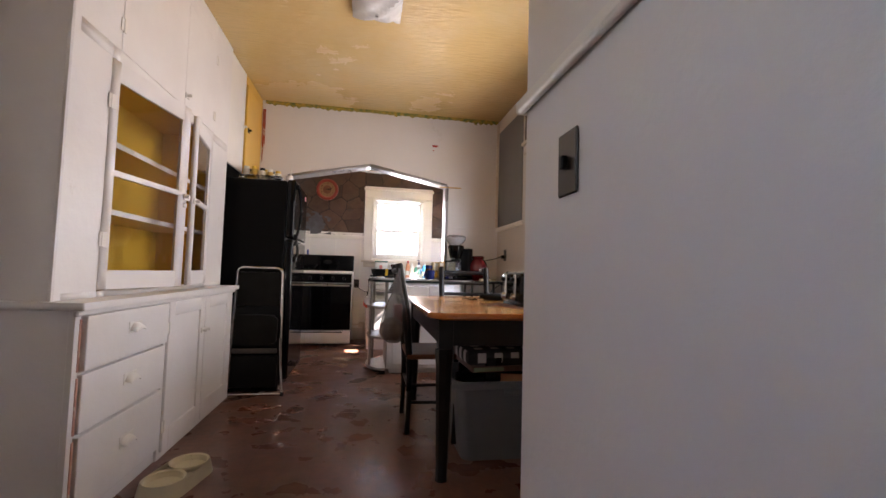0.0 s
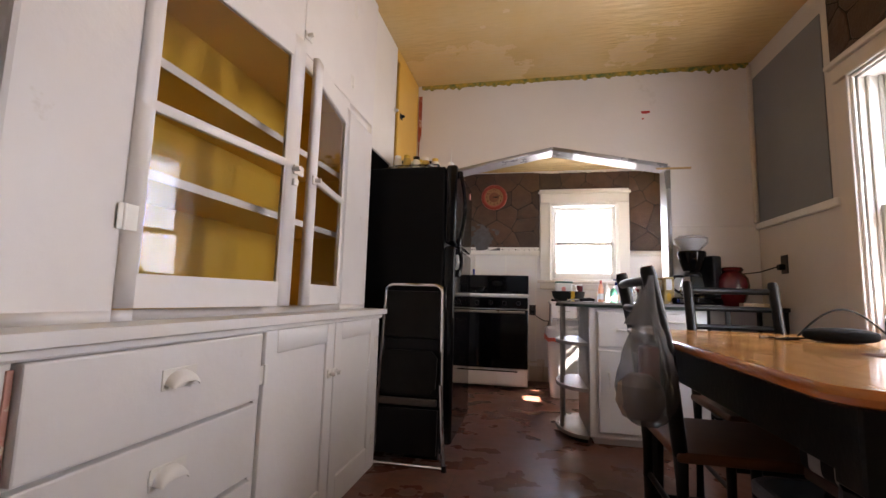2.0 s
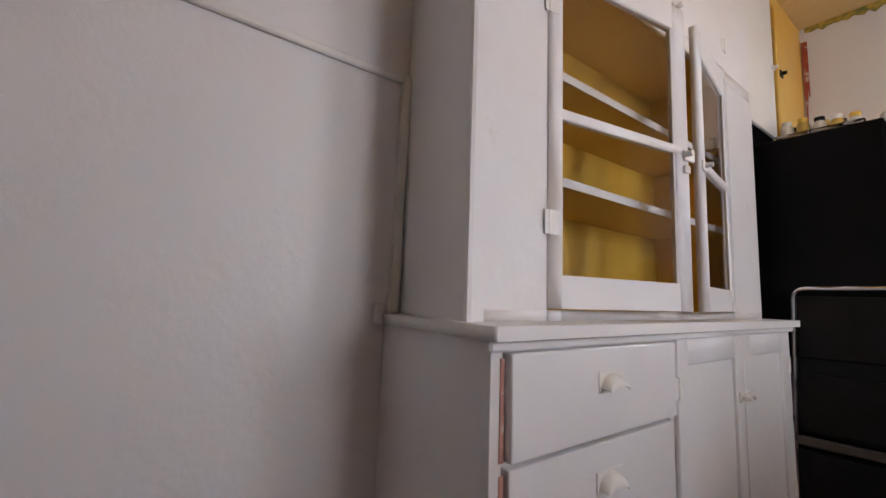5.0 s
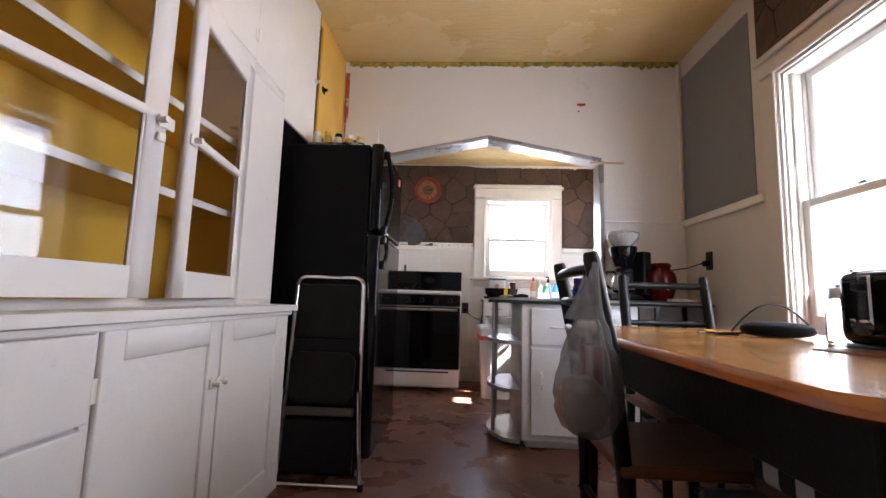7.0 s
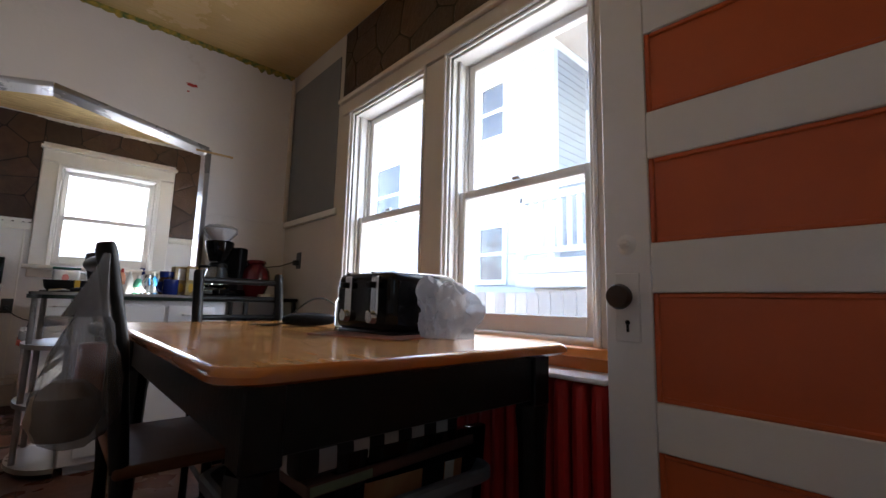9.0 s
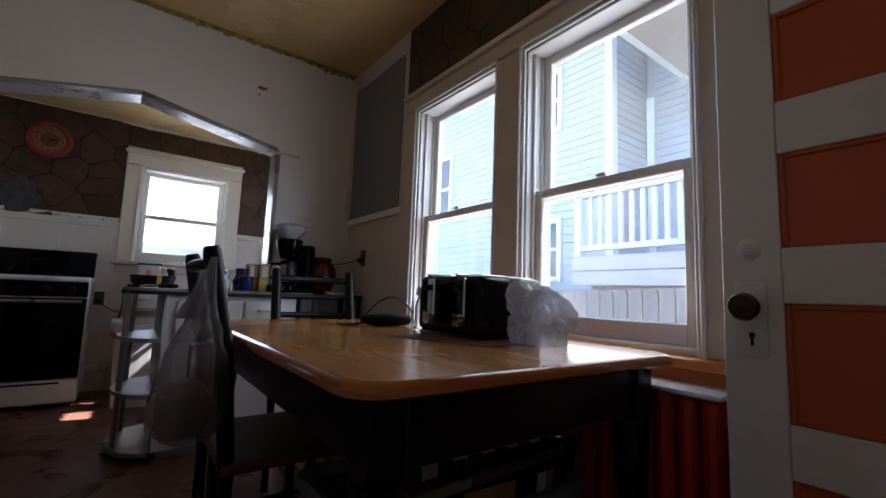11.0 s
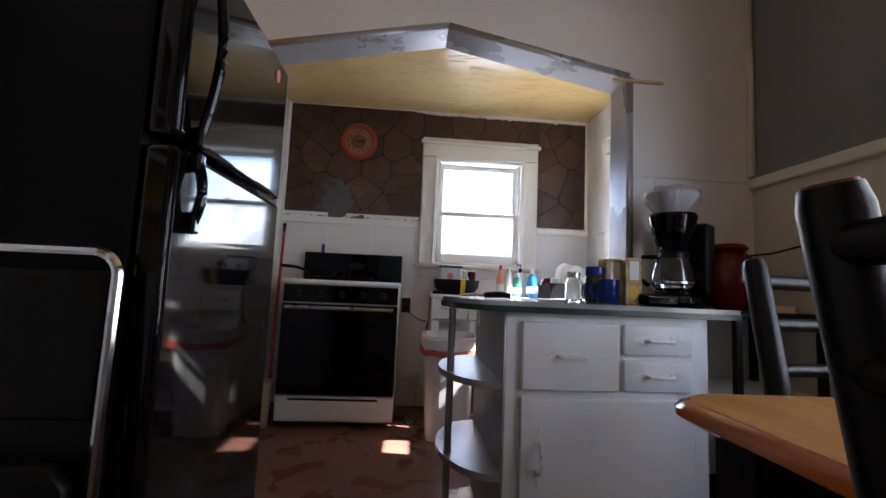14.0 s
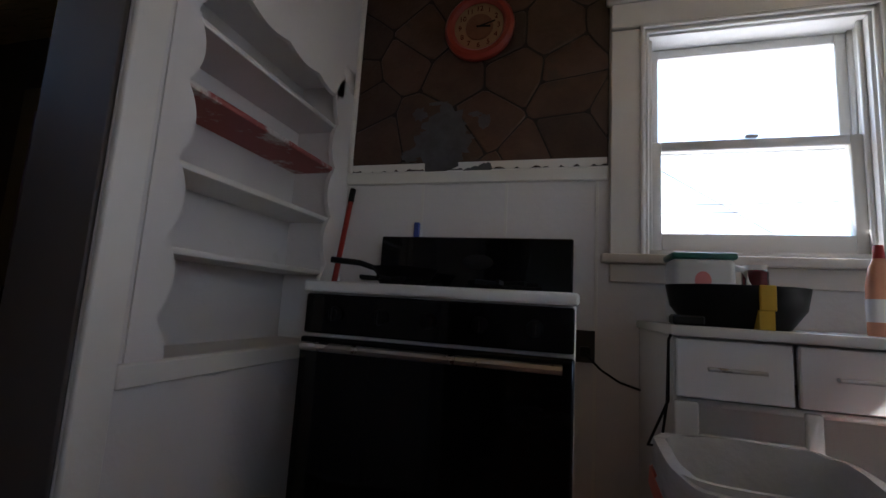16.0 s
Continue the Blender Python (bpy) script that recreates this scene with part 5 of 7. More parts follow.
# ---------- radiator ----------
def radiator():
    e = thing("radiator", 3.02, 2.6, 0, "red-painted cast-iron column radiator under the window", "radiator")
    y, n = 2.20, 13
    for k in range(n):
        yy = y + k * 0.058
        g = Geo()
        for xx in (2.965, 3.045):
            g.tube([(xx, yy, 0.07), (xx, yy, 0.12), (xx, yy, 0.6), (xx, yy, 0.65)], [0.02, 0.024, 0.024, 0.02], 10)
        g.box(2.945, 3.065, yy - 0.022, yy + 0.022, 0.60, 0.668, 0.018, 3).box(2.945, 3.065, yy - 0.022, yy + 0.022, 0.06, 0.12, 0.016, 2)
        if k in (0, n - 1):
            g.box(2.95, 2.98, yy - 0.018, yy + 0.018, 0, 0.06).box(3.03, 3.06, yy - 0.018, yy + 0.018, 0, 0.06)
        part("section", g, RADRED, e, world_space=True)
    part("valve_pipe", Geo().rod((3.0, y - 0.06, 0.0), (3.0, y - 0.06, 0.14), 0.014).rod((3.0, y - 0.06, 0.12), (3.0, y, 0.12), 0.016), RADRED, e, world_space=True)
    return e


radiator()
solid("radiator_board", Geo().box(2.935, 3.075, 2.17, 2.62, 0.669, 0.683, 0.003), APPWHITE, "loose white board lying on the radiator", "board")


# ---------- table things ----------
def toaster(x, y, rz):
    e = thing("toaster", x, y, TZ, "black four-slot toaster with chrome levers", "toaster", rz=rz)
    w, d, h = 0.32, 0.29, 0.195
    part("body", Geo().box(-w / 2, w / 2, 0, d, 0.012, h, 0.028, 4), BLACKGLOSS, e, "glossy black body")
    for sx in (-0.075, 0.075):
        part("slot_rim", Geo().box(sx - 0.055, sx + 0.055, 0.03, d - 0.03, h - 0.002, h + 0.003, 0.002).box(sx - 0.06, sx - 0.05, 0.02, d - 0.02, h, h + 0.008, 0.003), CHROME, e, "chrome slot rim")
        l = part("lever_plate", Geo().box(sx - 0.018, sx + 0.018, -0.006, 0.004, 0.05, h - 0.01, 0.004), CHROME, e, "chrome lever track")
        part("lever", Geo().box(sx - 0.012, sx + 0.012, -0.028, -0.004, h - 0.05, h - 0.03, 0.004), BLACKPLASTIC, l)
        part("dial", Geo().rod((sx, -0.004, 0.055), (sx, -0.022, 0.055), 0.021, 0.017, 20), CHROME, e, "chrome browning dial")
        part("button", Geo().box(sx - 0.04, sx - 0.025, -0.006, 0.002, 0.06, 0.075, 0.002), CHROME, e)
    part("base", Geo().box(-w / 2 + 0.01, w / 2 - 0.01, 0.01, d - 0.01, 0, 0.014, 0.004), BLACKPLASTIC, e)
    return e


toaster(2.59, 2.815, -88)


def crumpled_bag(name, x, y, z, sx, sy, sz, label, seed):
    """A loose film bag: flat facets meeting in sharp creases, with pulled-up corners."""
    g = Geo()
    rnd = random.Random(seed)
    bmesh.ops.create_icosphere(g.bm, subdivisions=5, radius=1.0)
    folds = []
    for k in range(26):
        a, c = rnd.uniform(0, 2 * math.pi), rnd.uniform(-0.4, 1.0)
        q = math.sqrt(max(0, 1 - c * c))
        folds.append((Vector((q * math.cos(a), q * math.sin(a), c)), rnd.uniform(0.62, 0.95)))
    peaks = [(Vector((math.cos(a) * 0.75, math.sin(a) * 0.75, h)).normalized(), p) for a, h, p in ((0.4, 0.75, 0.5), (2.3, 0.9, 0.42), (4.4, 0.45, 0.45), (5.5, 0.2, 0.35))]
    for v in g.bm.verts:
        d = v.co.normalized()
        r = min([1.15] + [o / max(0.05, d.dot(n)) for n, o in folds if d.dot(n) > 0.05])
        for p, h in peaks:
            r += h * max(0, d.dot(p) - 0.8) / 0.2 * 0.8
        r += 0.30 * abs(noise.noise(d * 2.2 + Vector((3, seed, 0)))) - 0.12 + 0.07 * abs(noise.noise(d * 5 + Vector((seed, 5, 0))))
        r += 0.02 * abs(noise.noise(d * 11 + Vector((0, seed, 3)))) + 0.02 * noise.noise(Vector((d.x * 16, d.y * 16, d.z * 4)))
        v.co = Vector((d.x * r * sx, d.y * r * sy, max(-0.5, d.z * r) * sz))
    low = min(v.co.z for v in g.bm.verts)
    for v in g.bm.verts:
        v.co.z -= low
    ob = solid(name, g, BAGWHITE, label, "plastic bag")
    shade(ob, 16)
    ob.matrix_basis = pose(x, y, z)
    return ob


crumpled_bag("plastic_bag", 2.735, 2.575, TZ + 0.002, 0.115, 0.088, 0.125, "crumpled translucent white plastic bag beside the toaster", 2)


def hanging_bag():
    """A filled carrier bag whose two handles loop over the chair's near post."""
    e = thing("carrier_bag", 1.925, 2.93, 0.535, "bulging translucent carrier bag hung on the chair back", "plastic bag")
    g = Geo()
    n = 56
    rows = []
    prof = [(0.030, 0.86), (0.042, 0.825), (0.060, 0.785), (0.080, 0.735), (0.098, 0.68), (0.107, 0.635), (0.102, 0.59), (0.08, 0.56), (0.045, 0.542), (0.0, 0.537)]
    for r, z in prof:
        row = []
        for k in range(n):
            a = 2 * math.pi * k / n
            f = 1 + 0.13 * math.sin(a * 8 + z * 7) * (0.3 + 0.9 * max(0, z - 0.55) / 0.3) + 0.14 * noise.noise((math.cos(a) * 2, math.sin(a) * 2, z * 9))
            row.append(g.bm.verts.new((1.93 - 0.05 * (0.86 - z) + 0.75 * r * f * math.cos(a), 2.93 - 0.10 * (0.86 - z) + 0.92 * r * f * math.sin(a), z)))
        rows.append(row)
    for a, c in zip(rows, rows[1:]):
        for k in range(n):
            g.bm.faces.new((a[k], a[(k + 1) % n], c[(k + 1) % n], c[k]))
    bmesh.ops.subdivide_edges(g.bm, edges=list(g.bm.edges), cuts=1, use_grid_fill=True, smooth=0.6)
    for v in g.bm.verts:
        w = 0.007 * noise.noise(v.co * 22) + 0.004 * noise.noise(Vector((v.co.x * 70, v.co.y * 70, v.co.z * 12)))
        v.co.x += w
        v.co.y += 0.006 * noise.noise(v.co * 24 + Vector((9, 0, 0)))
    part("sack", g, BAG, e, "crinkled translucent film", world_space=True)
    for s in (-1, 1):
        # gathered film running from the post down into the sack
        n2, rows = 24, []
        g = Geo()
        for k in range(13):
            t = k / 12
            cx, cy, cz = 1.940 - 0.020 * t, 2.935 + s * (0.030 - 0.006 * t), 0.972 - 0.150 * t
            r = 0.007 + 0.034 * t ** 1.3
            row = []
            for i in range(n2):
                a = 2 * math.pi * i / n2
                f = 1 + 0.30 * math.sin(a * 5 + s) * (0.4 + 0.6 * t) + 0.12 * noise.noise((math.cos(a) * 2, math.sin(a) * 2, cz * 20 + s))
                row.append(g.bm.verts.new((cx + r * f * math.cos(a), cy + 0.55 * r * f * math.sin(a), cz)))
            rows.append(row)
        for a, c in zip(rows, rows[1:]):
            for i in range(n2):
                g.bm.faces.new((a[i], a[(i + 1) % n2], c[(i + 1) % n2], c[i]))
        part("handle", g, BAG, e, "gathered film handle", world_space=True)
    part("packed_food", Geo().lathe([(0.0, 0.0), (0.05, 0.01), (0.068, 0.05), (0.06, 0.10), (0.03, 0.13), (0.0, 0.135)], (1.90, 2.905, 0.55), 20), material("packed_goods", (0.28, 0.20, 0.14), 0.6, second=(0.10, 0.05, 0.04), scale=9, amount=1.0), e, "brown packaged goods", world_space=True)
    part("red_packet", Geo().box(1.91, 1.965, 2.92, 2.975, 0.60, 0.76, 0.012, 2), material("red_packet", (0.22, 0.02, 0.02), 0.4), e, "dark red packet", world_space=True)
    return e


hanging_bag()

# ---------- under the table ----------
def tub():
    e = thing("storage_tub", 2.53, 2.72, 0, "grey plastic tub full of picture frames under the table", "storage tub")
    def ring(g, w, d, z, r=0.06):
        pts = []
        for cx, cy, a0 in ((w - r, -d + r, -90), (w - r, d - r, 0), (-w + r, d - r, 90), (-w + r, -d + r, 180)):
            for k in range(6):
                a = radians(a0 + 18 * k)
                pts.append(g.bm.verts.new((cx + r * math.cos(a), cy + r * math.sin(a), z)))
        return pts
    g = Geo()
    rs = [ring(g, w, d, z) for w, d, z in ((0.27, 0.18, 0.0), (0.31, 0.215, 0.36), (0.33, 0.235, 0.365), (0.335, 0.24, 0.40), (0.325, 0.23, 0.405), (0.305, 0.21, 0.38), (0.265, 0.175, 0.012))]
    n = len(rs[0])
    for a, c in zip(rs, rs[1:]):
        for k in range(n):
            g.bm.faces.new((a[k], a[(k + 1) % n], c[(k + 1) % n], c[k]))
    g.bm.faces.new(rs[0][::-1])
    g.bm.faces.new(rs[-1])
    part("tub_shell", g, GREYTUB, e)
    rim = Geo()
    rr = [ring(rim, w, d, z) for w, d, z in ((0.337, 0.242, 0.372), (0.343, 0.248, 0.376), (0.343, 0.248, 0.402), (0.336, 0.241, 0.409), (0.322, 0.227, 0.409))]
    for a, c in zip(rr, rr[1:]):
        for k in range(n):
            rim.bm.faces.new((a[k], a[(k + 1) % n], c[(k + 1) % n], c[k]))
    part("rim", rim, GREYTUB, e, "rolled grey rim")
    for sy in (-1, 1):
        part("handle", Geo().box(-0.08, 0.08, sy * 0.246, sy * 0.262, 0.345, 0.375, 0.006, 2), GREYTUB, e)
    return e


tub()


def picture_frame(x, y, z, w, h, tilt, rz, label):
    e = thing("picture_frame", x, y, z, label, "picture frame", "frames in the tub")
    e.matrix_basis = pose(x, y, z, tilt, 0, rz)
    b = 0.03
    g = Geo().box(-w / 2, w / 2, -0.01, 0.01, 0, b, 0.003).box(-w / 2, w / 2, -0.01, 0.01, h - b, h, 0.003).box(-w / 2, -w / 2 + b, -0.01, 0.01, b, h - b, 0.003).box(w / 2 - b, w / 2, -0.01, 0.01, b, h - b, 0.003)
    part("frame", g, BLACKGLOSS, e)
    part("backing", Geo().box(-w / 2 + b, w / 2 - b, -0.003, 0.003, b, h - b), BLACKWOOD, e, "dark picture backing")
    return e


def wide_frame():
    """A broad glossy moulding round a tan and orange picture, leaning out of the tub."""
    e = thing("picture_frame", 2.62, 2.60, 0.10, "wide glossy black frame with a tan picture in the tub", "picture frame", "frames in the tub")
    e.matrix_basis = pose(2.62, 2.575, 0.10, 3, 2, 1)
    w, h, b = 0.52, 0.415, 0.085
    for name, q in (("frame_side", (-w / 2, -w / 2 + b, 0, h)), ("frame_side", (w / 2 - b, w / 2, 0, h)), ("frame_rail", (-w / 2 + b, w / 2 - b, h - b, h)), ("frame_rail", (-w / 2 + b, w / 2 - b, 0, b))):
        part(name, Geo().box(q[0], q[1], -0.016, 0.012, q[2], q[3], 0.006, 2), BLACKGLOSS, e)
    part("mat_board", Geo().box(-w / 2 + b, w / 2 - b, -0.002, 0.004, b, h - b), material("orange_tan_print", (0.36, 0.12, 0.045), 0.5, second=(0.48, 0.26, 0.12), scale=7, amount=1.0), e, "orange-tan picture")
    part("print_patch", Geo().box(0.02, 0.10, -0.004, -0.002, h - 0.14, h - b), BLACKWOOD, e, "dark part of the picture")
    part("print_patch", Geo().box(0.105, 0.14, -0.004, -0.002, h - 0.14, h - b), CERAMIC, e, "pale part of the picture")


wide_frame()
picture_frame(2.40, 2.70, 0.03, 0.34, 0.40, 8, 3, "black picture frame with dark backing in the tub")
picture_frame(2.52, 2.80, 0.03, 0.48, 0.42, 6, -2, "thin black picture frame leaning in the tub")


def flat_box():
    """A shallow carton lying across the frames."""
    e = thing("flat_box", 2.56, 2.77, 0.452, "shallow brown and green carton lying across the frames", "box")
    e.matrix_basis = pose(2.56, 2.70, 0.452, 0, -1, 2)
    part("carton", Geo().box(-0.27, 0.27, -0.17, 0.17, 0.0, 0.028, 0.003), material("brown_card", (0.10, 0.045, 0.03), 0.6, second=(0.06, 0.03, 0.025), scale=9), e)
    part("end_label", Geo().box(-0.262, -0.10, -0.1715, -0.17, 0.004, 0.024), material("green_card", (0.16, 0.20, 0.12), 0.6), e, "dull green end of the carton")


flat_box()


def check_cushion():
    g = Geo().box(-0.255, 0.255, -0.16, 0.16, 0.0, 0.075, 0.022, 4)
    ob = solid("check_cushion", g, CHECK, "black and white checked cushion piled on the carton", "cushion")
    ob.matrix_basis = pose(2.525, 2.70, 0.483, 0, -1, 2)
    return ob


check_cushion()
crumpled_bag("paper_bag", 2.87, 2.76, 0.45, 0.085, 0.075, 0.085, "crumpled white bag tucked beside the checked cushion", 7)
# light switch plate at the entry
def switch_plate():
    e = thing("switch_plate", 2.09, 1.06, 1.15, "dark brown switch plate on the entry wall", "light switch")
    part("plate", Geo().box(-0.006, 0.0, -0.035, 0.035, -0.057, 0.057, 0.003), material("brown_bakelite", (0.03, 0.022, 0.018), 0.3), e)
    part("toggle", Geo().box(-0.018, -0.006, -0.006, 0.006, -0.012, 0.012, 0.002), BLACKPLASTIC, e)


switch_plate()


# ---------- sink counter ----------
def base_cabinet():
    e = thing("base_cabinet", 2.15, 6.2, 0, "white base cabinet with drawers and open slots", "cabinet")
    x0, x1, yf = 1.79, 2.52, 5.96
    for name, b in (("side_panel", (x0, x0 + 0.018, yf, 6.42, 0, 0.85)), ("side_panel", (x1 - 0.018, x1, yf, 6.42, 0, 0.85)), ("back_panel", (x0, x1, 6.42, 6.44, 0, 0.85)), ("shelf", (x0 + 0.018, x1 - 0.018, yf, 6.42, 0.06, 0.08)), ("shelf", (x0 + 0.018, x1 - 0.018, yf + 0.02, 6.42, 0.36, 0.378)), ("rail", (x0 + 0.018, x1 - 0.018, yf, 6.42, 0.69, 0.705))):
        part(name, Geo().box(*b), APPWHITE, e, world_space=True)
    for a, b in ((x0 + 0.004, 2.03), (2.04, 2.278)):
        d = part("drawer", Geo().box(a, b, yf - 0.018, yf, 0.71, 0.845, 0.003), APPWHITE, e, "white drawer front", world_space=True)
        part("handle", Geo().rod((a + 0.06, yf - 0.04, 0.78), (b - 0.06, yf - 0.04, 0.78), 0.005).rod((a + 0.07, yf - 0.04, 0.78), (a + 0.07, yf - 0.016, 0.78), 0.004).rod((b - 0.07, yf - 0.04, 0.78), (b - 0.07, yf - 0.016, 0.78), 0.004), STEEL, d, world_space=True)
    d = part("door", Geo().box(2.286, x1 - 0.004, yf - 0.018, yf, 0.06, 0.845, 0.003), APPWHITE, e, "tall white door", world_space=True)
    part("handle", Geo().rod((2.315, yf - 0.04, 0.70), (2.315, yf - 0.04, 0.80), 0.005).rod((2.315, yf - 0.04, 0.71), (2.315, yf - 0.016, 0.71), 0.004).rod((2.315, yf - 0.04, 0.79), (2.315, yf - 0.016, 0.79), 0.004), STEEL, d, world_space=True)
    part("door", Geo().box(x0 + 0.052, 2.048, yf - 0.018, yf, 0.06, 0.63, 0.003), APPWHITE, e, "white lower door under an open slot", world_space=True)
    part("stile", Geo().box(x0, x0 + 0.05, yf - 0.018, yf, 0.0, 0.70, 0.003).box(2.05, 2.08, yf - 0.018, yf, 0.0, 0.70, 0.003), APPWHITE, e, world_space=True)
    return e


base_cabinet()
solid("worktop", Geo().box(1.78, 3.065, 5.93, 6.44, 0.85, 0.875, 0.005, 2).box(2.50, 2.56, 5.05, 5.93, 0.85, 0.875, 0.005).box(2.56, 3.065, 5.80, 5.93, 0.85, 0.875).box(2.56, 3.065, 5.05, 5.15, 0.85, 0.875), APPWHITE, "white laminate worktop along the sink wall", "worktop")


def sink():
    e = thing("sink", 2.8, 5.48, 0.6, "white enamel sink set in the worktop", "sink")
    part("basin", Geo().box(2.57, 2.60, 5.16, 5.79, 0.66, 0.882, 0.008).box(3.0, 3.05, 5.16, 5.79, 0.66, 0.882, 0.008).box(2.60, 3.0, 5.16, 5.19, 0.66, 0.882, 0.008).box(2.60, 3.0, 5.76, 5.79, 0.66, 0.882, 0.008).box(2.59, 3.01, 5.17, 5.78, 0.65, 0.67), APPWHITE, e, world_space=True)
    return e


sink()
solid("sink_cabinet", Geo().box(2.53, 3.06, 5.05, 5.95, 0.0, 0.645, 0.004).box(2.53, 2.555, 5.05, 5.95, 0.645, 0.848, 0.003), APPWHITE, "white-painted cabinet below the sink", "cabinet")
solid("backsplash", Geo().box(XN1 - 0.008, XN1, 4.91, 6.44, 0.876, 1.125, 0.002), material("pale_green_board", (0.62, 0.68, 0.62), 0.35, scale=3), "pale green splash board behind the sink", "backsplash", "structure")


def faucet():
    e = thing("wall_faucet", 3.06, 5.42, 1.0, "chrome wall-mounted faucet with cross handles", "faucet")
    y, z = 5.42, 1.035
    part("bridge", Geo().rod((2.985, y - 0.10, z), (2.985, y + 0.10, z), 0.016).rod((3.06, y - 0.10, z), (2.97, y - 0.10, z), 0.018).rod((3.06, y + 0.10, z), (2.97, y + 0.10, z), 0.018).lathe([(0.026, -0.03), (0.03, 0.0), (0.022, 0.035), (0.0, 0.04)], (2.985, y, z), 16), CHROME, e, world_space=True)
    for s in (-1, 1):
        part("handle", Geo().rod((2.98, y + s * 0.10, z + 0.01), (2.94, y + s * 0.10, z + 0.01), 0.02, 0.015).rod((2.945, y + s * 0.10 - 0.03, z + 0.01), (2.945, y + s * 0.10 + 0.03, z + 0.01), 0.007).rod((2.945, y + s * 0.10, z - 0.02), (2.945, y + s * 0.10, z + 0.04), 0.007), CHROME, e, world_space=True)
    part("spout", Geo().tube([(2.985, y, z + 0.03), (2.95, y, z + 0.055), (2.85, y + 0.05, z + 0.07), (2.78, y + 0.08, z + 0.05), (2.775, y + 0.08, z + 0.03)], 0.010, 10), CHROME, e, world_space=True)
    part("soap_dish", Geo().box(2.90, 3.0, y - 0.06, y + 0.06, z + 0.10, z + 0.112, 0.004).rod((2.985, y, z + 0.03), (2.985, y, z + 0.10), 0.008), CHROME, e, world_space=True)


faucet()


# ---------- niche shelves in the nook wall ----------
def niche():
    for z in (0.985, 1.205, 1.42, 1.60):
        solid("niche_shelf", Geo().box(0.40, XN0 - 0.004, NICHE[0], NICHE[1], z - 0.009, z + 0.009, 0.002), {1.205: TRIM}.get(z, WALLP) if z != 1.42 else material("faded_red_shelf", (0.40, 0.10, 0.09), 0.5, stain=(0.7, 0.66, 0.64), stain_scale=4, stain_at=0.5), "painted shelf board in the wall niche", "shelf", group="niche shelves")
    g = Geo()
    y0, y1, z0, z1 = NICHE
    n = 64
    # scalloped side boards and a wavy top board
    for side, ye, inner in ((1, y0, 0.03), (-1, y1, 0.03)):
        pts = [(ye - side * 0.04, z0), (ye - side * 0.04, z1 + 0.02)]
        for k in range(n + 1):
            z = z1 + 0.02 - (z1 + 0.02 - z0) * k / n
            pts.append((ye + side * (0.012 + 0.045 * abs(math.sin(k / n * math.pi * 5.5)) ** 0.7), z))
        g.prism(pts, XN0 - 0.012, XN0 + 0.006, "yz")
    pts = [(y1, z1 + 0.04), (y0, z1 + 0.04)]
    for k in range(n + 1):
        y = y0 + (y1 - y0) * k / n
        pts.append((y, z1 - 0.0 - 0.02 * abs(math.sin(k / n * math.pi * 4)) + (0.0 if k < 5 else -0.02) - 0.04 * (k / n)))
    g.prism(pts, XN0 - 0.012, XN0 + 0.006, "yz")
    trim("trim_niche_scallop", g, WALLP, "scalloped white boards edging the wall niche")


niche()


# ---------- outdoors ----------
ZG = -0.55
solid("ground", Geo().box(-60, 80, -60, 90, ZG - 0.2, ZG), DIRT, "grassy yard and bare dirt", "ground", "structure")
# Two pale slabs added outside so daylight bounces up to the ceilings.
solid("driveway", Geo().box(3.35, 5.40, -8, 20, ZG, ZG + 0.01), material("pale_concrete", (0.5, 0.48, 0.45), 0.8, second=(0.42, 0.40, 0.37), scale=2, bump=0.1), "pale concrete driveway added between the houses to bounce daylight", "driveway", "structure")
solid("pavement", Geo().box(-6, 3.35, 6.7, 12.0, ZG, ZG + 0.012), material("yard_concrete", (0.52, 0.50, 0.47), 0.8, scale=2), "unseen pale concrete added behind the kitchen to bounce daylight", "pavement", "structure")


def far_window(parent, x, y0, y1, z0, z1):
    """A white-framed window on a wall that faces -x."""
    w = part("window", Geo().box(x - 0.05, x, y0 - 0.08, y0, z0 - 0.08, z1 + 0.08, 0.005).box(x - 0.05, x, y1, y1 + 0.08, z0 - 0.08, z1 + 0.08, 0.005).box(x - 0.05, x, y0, y1, z1, z1 + 0.08, 0.005).box(x - 0.07, x, y0, y1, z0 - 0.08, z0, 0.005).box(x - 0.03, x, y0, y1, (z0 + z1) / 2 - 0.03, (z0 + z1) / 2 + 0.03), EXTWHITE, parent, "white window frame", world_space=True)
    part("pane", Geo().box(x - 0.015, x - 0.005, y0, y1, z0, z1), DARKGLASS, w, "dark glass", world_space=True)


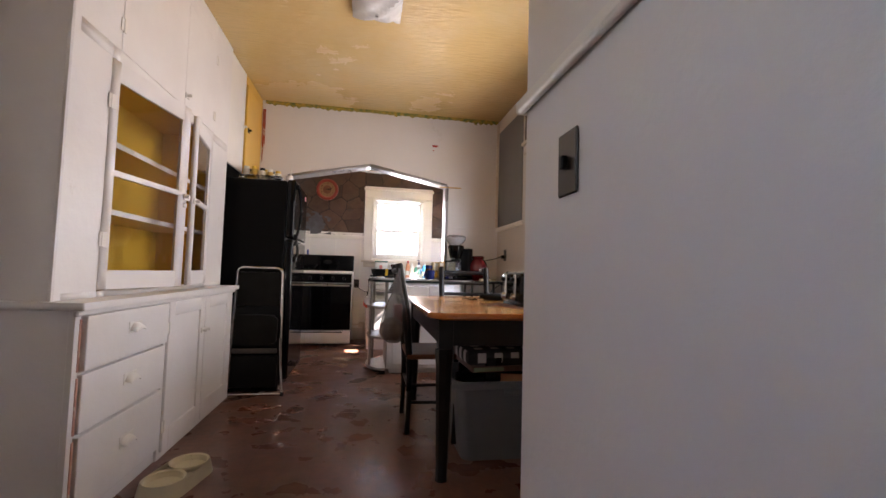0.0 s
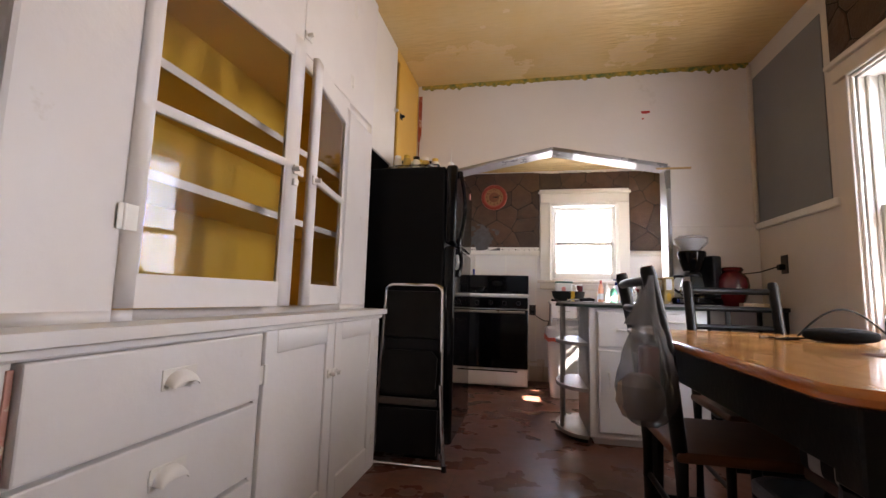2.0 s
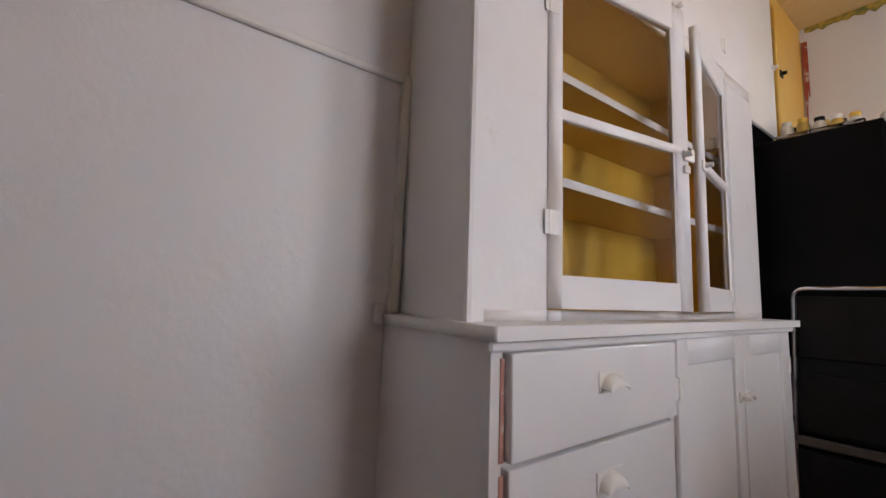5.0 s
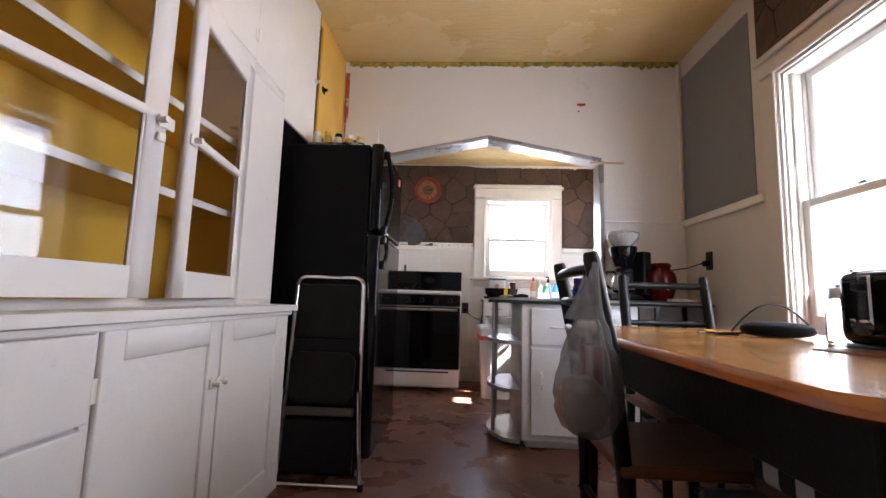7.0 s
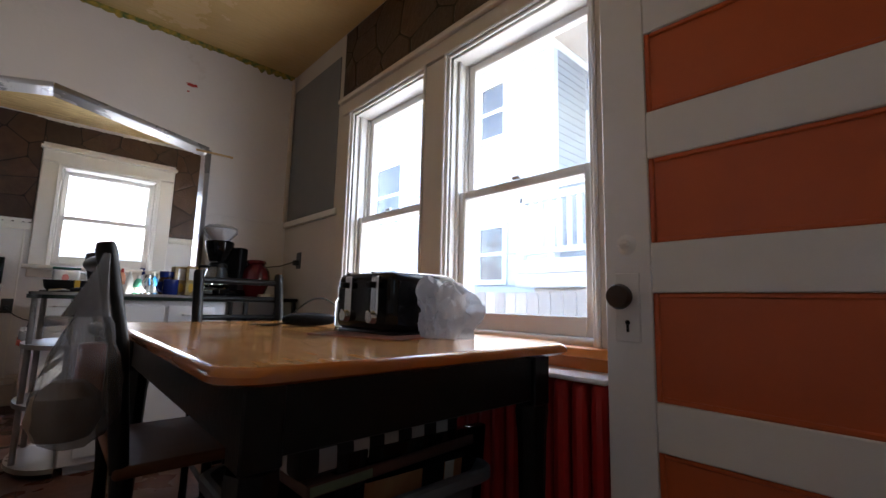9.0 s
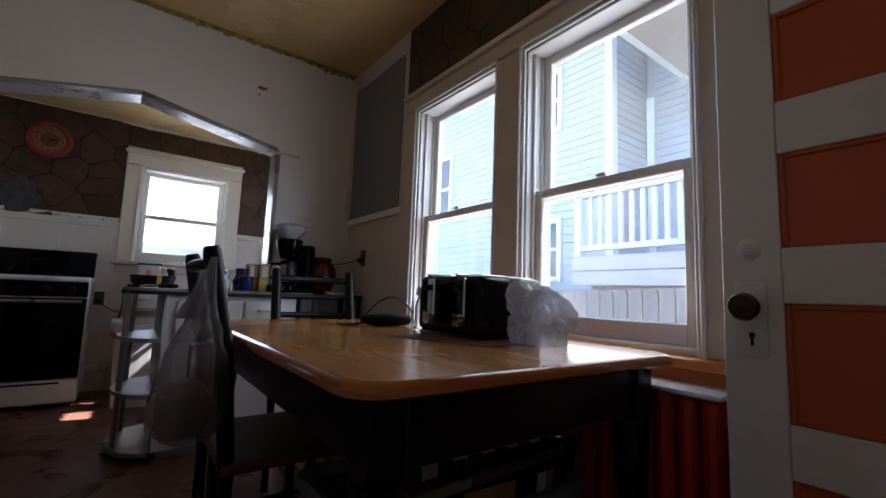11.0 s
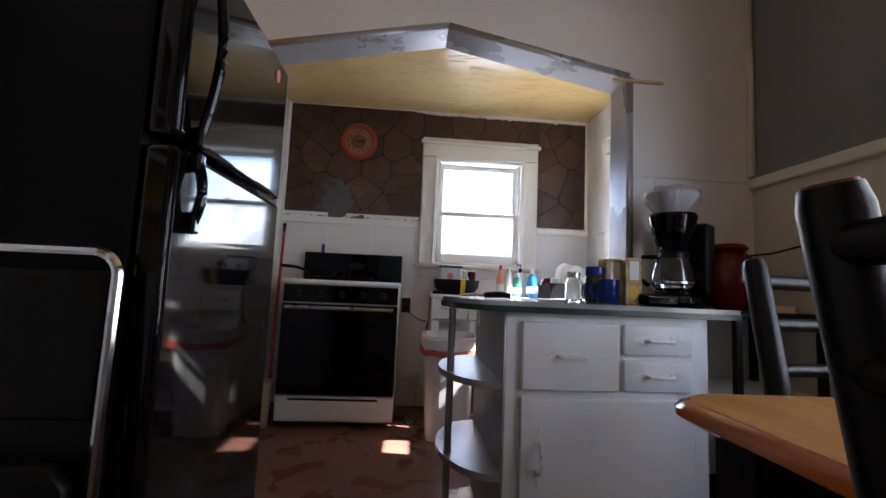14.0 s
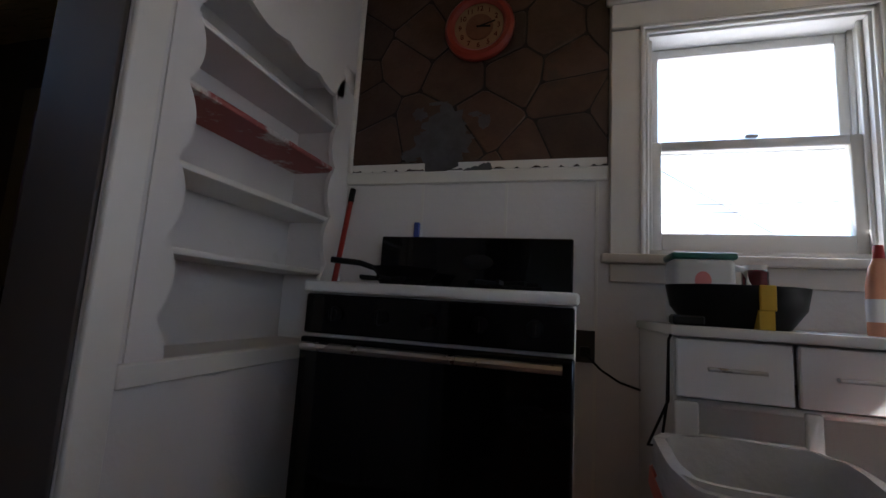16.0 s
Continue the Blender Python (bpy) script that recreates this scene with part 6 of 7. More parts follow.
def neighbour_house():
    e = thing("neighbour_house", 9.5, 6.0, ZG, "blue-grey clapboard house with a railed porch", "house")
    X, H, YC, XB = 7.3, 5.35, 5.14, 8.3      # near wall, eaves, corner beside the porch, wall behind the porch
    part("wall", Geo().box(X + 0.02, 12.0, YC + 0.02, 14.5, ZG, H), SIDING, e, world_space=True)
    part("wall", Geo().box(XB + 0.02, 12.0, -3.0, YC + 0.02, ZG, H), SIDING, e, world_space=True)
    z = ZG
    while z < H:
        part("clapboard", Geo().prism([(X + 0.02, z), (X - 0.012, z), (X + 0.004, z + 0.125), (X + 0.02, z + 0.125)], YC + 0.10, 14.5, "xz"), SIDING, e, world_space=True)
        if z > 1.3:
            part("clapboard", Geo().prism([(YC + 0.02, z), (YC - 0.012, z), (YC + 0.004, z + 0.125), (YC + 0.02, z + 0.125)], X + 0.12, XB, "yz"), SIDING, e, world_space=True)
            part("clapboard", Geo().prism([(XB + 0.02, z), (XB - 0.012, z), (XB + 0.004, z + 0.125), (XB + 0.02, z + 0.125)], -1.0, YC - 0.13, "xz"), SIDING, e, world_space=True)
        z += 0.125
    part("corner_board", Geo().box(X - 0.02, X + 0.12, YC - 0.015, YC + 0.10, ZG, H, 0.004), EXTWHITE, e, world_space=True)
    part("corner_board", Geo().box(XB - 0.04, XB, YC - 0.13, YC - 0.012, 1.45, 4.2, 0.004), EXTWHITE, e, world_space=True)
    part("roof", Geo().prism([(X - 0.5, H - 0.15), (9.9, H + 2.0), (12.6, H - 0.15), (12.5, H - 0.25), (9.9, H + 1.85), (X - 0.5, H - 0.25)], 4.0, 15.0, "xz"), ROOF, e, world_space=True)
    far_window(e, X, 6.10, 6.60, 3.76, 4.70)
    far_window(e, X, 6.10, 6.60, 1.28, 2.15)
    far_window(e, X, 9.0, 9.9, 2.6, 3.9)
    # porch
    part("porch_deck", Geo().box(6.42, XB, -1.0, YC - 0.02, 1.40, 1.47), FENCEWOOD, e, world_space=True)
    for z0, z1 in ((1.10, 1.275), (1.285, 1.46)):
        part("skirt_board", Geo().box(6.37, 6.41, -1.0, YC, z0, z1, 0.004), PEELWOOD, e, "flaking white-painted skirt board", world_space=True)
    part("porch_base", Geo().box(6.46, XB, -1.0, 4.9, ZG, 1.38), FENCEWOOD, e, world_space=True)
    part("porch_rail", Geo().box(6.35, 6.45, -1.0, 5.06, 2.21, 2.30, 0.006), EXTWHITE, e, world_space=True)
    part("porch_rail", Geo().box(6.36, 6.44, -1.0, 5.06, 1.53, 1.60, 0.006), EXTWHITE, e, world_space=True)
    part("newel_post", Geo().box(6.35, 6.45, 5.0, 5.10, 1.46, 2.34, 0.006), EXTWHITE, e, world_space=True)
    y = 4.86
    while y > -0.9:
        part("baluster", Geo().box(6.38, 6.425, y, y + 0.045, 1.60, 2.21), EXTWHITE, e, world_space=True)
        y -= 0.135
    for yy in (2.4, 0.4):
        part("porch_post", Geo().box(6.36, 6.50, yy, yy + 0.14, 1.45, 4.2), EXTWHITE, e, world_space=True)
    part("porch_soffit", Geo().box(6.0, XB, -1.3, 4.38, 4.2, 4.3), FENCEWOOD, e, "bare wooden porch soffit", world_space=True)
    part("porch_fascia", Geo().box(5.97, XB, 4.38, 4.46, 4.17, 4.38, 0.005), EXTWHITE, e, world_space=True)
    # Unseen mass above the soffit, added to keep sun off the dining windows.
    part("porch_gable", Geo().prism([(5.95, 4.3), (8.6, 4.3), (8.6, 8.6), (7.3, 8.6)], -1.3, 4.05, "xz"), SIDING, e, world_space=True)
    return e


neighbour_house()


def board_fence():
    e = thing("board_fence", 5.6, 4.0, ZG, "weathered bare board fence", "fence")
    part("rail", Geo().box(5.56, 5.598, -5.9, 6.8, 0.66, 0.75), FENCEWOOD, e, world_space=True)
    part("rail", Geo().box(5.56, 5.598, -5.9, 6.8, -0.25, -0.16), FENCEWOOD, e, world_space=True)
    me = mesh_of("fence_board", Geo().prism([(0, 0), (0.138, 0), (0.138, 1.38), (0.115, 1.42), (0.023, 1.42), (0, 1.38)], 0, 0.018, "yz"), FENCEWOOD)
    for k in range(88):
        ob = new("fence_board", me)
        ob.parent = e
        ob.matrix_basis = pose(0.0, -9.9 + k * 0.147, 0.16 + 0.02 * math.sin(k * 12.9))
    return e


board_fence()


def back_garage():
    e = thing("back_garage", 2.0, 16, ZG, "white clapboard garage with a low grey roof", "garage")
    part("wall", Geo().box(-3.0, 4.3, 13.5, 19, ZG, 1.9), EXTWHITE, e, world_space=True)
    part("roof", Geo().prism([(13.2, 1.85), (16.2, 3.1), (19.3, 1.85), (19.2, 1.75), (16.2, 2.95), (13.2, 1.75)], -3.3, 4.6, "yz"), ROOF, e, world_space=True)
    part("window", Geo().box(2.8, 3.5, 13.44, 13.5, 0.7, 1.4, 0.004), DARKGLASS, e, world_space=True)


back_garage()


def back_house():
    e = thing("back_house", 6, 27, ZG, "white gabled house behind the yard", "house")
    part("wall", Geo().prism([(0.0, ZG), (9.5, ZG), (9.5, 4.2), (4.7, 7.4), (0.0, 4.2)], 24, 32, "xz"), EXTWHITE, e, world_space=True)
    part("roof", Geo().prism([(-0.1, 4.15), (4.7, 7.45), (9.6, 4.15), (9.6, 4.2), (4.7, 7.55), (-0.1, 4.2)], 23.95, 32.2, "xz"), EXTWHITE, e, world_space=True)
    for x in (2.0, 6.4):
        part("window", Geo().box(x, x + 1.0, 23.95, 24.0, 1.6, 3.0), DARKGLASS, e, world_space=True)


back_house()
for xx in (-9.0, 17.4):
    e = thing("utility_pole", xx, 20.3, ZG, "brown wooden utility pole carrying wires", "utility pole", "utility poles")
    part("pole", Geo().rod((0, 0, 0), (0, 0, 6.2), 0.12, 0.09), OAK, e)
    part("crossarm", Geo().box(-0.05, 0.05, -0.9, 0.9, 5.4, 5.52), OAK, e)
for zz, xx in ((4.97, -0.6), (4.97, 0.6)):
    solid("overhead_wire", Geo().tube([(-9 + k * 2.2, 20.3 + xx, zz - 0.5 * math.sin(math.pi * k / 12)) for k in range(13)], 0.015, 5), BLACKPLASTIC, "thin black overhead wire strung between poles", "wire", group="overhead wires")


# ---------- small things in the dining end ----------
def ceiling_light():
    e = thing("ceiling_light", 1.75, 2.95, ZC, "unlit square frosted glass ceiling light", "ceiling light")
    part("canopy", Geo().rod((0, 0, -0.03), (0, 0, 0), 0.06), TRIM, e)
    g = Geo()
    n = 12
    rows = [[g.bm.verts.new(((i / n - 0.5) * 0.30, (j / n - 0.5) * 0.30, -0.085 + 0.06 * (max(abs(i / n - 0.5), abs(j / n - 0.5)) * 2) ** 2.2 + 0.01 * math.cos((i + j) * 1.2))) for j in range(n + 1)] for i in range(n + 1)]
    for i in range(n):
        for j in range(n):
            g.bm.faces.new((rows[i][j], rows[i + 1][j], rows[i + 1][j + 1], rows[i][j + 1]))
    g.thicken(0.004)
    part("shade", g, material("frosted_white_glass", (0.75, 0.75, 0.74), 0.25), e, "frosted glass shade")
    part("finial", Geo().rod((0, 0, -0.10), (0, 0, -0.08), 0.010), CHROME, e)


ceiling_light()


def pet_bowl():
    e = thing("pet_bowl", 0.96, 2.47, 0, "cream plastic double pet bowl on the floor", "pet bowl")
    cream = material("cream_plastic", (0.62, 0.56, 0.40), 0.4, second=(0.52, 0.46, 0.32), scale=10, stain=(0.3, 0.25, 0.16), stain_scale=12, stain_at=0.66)
    e.matrix_basis = pose(0.96, 2.47, 0, 0, 0, 78)
    body = Geo()
    out = []
    for cx, a0 in ((0.085, -90), (-0.085, 90)):
        for k in range(13):
            a = radians(a0 + 15 * k)
            out.append((cx + 0.088 * math.cos(a), 0.088 * math.sin(a)))
    rings = [[body.bm.verts.new((x * s, y * s, z)) for x, y in out] for s, z in ((1.08, 0.0), (1.0, 0.05), (0.985, 0.058))]
    for a, c in zip(rings, rings[1:]):
        for k in range(len(out)):
            body.bm.faces.new((a[k], a[(k + 1) % len(out)], c[(k + 1) % len(out)], c[k]))
    body.bm.faces.new(rings[0][::-1])
    body.bm.faces.new([body.bm.verts.new((x * 0.97, y * 0.97, 0.035)) for x, y in out])
    part("tray", body, cream, e)
    for cx in (-0.085, 0.085):
        part("bowl", Geo().lathe([(0.0, 0.012), (0.05, 0.012), (0.068, 0.03), (0.074, 0.058), (0.082, 0.062), (0.084, 0.054)], (cx, 0, 0), 28), cream, e, "empty cream bowl")


pet_bowl()


def fridge_top():
    z = 1.66
    spice = material("spice_mix", (0.5, 0.32, 0.06), 0.4, second=(0.35, 0.2, 0.04), scale=20)
    pale = material("pale_label", (0.7, 0.66, 0.58), 0.5, second=(0.45, 0.35, 0.2), scale=30)
    e = thing("spice_tray", 0.86, 4.14, z, "clear plastic tray on top of the fridge", "tray")
    part("tray", Geo().box(-0.16, 0.16, -0.10, 0.10, 0.0, 0.006).box(-0.16, 0.16, -0.104, -0.10, 0, 0.05).box(-0.16, 0.16, 0.10, 0.104, 0, 0.05).box(-0.164, -0.16, -0.10, 0.10, 0, 0.05).box(0.16, 0.164, -0.10, 0.10, 0, 0.05), CLEAR, e)
    rnd = random.Random(6)
    for k in range(9):
        x, y = 0.74 + (k % 5) * 0.062, 4.09 + (k // 5) * 0.09
        h = rnd.uniform(0.08, 0.115)
        j = thing("spice_jar", x, y, z + 0.007, "small spice jar with a pale label", "jar", "jars on the fridge")
        part("jar", Geo().lathe([(0.0, 0.0), (0.024, 0.0), (0.026, 0.006), (0.026, h - 0.02), (0.02, h - 0.008), (0.0, h - 0.008)], seg=16), spice if k % 2 else pale, j)
        part("lid", Geo().rod((0, 0, h - 0.008), (0, 0, h + 0.012), 0.021), (TRIM, YELLOW, BLACKPLASTIC)[k % 3], j)
    b = thing("squeeze_bottle", 1.09, 4.08, z, "white squeeze bottle with a tall nozzle", "bottle")
    part("bottle", Geo().lathe([(0, 0), (0.022, 0), (0.024, 0.01), (0.024, 0.055), (0.012, 0.07), (0.0, 0.07)], seg=16), CERAMIC, b)
    part("nozzle", Geo().rod((0, 0, 0.07), (0.006, 0, 0.17), 0.005, 0.003), CERAMIC, b)


fridge_top()


def fridge_magnet():
    ob = solid("fridge_magnet", Geo().prism([(-0.012, 0), (0.012, 0.004), (0.016, 0.03), (0.0, 0.045), (-0.014, 0.032)], 0.0, 0.004, "yz"), PINK, "small pink paper magnet on the fridge door", "magnet")
    ob.matrix_basis = pose(1.1655, 4.44, 1.57)


fridge_magnet()


def outlet(name, m, label):
    e = thing(name, 0, 0, 0, label, "outlet")
    e.matrix_basis = m
    part("plate", Geo().box(-0.035, 0.035, -0.006, 0, -0.057, 0.057, 0.002), material(name + "_plate", (0.03, 0.024, 0.02), 0.3), e)
    part("plug", Geo().box(-0.018, 0.018, -0.04, -0.006, -0.035, 0.0, 0.004), BLACKPLASTIC, e, "black plug")
    return e


outlet("wall_outlet", pose(XR, 4.49, 1.145, 0, 0, -90), "black outlet with a plugged-in cord")
solid("power_cord", Geo().tube([(3.07, 4.49, 1.13), (3.0, 4.55, 1.10), (2.9, 4.62, 1.085), (2.82, 4.68, 1.07), (2.78, 4.7, 1.0), (2.76, 4.70, 0.90)], 0.004, 6), BLACKPLASTIC, "thin black appliance cord", "cord")
outlet("cooker_outlet", pose(1.61, YN, 0.77), "black outlet beside the stove")
solid("appliance_cable", Geo().tube([(1.61, 6.40, 0.75), (1.66, 6.39, 0.70), (1.72, 6.38, 0.665), (1.77, 6.30, 0.66)], 0.004, 6), BLACKPLASTIC, "thin black cord by the stove", "cord")
solid("gas_pipe", Geo().tube([(1.58, 6.40, 0.21), (1.70, 6.40, 0.21), (1.72, 6.40, 0.19), (1.72, 6.40, 0.02)], 0.010, 8).box(1.66, 1.74, 6.395, 6.43, 0.17, 0.24, 0.006), CREAMTRIM, "painted gas pipe elbow near the floor", "pipe")


def speaker():
    g = Geo()
    bmesh.ops.create_uvsphere(g.bm, u_segments=24, v_segments=14, radius=1.0)
    for v in g.bm.verts:
        v.co = Vector((v.co.x * 0.105, v.co.y * 0.05, 0.026 + 0.026 * (abs(v.co.z) ** 0.6) * (1 if v.co.z > 0 else -1)))
    ob = solid("speaker", g, material("black_mesh_fabric", (0.006, 0.006, 0.006), 0.8, spec=0.2, bump=0.4, bump_scale=500), "small black oval speaker on the table", "speaker")
    ob.matrix_basis = pose(2.63, 3.26, TZ, 0, 0, -15)
    solid("speaker_cable", Geo().tube([(2.55, 3.30, TZ + 0.01), (2.49, 3.33, TZ + 0.005), (2.45, 3.29, TZ + 0.005), (2.50, 3.25, TZ + 0.006), (2.46, 3.36, TZ + 0.005), (2.42, 3.34, TZ + 0.005)], 0.0035, 6), BLACKPLASTIC, "tangled thin cable beside the speaker", "cable")
    solid("bent_cable", Geo().tube([(2.80 - 0.16 + 0.32 * k / 14, 3.52, TZ + 0.004 + 0.11 * math.sin(math.pi * k / 14)) for k in range(15)], 0.004, 6), BLACKPLASTIC, "stiff black cable looped over the table", "cable")


speaker()


def mason_jar(x, y, z, s=1.0, name="mason_jar", label="clear empty glass jar on the table"):
    e = thing(name, x, y, z, label, "jar")
    part("glass", Geo().lathe([(0.0, 0.0), (0.036 * s, 0.0), (0.04 * s, 0.008), (0.04 * s, 0.09 * s), (0.03 * s, 0.11 * s), (0.03 * s, 0.13 * s), (0.027 * s, 0.13 * s), (0.027 * s, 0.108 * s), (0.037 * s, 0.088 * s), (0.037 * s, 0.01), (0.0, 0.006)], seg=24), CLEAR, e)
    part("lid", Geo().lathe([(0.0, 0.145 * s), (0.031 * s, 0.145 * s), (0.033 * s, 0.14 * s), (0.033 * s, 0.118 * s)], seg=24), STEEL, e, "metal screw lid")
    return e


mason_jar(2.68, 3.06, TZ, 1.1)


def wire_basket():
    e = thing("wire_basket", 2.80, 3.07, TZ, "black wire basket behind the toaster", "basket")
    part("rim", Geo().tube([(-0.07, -0.07, 0.17), (0.07, -0.07, 0.17), (0.07, 0.07, 0.17), (-0.07, 0.07, 0.17)], 0.004, 6, closed=True).tube([(-0.06, -0.06, 0.005), (0.06, -0.06, 0.005), (0.06, 0.06, 0.005), (-0.06, 0.06, 0.005)], 0.003, 6, closed=True), BLACKPLASTIC, e)
    for k in range(5):
        t = -0.06 + 0.03 * k
        for y in (-1, 1):
            part("wire", Geo().rod((t, y * 0.06, 0.005), (t * 1.16, y * 0.07, 0.17), 0.002, seg=6), BLACKPLASTIC, e)
            part("wire", Geo().rod((y * 0.06, t, 0.005), (y * 0.07, t * 1.16, 0.17), 0.002, seg=6), BLACKPLASTIC, e)


wire_basket()
ob = solid("paper_mat", Geo().box(-0.22, 0.22, -0.17, 0.17, 0.0, 0.003), material("red_print_paper", (0.30, 0.10, 0.06), 0.5, second=(0.08, 0.05, 0.05), scale=14, amount=1.0), "dark red printed mat under the toaster", "mat")
ob.matrix_basis = pose(2.70, 2.78, TZ + 0.0005, 0, 0, 20)


# ---------- things on the island ----------
ZI = 0.8845


def coffee_maker():
    e = thing("coffee_maker", 2.655, 4.60, ZI, "black drip coffee maker with a glass carafe", "coffee maker", rz=-55)
    part("base", Geo().box(-0.095, 0.095, -0.13, 0.12, 0, 0.045, 0.012, 3), BLACKGLOSS, e)
    part("control_strip", Geo().box(-0.05, 0.05, -0.134, -0.126, 0.01, 0.035, 0.002), CHROME, e, "chrome control strip")
    part("column", Geo().box(-0.09, 0.09, 0.04, 0.12, 0.045, 0.32, 0.014, 3), BLACKPLASTIC, e)
    part("brew_basket", Geo().lathe([(0.0, 0.215), (0.05, 0.215), (0.058, 0.23), (0.078, 0.30), (0.085, 0.335), (0.08, 0.345), (0.0, 0.345)], (0, -0.045, 0), 28), BLACKGLOSS, e)
    c = part("carafe", Geo().lathe([(0.0, 0.048), (0.06, 0.048), (0.073, 0.065), (0.076, 0.10), (0.066, 0.15), (0.05, 0.18), (0.052, 0.195), (0.049, 0.195), (0.047, 0.178), (0.063, 0.148), (0.073, 0.10), (0.07, 0.068), (0.0, 0.055)], (0, -0.045, 0), 28), CLEAR, e, "clear glass carafe")
    part("carafe_lid", Geo().lathe([(0.0, 0.21), (0.04, 0.208), (0.053, 0.197), (0.053, 0.18)], (0, -0.045, 0), 28), BLACKPLASTIC, c)
    part("carafe_handle", Geo().tube([(-0.05, -0.06, 0.185), (-0.095, -0.085, 0.185), (-0.115, -0.09, 0.15), (-0.105, -0.088, 0.10), (-0.078, -0.07, 0.075)], 0.009, 8), BLACKPLASTIC, c)
    part("band", Geo().lathe([(0.0765, 0.085), (0.0775, 0.085), (0.0775, 0.092), (0.0765, 0.092)], (0, -0.045, 0), 28), CHROME, c)
    f = thing("coffee_filters", 2.615, 4.575, ZI + 0.346, "stack of white paper coffee filters in film", "coffee filters")
    paper = material("filter_paper", (0.75, 0.73, 0.70), 0.8)
    for r0 in range(3):
        g, ring = Geo(), []
        for r, z in ((0.03, 0.0), (0.045, 0.012), (0.088, 0.066)):
            ring.append([g.bm.verts.new(((r * (1 + (0.025 if k % 2 else -0.025) * (z / 0.05))) * math.cos(k * math.pi / 24), (r * (1 + (0.025 if k % 2 else -0.025) * (z / 0.05))) * math.sin(k * math.pi / 24), z + r0 * 0.006)) for k in range(48)])
        for a, c2 in zip(ring, ring[1:]):
            for k in range(48):
                g.bm.faces.new((a[k], a[(k + 1) % 48], c2[(k + 1) % 48], c2[k]))
        g.bm.faces.new(ring[0][::-1])
        part("filter", g, paper, f, "white pleated paper filter")
    g = Geo().lathe([(0.034, -0.0), (0.06, 0.004), (0.095, 0.05), (0.098, 0.085), (0.07, 0.10), (0.03, 0.092), (0.0, 0.10)], seg=40)
    for v in g.bm.verts:
        v.co += Vector((0.010 * noise.noise(v.co * 30), 0.010 * noise.noise(v.co * 30 + Vector((7, 0, 0))), 0.006 * noise.noise(v.co * 40) if v.co.z > 0.03 else 0))
    part("film_bag", g, bag_material("clear_wrap", 0.5, 0.72), f, "loose clear plastic wrap")


coffee_maker()


def urn():
    e = thing("red_urn", 2.86, 4.60, 0.88, "dark red glazed urn with a pale leaf", "urn")
    part("body", Geo().lathe([(0.0, 0.0), (0.055, 0.0), (0.06, 0.01), (0.085, 0.08), (0.095, 0.13), (0.088, 0.18), (0.06, 0.215), (0.05, 0.225), (0.0, 0.225)], seg=32), REDGLAZE, e)
    part("lid", Geo().lathe([(0.058, 0.225), (0.066, 0.235), (0.055, 0.25), (0.02, 0.255), (0.0, 0.256)], seg=32), REDGLAZE, e)
    lf = Geo().prism([(0, 0), (0.014, 0.02), (0.008, 0.028), (0.02, 0.05), (0.006, 0.045), (0.0, 0.075), (-0.006, 0.045), (-0.02, 0.05), (-0.008, 0.028), (-0.014, 0.02)], -0.003, 0.0, "xz")
    o = part("leaf", lf, CERAMIC, e, "pale leaf ornament")
    o.matrix_basis = pose(0.0, -0.093, 0.075, -6, 0, 0)


urn()


def corner_shelf():
    e = thing("corner_shelf", 2.87, 4.58, 0, "low dark corner shelf beside the island", "shelf")
    part("top", Geo().box(2.745, 3.09, 4.42, 4.755, 0.855, 0.88, 0.004), BLACKWOOD, e, world_space=True)
    part("shelf", Geo().box(2.68, 3.09, 4.44, 4.755, 0.575, 0.592, 0.003), TRIM, e, "pale shelf board", world_space=True)
    part("shelf", Geo().box(2.68, 3.09, 4.44, 4.755, 0.20, 0.217, 0.003), BLACKWOOD, e, world_space=True)
    for x, y in ((2.75, 4.43), (3.06, 4.43), (2.75, 4.73), (3.06, 4.73)):
        part("leg", Geo().box(x, x + 0.022, y, y + 0.022, 0, 0.855), BLACKWOOD, e, world_space=True)


corner_shelf()
solid("starfish", Geo().prism([(0.09 * (1 if k % 2 == 0 else 0.4) * math.cos(k * math.pi / 5), 0.05 * (1 if k % 2 == 0 else 0.4) * math.sin(k * math.pi / 5)) for k in range(10)], 0, 0.022, "xy"), material("pale_starfish", (0.6, 0.5, 0.36), 0.8, bump=0.3), "pale dried starfish on the corner shelf", "ornament").matrix_basis = pose(2.92, 4.46, 0.881)
mason_jar(2.27, 4.66, ZI, 0.8, "glass_jar", "small glass jar with dark lid on the island")


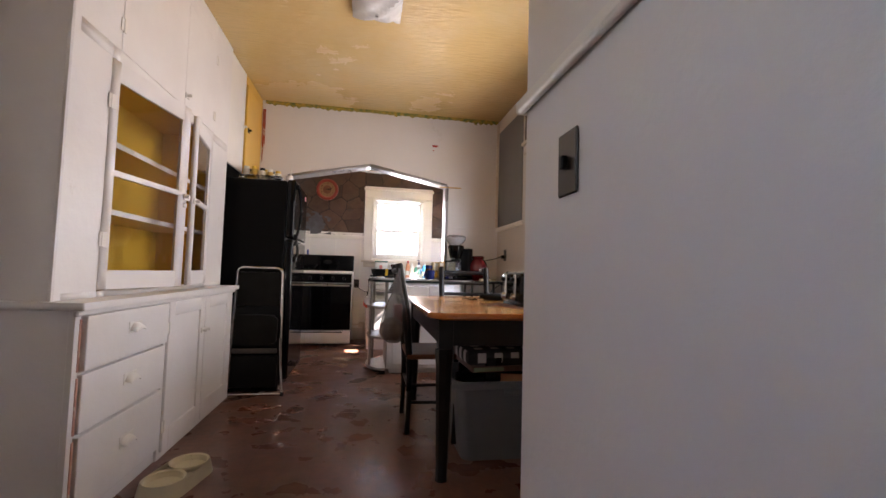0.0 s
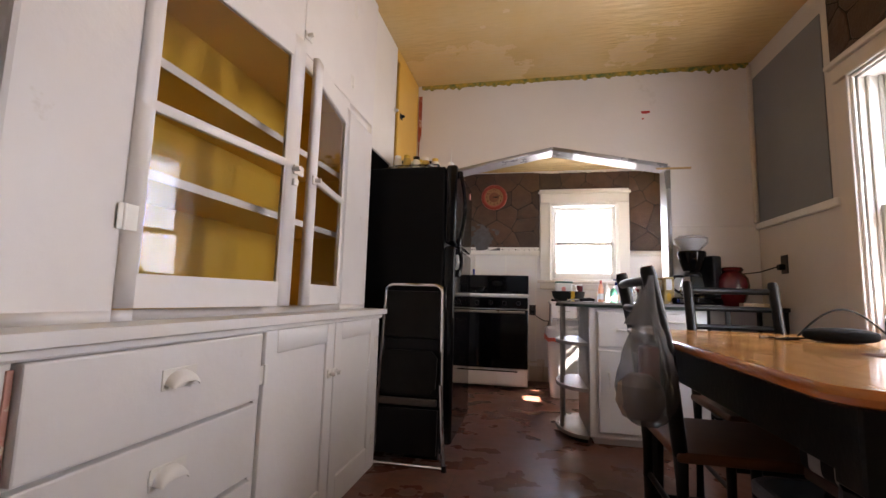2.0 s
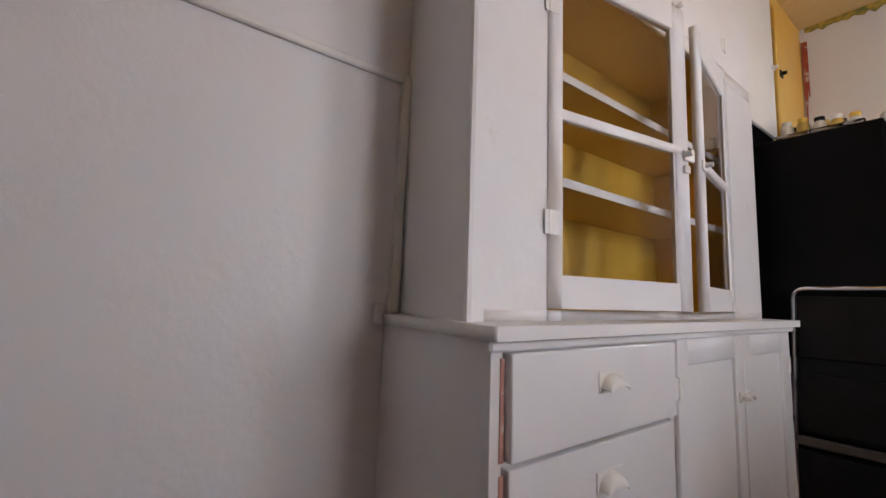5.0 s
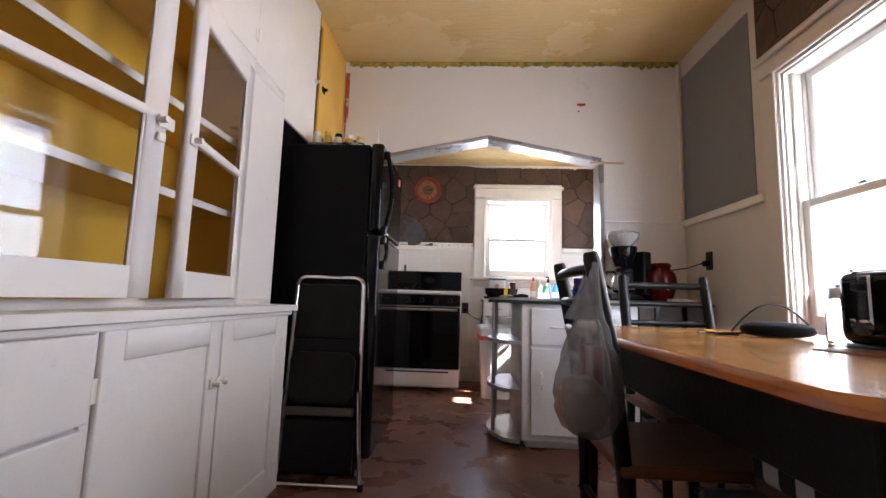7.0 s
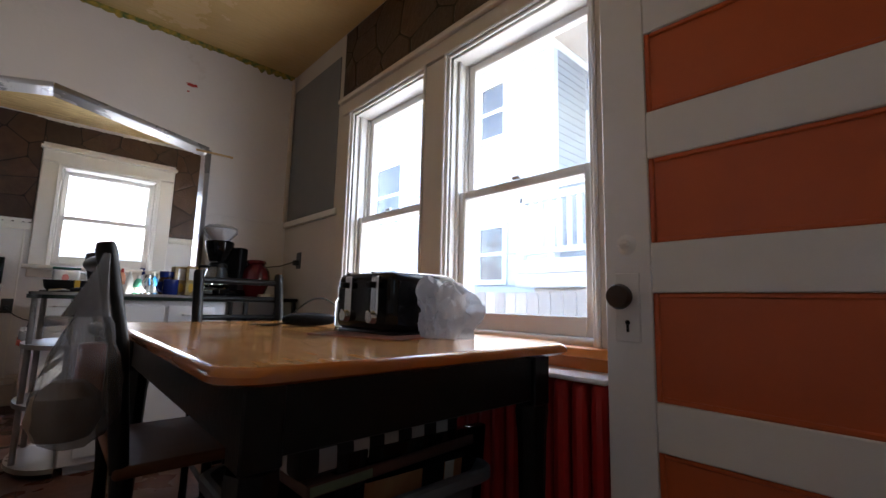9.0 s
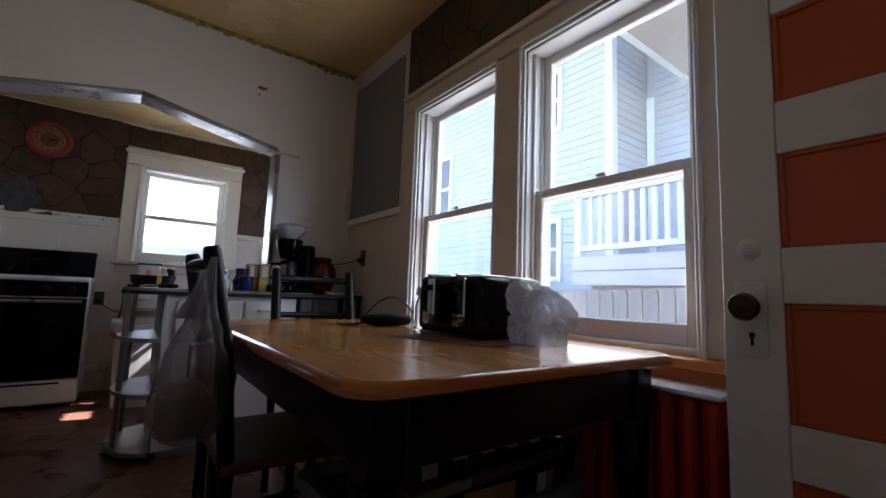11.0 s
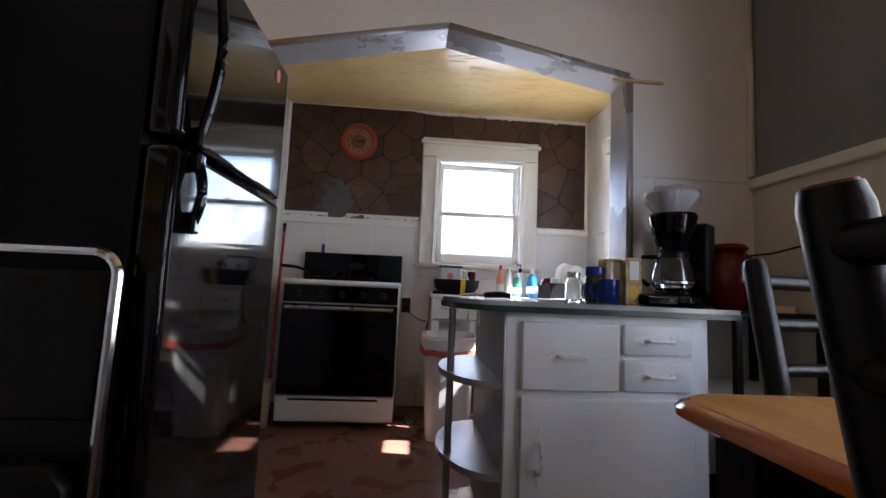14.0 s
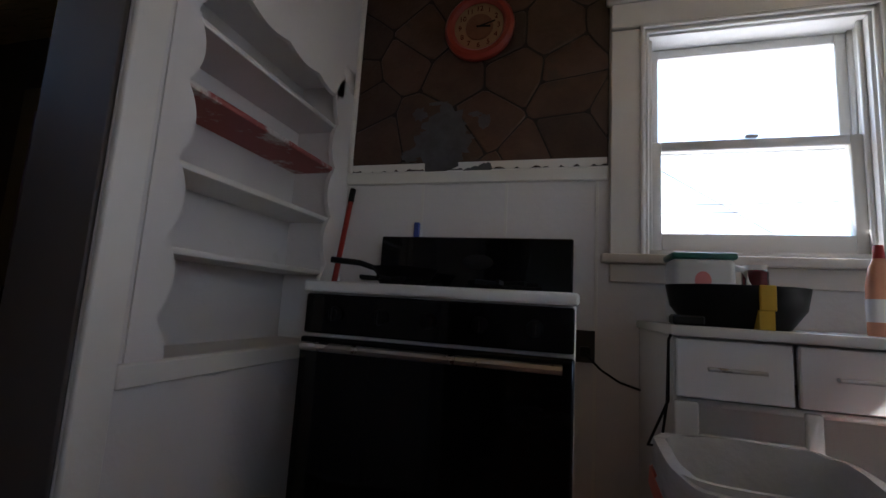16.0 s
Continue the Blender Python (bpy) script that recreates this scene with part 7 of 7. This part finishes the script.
def blue_jar():
    e = thing("blue_jar", 2.365, 4.68, ZI, "cobalt jar of instant coffee with blue lid", "jar")
    part("jar", Geo().lathe([(0.0, 0.0), (0.036, 0.0), (0.042, 0.01), (0.044, 0.05), (0.04, 0.09), (0.034, 0.105), (0.0, 0.105)], seg=24), material("brown_coffee_glass", (0.05, 0.02, 0.01), 0.1), e)
    part("lid", Geo().lathe([(0.037, 0.104), (0.038, 0.108), (0.038, 0.138), (0.034, 0.141), (0.0, 0.141)], seg=24), BLUEGLAZE, e)
    part("label", Geo().lathe([(0.0445, 0.02), (0.0448, 0.05), (0.0425, 0.075)], seg=24), BLUEGLAZE, e, "blue label band")
    e = thing("blue_mug", 2.375, 4.59, ZI, "glossy cobalt blue mug", "mug")
    part("cup", Geo().lathe([(0.0, 0.0), (0.036, 0.0), (0.04, 0.006), (0.041, 0.088), (0.039, 0.09), (0.037, 0.088), (0.036, 0.008), (0.0, 0.006)], seg=24), BLUEGLAZE, e)
    part("handle", Geo().tube([(-0.038, 0, 0.072), (-0.062, 0, 0.07), (-0.07, 0, 0.045), (-0.06, 0, 0.02), (-0.038, 0, 0.016)], 0.006, 8), BLUEGLAZE, e)


blue_jar()


def tea_box(x, y, w, h, rz, label, seed):
    print_ = material("flower_print_%d" % seed, (0.62, 0.50, 0.22), 0.5, second=(0.22, 0.13, 0.05), scale=22, amount=1.0, stain=(0.72, 0.68, 0.6), stain_scale=14, stain_at=0.58)
    e = thing("food_box", x, y, ZI, label, "box", "boxes on the island", rz)
    part("carton", Geo().box(-w / 2, w / 2, -0.03, 0.03, 0, h, 0.003), print_, e)
    part("label_panel", Geo().box(-w * 0.25, w * 0.3, -0.0315, -0.03, h * 0.52, h * 0.92), CERAMIC, e, "pale printed panel")
    part("label_oval", Geo().prism([(w * 0.22 * math.cos(k * math.pi / 8), h * 0.25 + h * 0.16 * math.sin(k * math.pi / 8)) for k in range(16)], -0.032, -0.0302, "xz"), YELLOW, e, "yellow flower shape")


tea_box(2.435, 4.70, 0.075, 0.175, 10, "yellow flower-print food carton", 1)
tea_box(2.495, 4.64, 0.06, 0.178, -18, "pale food carton with yellow print", 2)
e = thing("utensil", 1.93, 4.70, ZI, "black-handled utensil lying on the island", "utensil", rz=-20)
part("handle", Geo().tube([(0.0, 0, 0.012), (0.06, 0, 0.016), (0.10, 0, 0.012)], [0.011, 0.013, 0.010], 8), BLACKPLASTIC, e, "black handle")
part("head", Geo().tube([(0.0, 0, 0.012), (-0.05, 0.01, 0.014), (-0.09, -0.01, 0.010)], [0.006, 0.005, 0.003], 8).tube([(-0.03, 0.01, 0.012), (-0.07, 0.03, 0.008), (-0.10, 0.02, 0.006)], 0.004, 6), CHROME, e, "metal head")


# ---------- nook things ----------
def wall_clock():
    e = thing("wall_clock", 1.165, YN - 0.012, 2.06, "round red-rimmed kitchen clock on the stone", "clock")
    up = pose(0, 0, 0, 90, 0, 0)
    rim = part("rim", Geo().lathe([(0.105, 0.02), (0.118, 0.034), (0.135, 0.034), (0.148, 0.02), (0.150, 0.0), (0.105, 0.0)], seg=48), material("clock_red", (0.26, 0.028, 0.016), 0.3), e, "red plastic rim")
    rim.matrix_basis = up
    f = part("face", Geo().lathe([(0.0, 0.012), (0.108, 0.012), (0.108, 0.0)], seg=40), material("clock_cream", (0.26, 0.15, 0.07), 0.5), e, "cream dial")
    f.matrix_basis = up
    c = part("picture", Geo().lathe([(0.0, 0.0155), (0.058, 0.0155), (0.06, 0.012)], seg=32), material("clock_brown", (0.13, 0.04, 0.018), 0.5, second=(0.2, 0.1, 0.04), scale=30), e, "brown printed centre")
    c.matrix_basis = up
    for h in range(1, 13):
        a = radians(90 - 30 * h)
        cu = bpy.data.curves.new("numeral", "FONT")
        cu.body, cu.size, cu.extrude, cu.align_x, cu.align_y = str(h), 0.032, 0.0006, "CENTER", "CENTER"
        o = new("numeral", cu)
        cu.materials.append(REDGLAZE)
        o.parent = e
        o.matrix_basis = Matrix.Translation((0.083 * math.cos(a), -0.014, 0.083 * math.sin(a))) @ up
    part("minute_hand", Geo().box(-0.003, 0.003, -0.019, -0.017, -0.01, 0.07, m=Matrix.Rotation(radians(75), 4, "Y")), BLACKPLASTIC, e)
    part("hour_hand", Geo().box(-0.004, 0.004, -0.019, -0.017, -0.01, 0.05, m=Matrix.Rotation(radians(95), 4, "Y")), BLACKPLASTIC, e)


wall_clock()


def trash_bin():
    e = thing("trash_bin", 1.90, 5.775, 0, "white trash bin with a bag and red drawstring", "trash bin")
    def ring(g, w, d, z, wave=0.0, drop=0.0, n=40):
        return [g.bm.verts.new(((abs(math.cos(a)) ** 0.5) * math.copysign(1, math.cos(a)) * w, (abs(math.sin(a)) ** 0.5) * math.copysign(1, math.sin(a)) * d, z + wave * math.sin(a * 9) - drop * (1 - math.sin(a) ** 2) * 0 - drop * max(0, -math.sin(a)))) for a in [2 * math.pi * k / n for k in range(n)]]
    def skin(g, rs):
        for a, c in zip(rs, rs[1:]):
            for k in range(len(a)):
                g.bm.faces.new((a[k], a[(k + 1) % len(a)], c[(k + 1) % len(c)], c[k]))
    g = Geo()
    rs = [ring(g, 0.13, 0.10, 0.0), ring(g, 0.165, 0.135, 0.60), ring(g, 0.17, 0.14, 0.62), ring(g, 0.16, 0.13, 0.62), ring(g, 0.125, 0.095, 0.02)]
    skin(g, rs)
    g.bm.faces.new(rs[0][::-1])
    part("bin", g, APPWHITE, e, "white plastic bin")
    g = Geo()
    skin(g, [ring(g, 0.178, 0.148, 0.575, 0.004, 0.03), ring(g, 0.178, 0.148, 0.60, 0.003, 0.03), ring(g, 0.176, 0.146, 0.632, 0.002, 0.03), ring(g, 0.155, 0.125, 0.635, 0.003, 0.03), ring(g, 0.15, 0.12, 0.50, 0.006)])
    part("bin_bag", g, BINBAG, e, "thin white bin bag")
    g = Geo()
    skin(g, [ring(g, 0.186, 0.156, 0.535, 0.007, 0.03), ring(g, 0.184, 0.154, 0.57, 0.005, 0.03)])
    g.thicken(0.002)
    part("drawstring", g, material("salmon_drawstring", (0.62, 0.12, 0.07), 0.4), e, "salmon red drawstring band")


trash_bin()


def bottle(x, y, z, r, h, colour, cap, label, pump=False):
    m = material("bottle_" + label.split()[0], colour, 0.2, second=tuple(min(1, c * 1.2) for c in colour), scale=20)
    e = thing("soap_bottle", x, y, z, label, "bottle", "bottles on the worktop")
    part("bottle", Geo().lathe([(0, 0), (r, 0), (r * 1.05, 0.01), (r, h * 0.55), (r * 0.75, h * 0.75), (r * 0.4, h * 0.85), (0, h * 0.85)], seg=20, squash=0.75), m, e)
    part("cap", Geo().rod((0, 0, h * 0.85), (0, 0, h), r * 0.4, r * 0.32), cap, e)
    part("label_band", Geo().lathe([(r * 1.065, h * 0.15), (r * 1.05, h * 0.40)], seg=20, squash=0.77), CERAMIC, e, "pale label band")
    if pump:
        part("pump", Geo().rod((0, 0, h), (0, 0, h + 0.02), 0.004).box(-0.03, 0.008, -0.006, 0.006, h + 0.018, h + 0.028, 0.002), cap, e)


ZW = 0.875
bottle(2.285, 6.10, ZW, 0.030, 0.225, (0.75, 0.36, 0.22), REDPAINT, "peach dish soap bottle by the window")
bottle(2.335, 6.05, ZW, 0.030, 0.20, (0.70, 0.72, 0.72), CERAMIC, "white lotion bottle by the window")
bottle(2.395, 6.04, ZW, 0.036, 0.17, (0.10, 0.38, 0.26), CERAMIC, "green soap bottle by the window")
bottle(2.435, 6.12, ZW, 0.036, 0.21, (0.7, 0.72, 0.78), BLUEGLAZE, "pale pump bottle with blue top", True)
bottle(2.50, 6.03, ZW, 0.042, 0.20, (0.05, 0.25, 0.55), CERAMIC, "blue cleaner bottle by the window", True)


def pitcher():
    e = thing("drink_pitcher", 1.95, 6.28, ZW, "white plastic pitcher with green lid and fruit print", "pitcher")
    part("jug", Geo().box(-0.10, 0.07, -0.06, 0.06, 0, 0.20, 0.02, 3), material("milky_plastic", (0.72, 0.74, 0.76), 0.3), e)
    part("lid", Geo().box(-0.103, 0.073, -0.063, 0.063, 0.195, 0.215, 0.006, 2), material("dark_green_plastic", (0.02, 0.12, 0.09), 0.35), e, "dark green lid")
    part("handle", Geo().tube([(0.07, 0, 0.18), (0.11, 0, 0.17), (0.12, 0, 0.12), (0.10, 0, 0.06), (0.07, 0, 0.05)], 0.010, 8), CERAMIC, e)
    part("fruit_print", Geo().prism([(-0.02 + 0.022 * math.cos(k * math.pi / 8), 0.13 + 0.028 * math.sin(k * math.pi / 8)) for k in range(16)], -0.0625, -0.060, "xz"), PINK, e, "pink fruit print")
    e = thing("spice_can", 2.10, 6.32, ZW, "small dark red can on the worktop", "can")
    part("can", Geo().lathe([(0, 0), (0.035, 0), (0.035, 0.17), (0.03, 0.175), (0, 0.175)], seg=20), REDGLAZE, e)
    part("lid", Geo().rod((0, 0, 0.175), (0, 0, 0.19), 0.032), CERAMIC, e)
    e = thing("black_pan", 1.965, 6.08, ZW, "black oval pan with a yellow band", "pan")
    g = Geo()
    rs = [[g.bm.verts.new((w * math.cos(2 * math.pi * k / 36), d * math.sin(2 * math.pi * k / 36), z)) for k in range(36)] for w, d, z in ((0.12, 0.06, 0.0), (0.155, 0.09, 0.05), (0.165, 0.10, 0.105), (0.158, 0.093, 0.105), (0.115, 0.055, 0.01))]
    for a, c in zip(rs, rs[1:]):
        for k in range(36):
            g.bm.faces.new((a[k], a[(k + 1) % 36], c[(k + 1) % 36], c[k]))
    g.bm.faces.new(rs[0][::-1])
    g.bm.faces.new(rs[-1])
    part("pan", g, BLACKPLASTIC, e)
    part("band", Geo().box(0.018, 0.052, -0.103, -0.094, 0.045, 0.106, 0.002).box(0.018, 0.05, -0.094, -0.06, 0.0, 0.046, m=Matrix.Identity(4)), material("yellow_tape", (0.7, 0.45, 0.03), 0.5), e, "yellow tape band")


pitcher()


def dish_rack():
    e = thing("dish_rack", 2.80, 6.12, ZW, "black plastic dish rack by the sink", "dish rack")
    g = Geo().box(-0.17, 0.17, -0.15, 0.15, 0.0, 0.012)
    g.prism([(-0.17, 0), (0.17, 0), (0.20, 0.11), (-0.20, 0.11)], -0.155, -0.148, "xz").prism([(-0.17, 0), (0.17, 0), (0.20, 0.11), (-0.20, 0.11)], 0.148, 0.155, "xz")
    g.prism([(-0.15, 0), (0.15, 0), (0.16, 0.11), (-0.16, 0.11)], -0.185, -0.175, "yz").prism([(-0.15, 0), (0.15, 0), (0.16, 0.11), (-0.16, 0.11)], 0.175, 0.185, "yz")
    part("rack", g, BLACKPLASTIC, e)
    for k, (x, r) in enumerate(((-0.02, 0.125), (0.03, 0.12), (0.08, 0.12))):
        p = solid("dinner_plate", Geo().lathe([(0.0, 0.0), (r * 0.6, 0.0), (r * 0.72, 0.008), (r, 0.018), (r * 0.98, 0.021), (r * 0.7, 0.011), (0.0, 0.004)], seg=36), CERAMIC, "white dinner plate standing in the rack", "plate", group="plates in the rack")
        p.matrix_basis = pose(2.80 + x, 6.13 + 0.02 * k, ZW + 0.014 + r, 78, 0, 25)
    m = thing("white_mug", 2.68, 6.05, ZW + 0.014, "upturned white mug in the rack", "mug")
    part("cup", Geo().lathe([(0.0, 0.135), (0.034, 0.135), (0.04, 0.128), (0.042, 0.05), (0.039, 0.05), (0.037, 0.12), (0.0, 0.128)], seg=24).lathe([(0.03, 0.0), (0.03, 0.05)], seg=12), CERAMIC, m)
    b = thing("red_bowl", 2.66, 6.16, ZW + 0.014, "dark red bowl tipped in the rack", "bowl")
    part("bowl", Geo().lathe([(0.0, 0.14), (0.05, 0.13), (0.075, 0.08), (0.07, 0.08), (0.045, 0.122), (0.0, 0.132)], seg=24).lathe([(0.04, 0.0), (0.05, 0.09)], seg=12), REDGLAZE, b)


dish_rack()


def sill_things():
    for k, (c, z) in enumerate((((0.5, 0.38, 0.1), 0.0), ((0.03, 0.035, 0.04), 0.03), ((0.05, 0.12, 0.11), 0.045))):
        ob = solid("sponge", Geo().box(-0.05, 0.05, -0.035, 0.035, 0.0, 0.03 if k < 2 else 0.015, 0.006, 2), material("sponge_%d" % k, c, 0.9, bump=0.5, bump_scale=200), "kitchen sponge stacked on the soap dish", "sponge", group="sponges over the sink")
        ob.matrix_basis = pose(2.95, 5.42, 1.149 + z, 0, 0, 20 * k + 80)


sill_things()


def broom_corner():
    e = thing("broom", 0.70, 6.05, 0, "red-handled broom leaning in the corner", "broom")
    part("handle", Geo().rod((0.04, -0.05, 0.20), (-0.06, 0.365, 1.30), 0.011), material("red_broom_handle", (0.32, 0.02, 0.015), 0.35), e)
    part("grip", Geo().rod((-0.06, 0.365, 1.30), (-0.066, 0.39, 1.365), 0.013), BLACKPLASTIC, e)
    part("brush", Geo().prism([(-0.10, 0.0), (0.10, 0.0), (0.05, 0.16), (0.025, 0.21), (-0.025, 0.21), (-0.05, 0.16)], -0.02, 0.02, "yz"), BLACKPLASTIC, e)
    b = thing("beige_bucket", 0.71, 5.90, 0, "beige plastic waste bucket beside the stove", "bucket")
    part("bucket", Geo().lathe([(0.0, 0.0), (0.066, 0.0), (0.084, 0.27), (0.09, 0.275), (0.09, 0.28), (0.08, 0.28), (0.062, 0.01), (0.0, 0.01)], seg=28), material("beige_plastic", (0.40, 0.33, 0.23), 0.5), b)


broom_corner()


def skillet():
    e = thing("frying_pan", 0.98, 6.24, 0.965, "black frying pan on the rear burner", "frying pan")
    part("pan", Geo().lathe([(0.0, 0.0), (0.09, 0.0), (0.12, 0.045), (0.117, 0.045), (0.088, 0.005), (0.0, 0.005)], seg=32), BLACKTEX, e)
    part("handle", Geo().tube([(-0.11, 0.0, 0.04), (-0.18, 0.0, 0.06), (-0.29, -0.02, 0.068)], [0.010, 0.011, 0.012], 8), BLACKPLASTIC, e)


skillet()
solid("blue_lighter", Geo().box(0.93, 0.955, 6.432, 6.446, 1.10, 1.22, 0.004), material("blue_plastic", (0.03, 0.06, 0.3), 0.3), "blue brush handle behind the stove", "brush")
solid("black_charger", Geo().box(1.79, 1.86, 5.95, 6.0, 0.876, 0.90, 0.005), BLACKPLASTIC, "black charger on the worktop edge", "charger")
for k in range(2):
    solid("charger_cable", Geo().tube([(1.80, 5.96, 0.88), (1.775, 5.93, 0.84), (1.772, 5.935 - 0.01 * k, 0.70), (1.76 - 0.02 * k, 5.95 + 0.04 * k, 0.58), (1.77, 6.0, 0.5 + 0.08 * k)], 0.0035, 6), BLACKPLASTIC, "thin black cable hanging off the worktop", "cable", group="hanging cables")
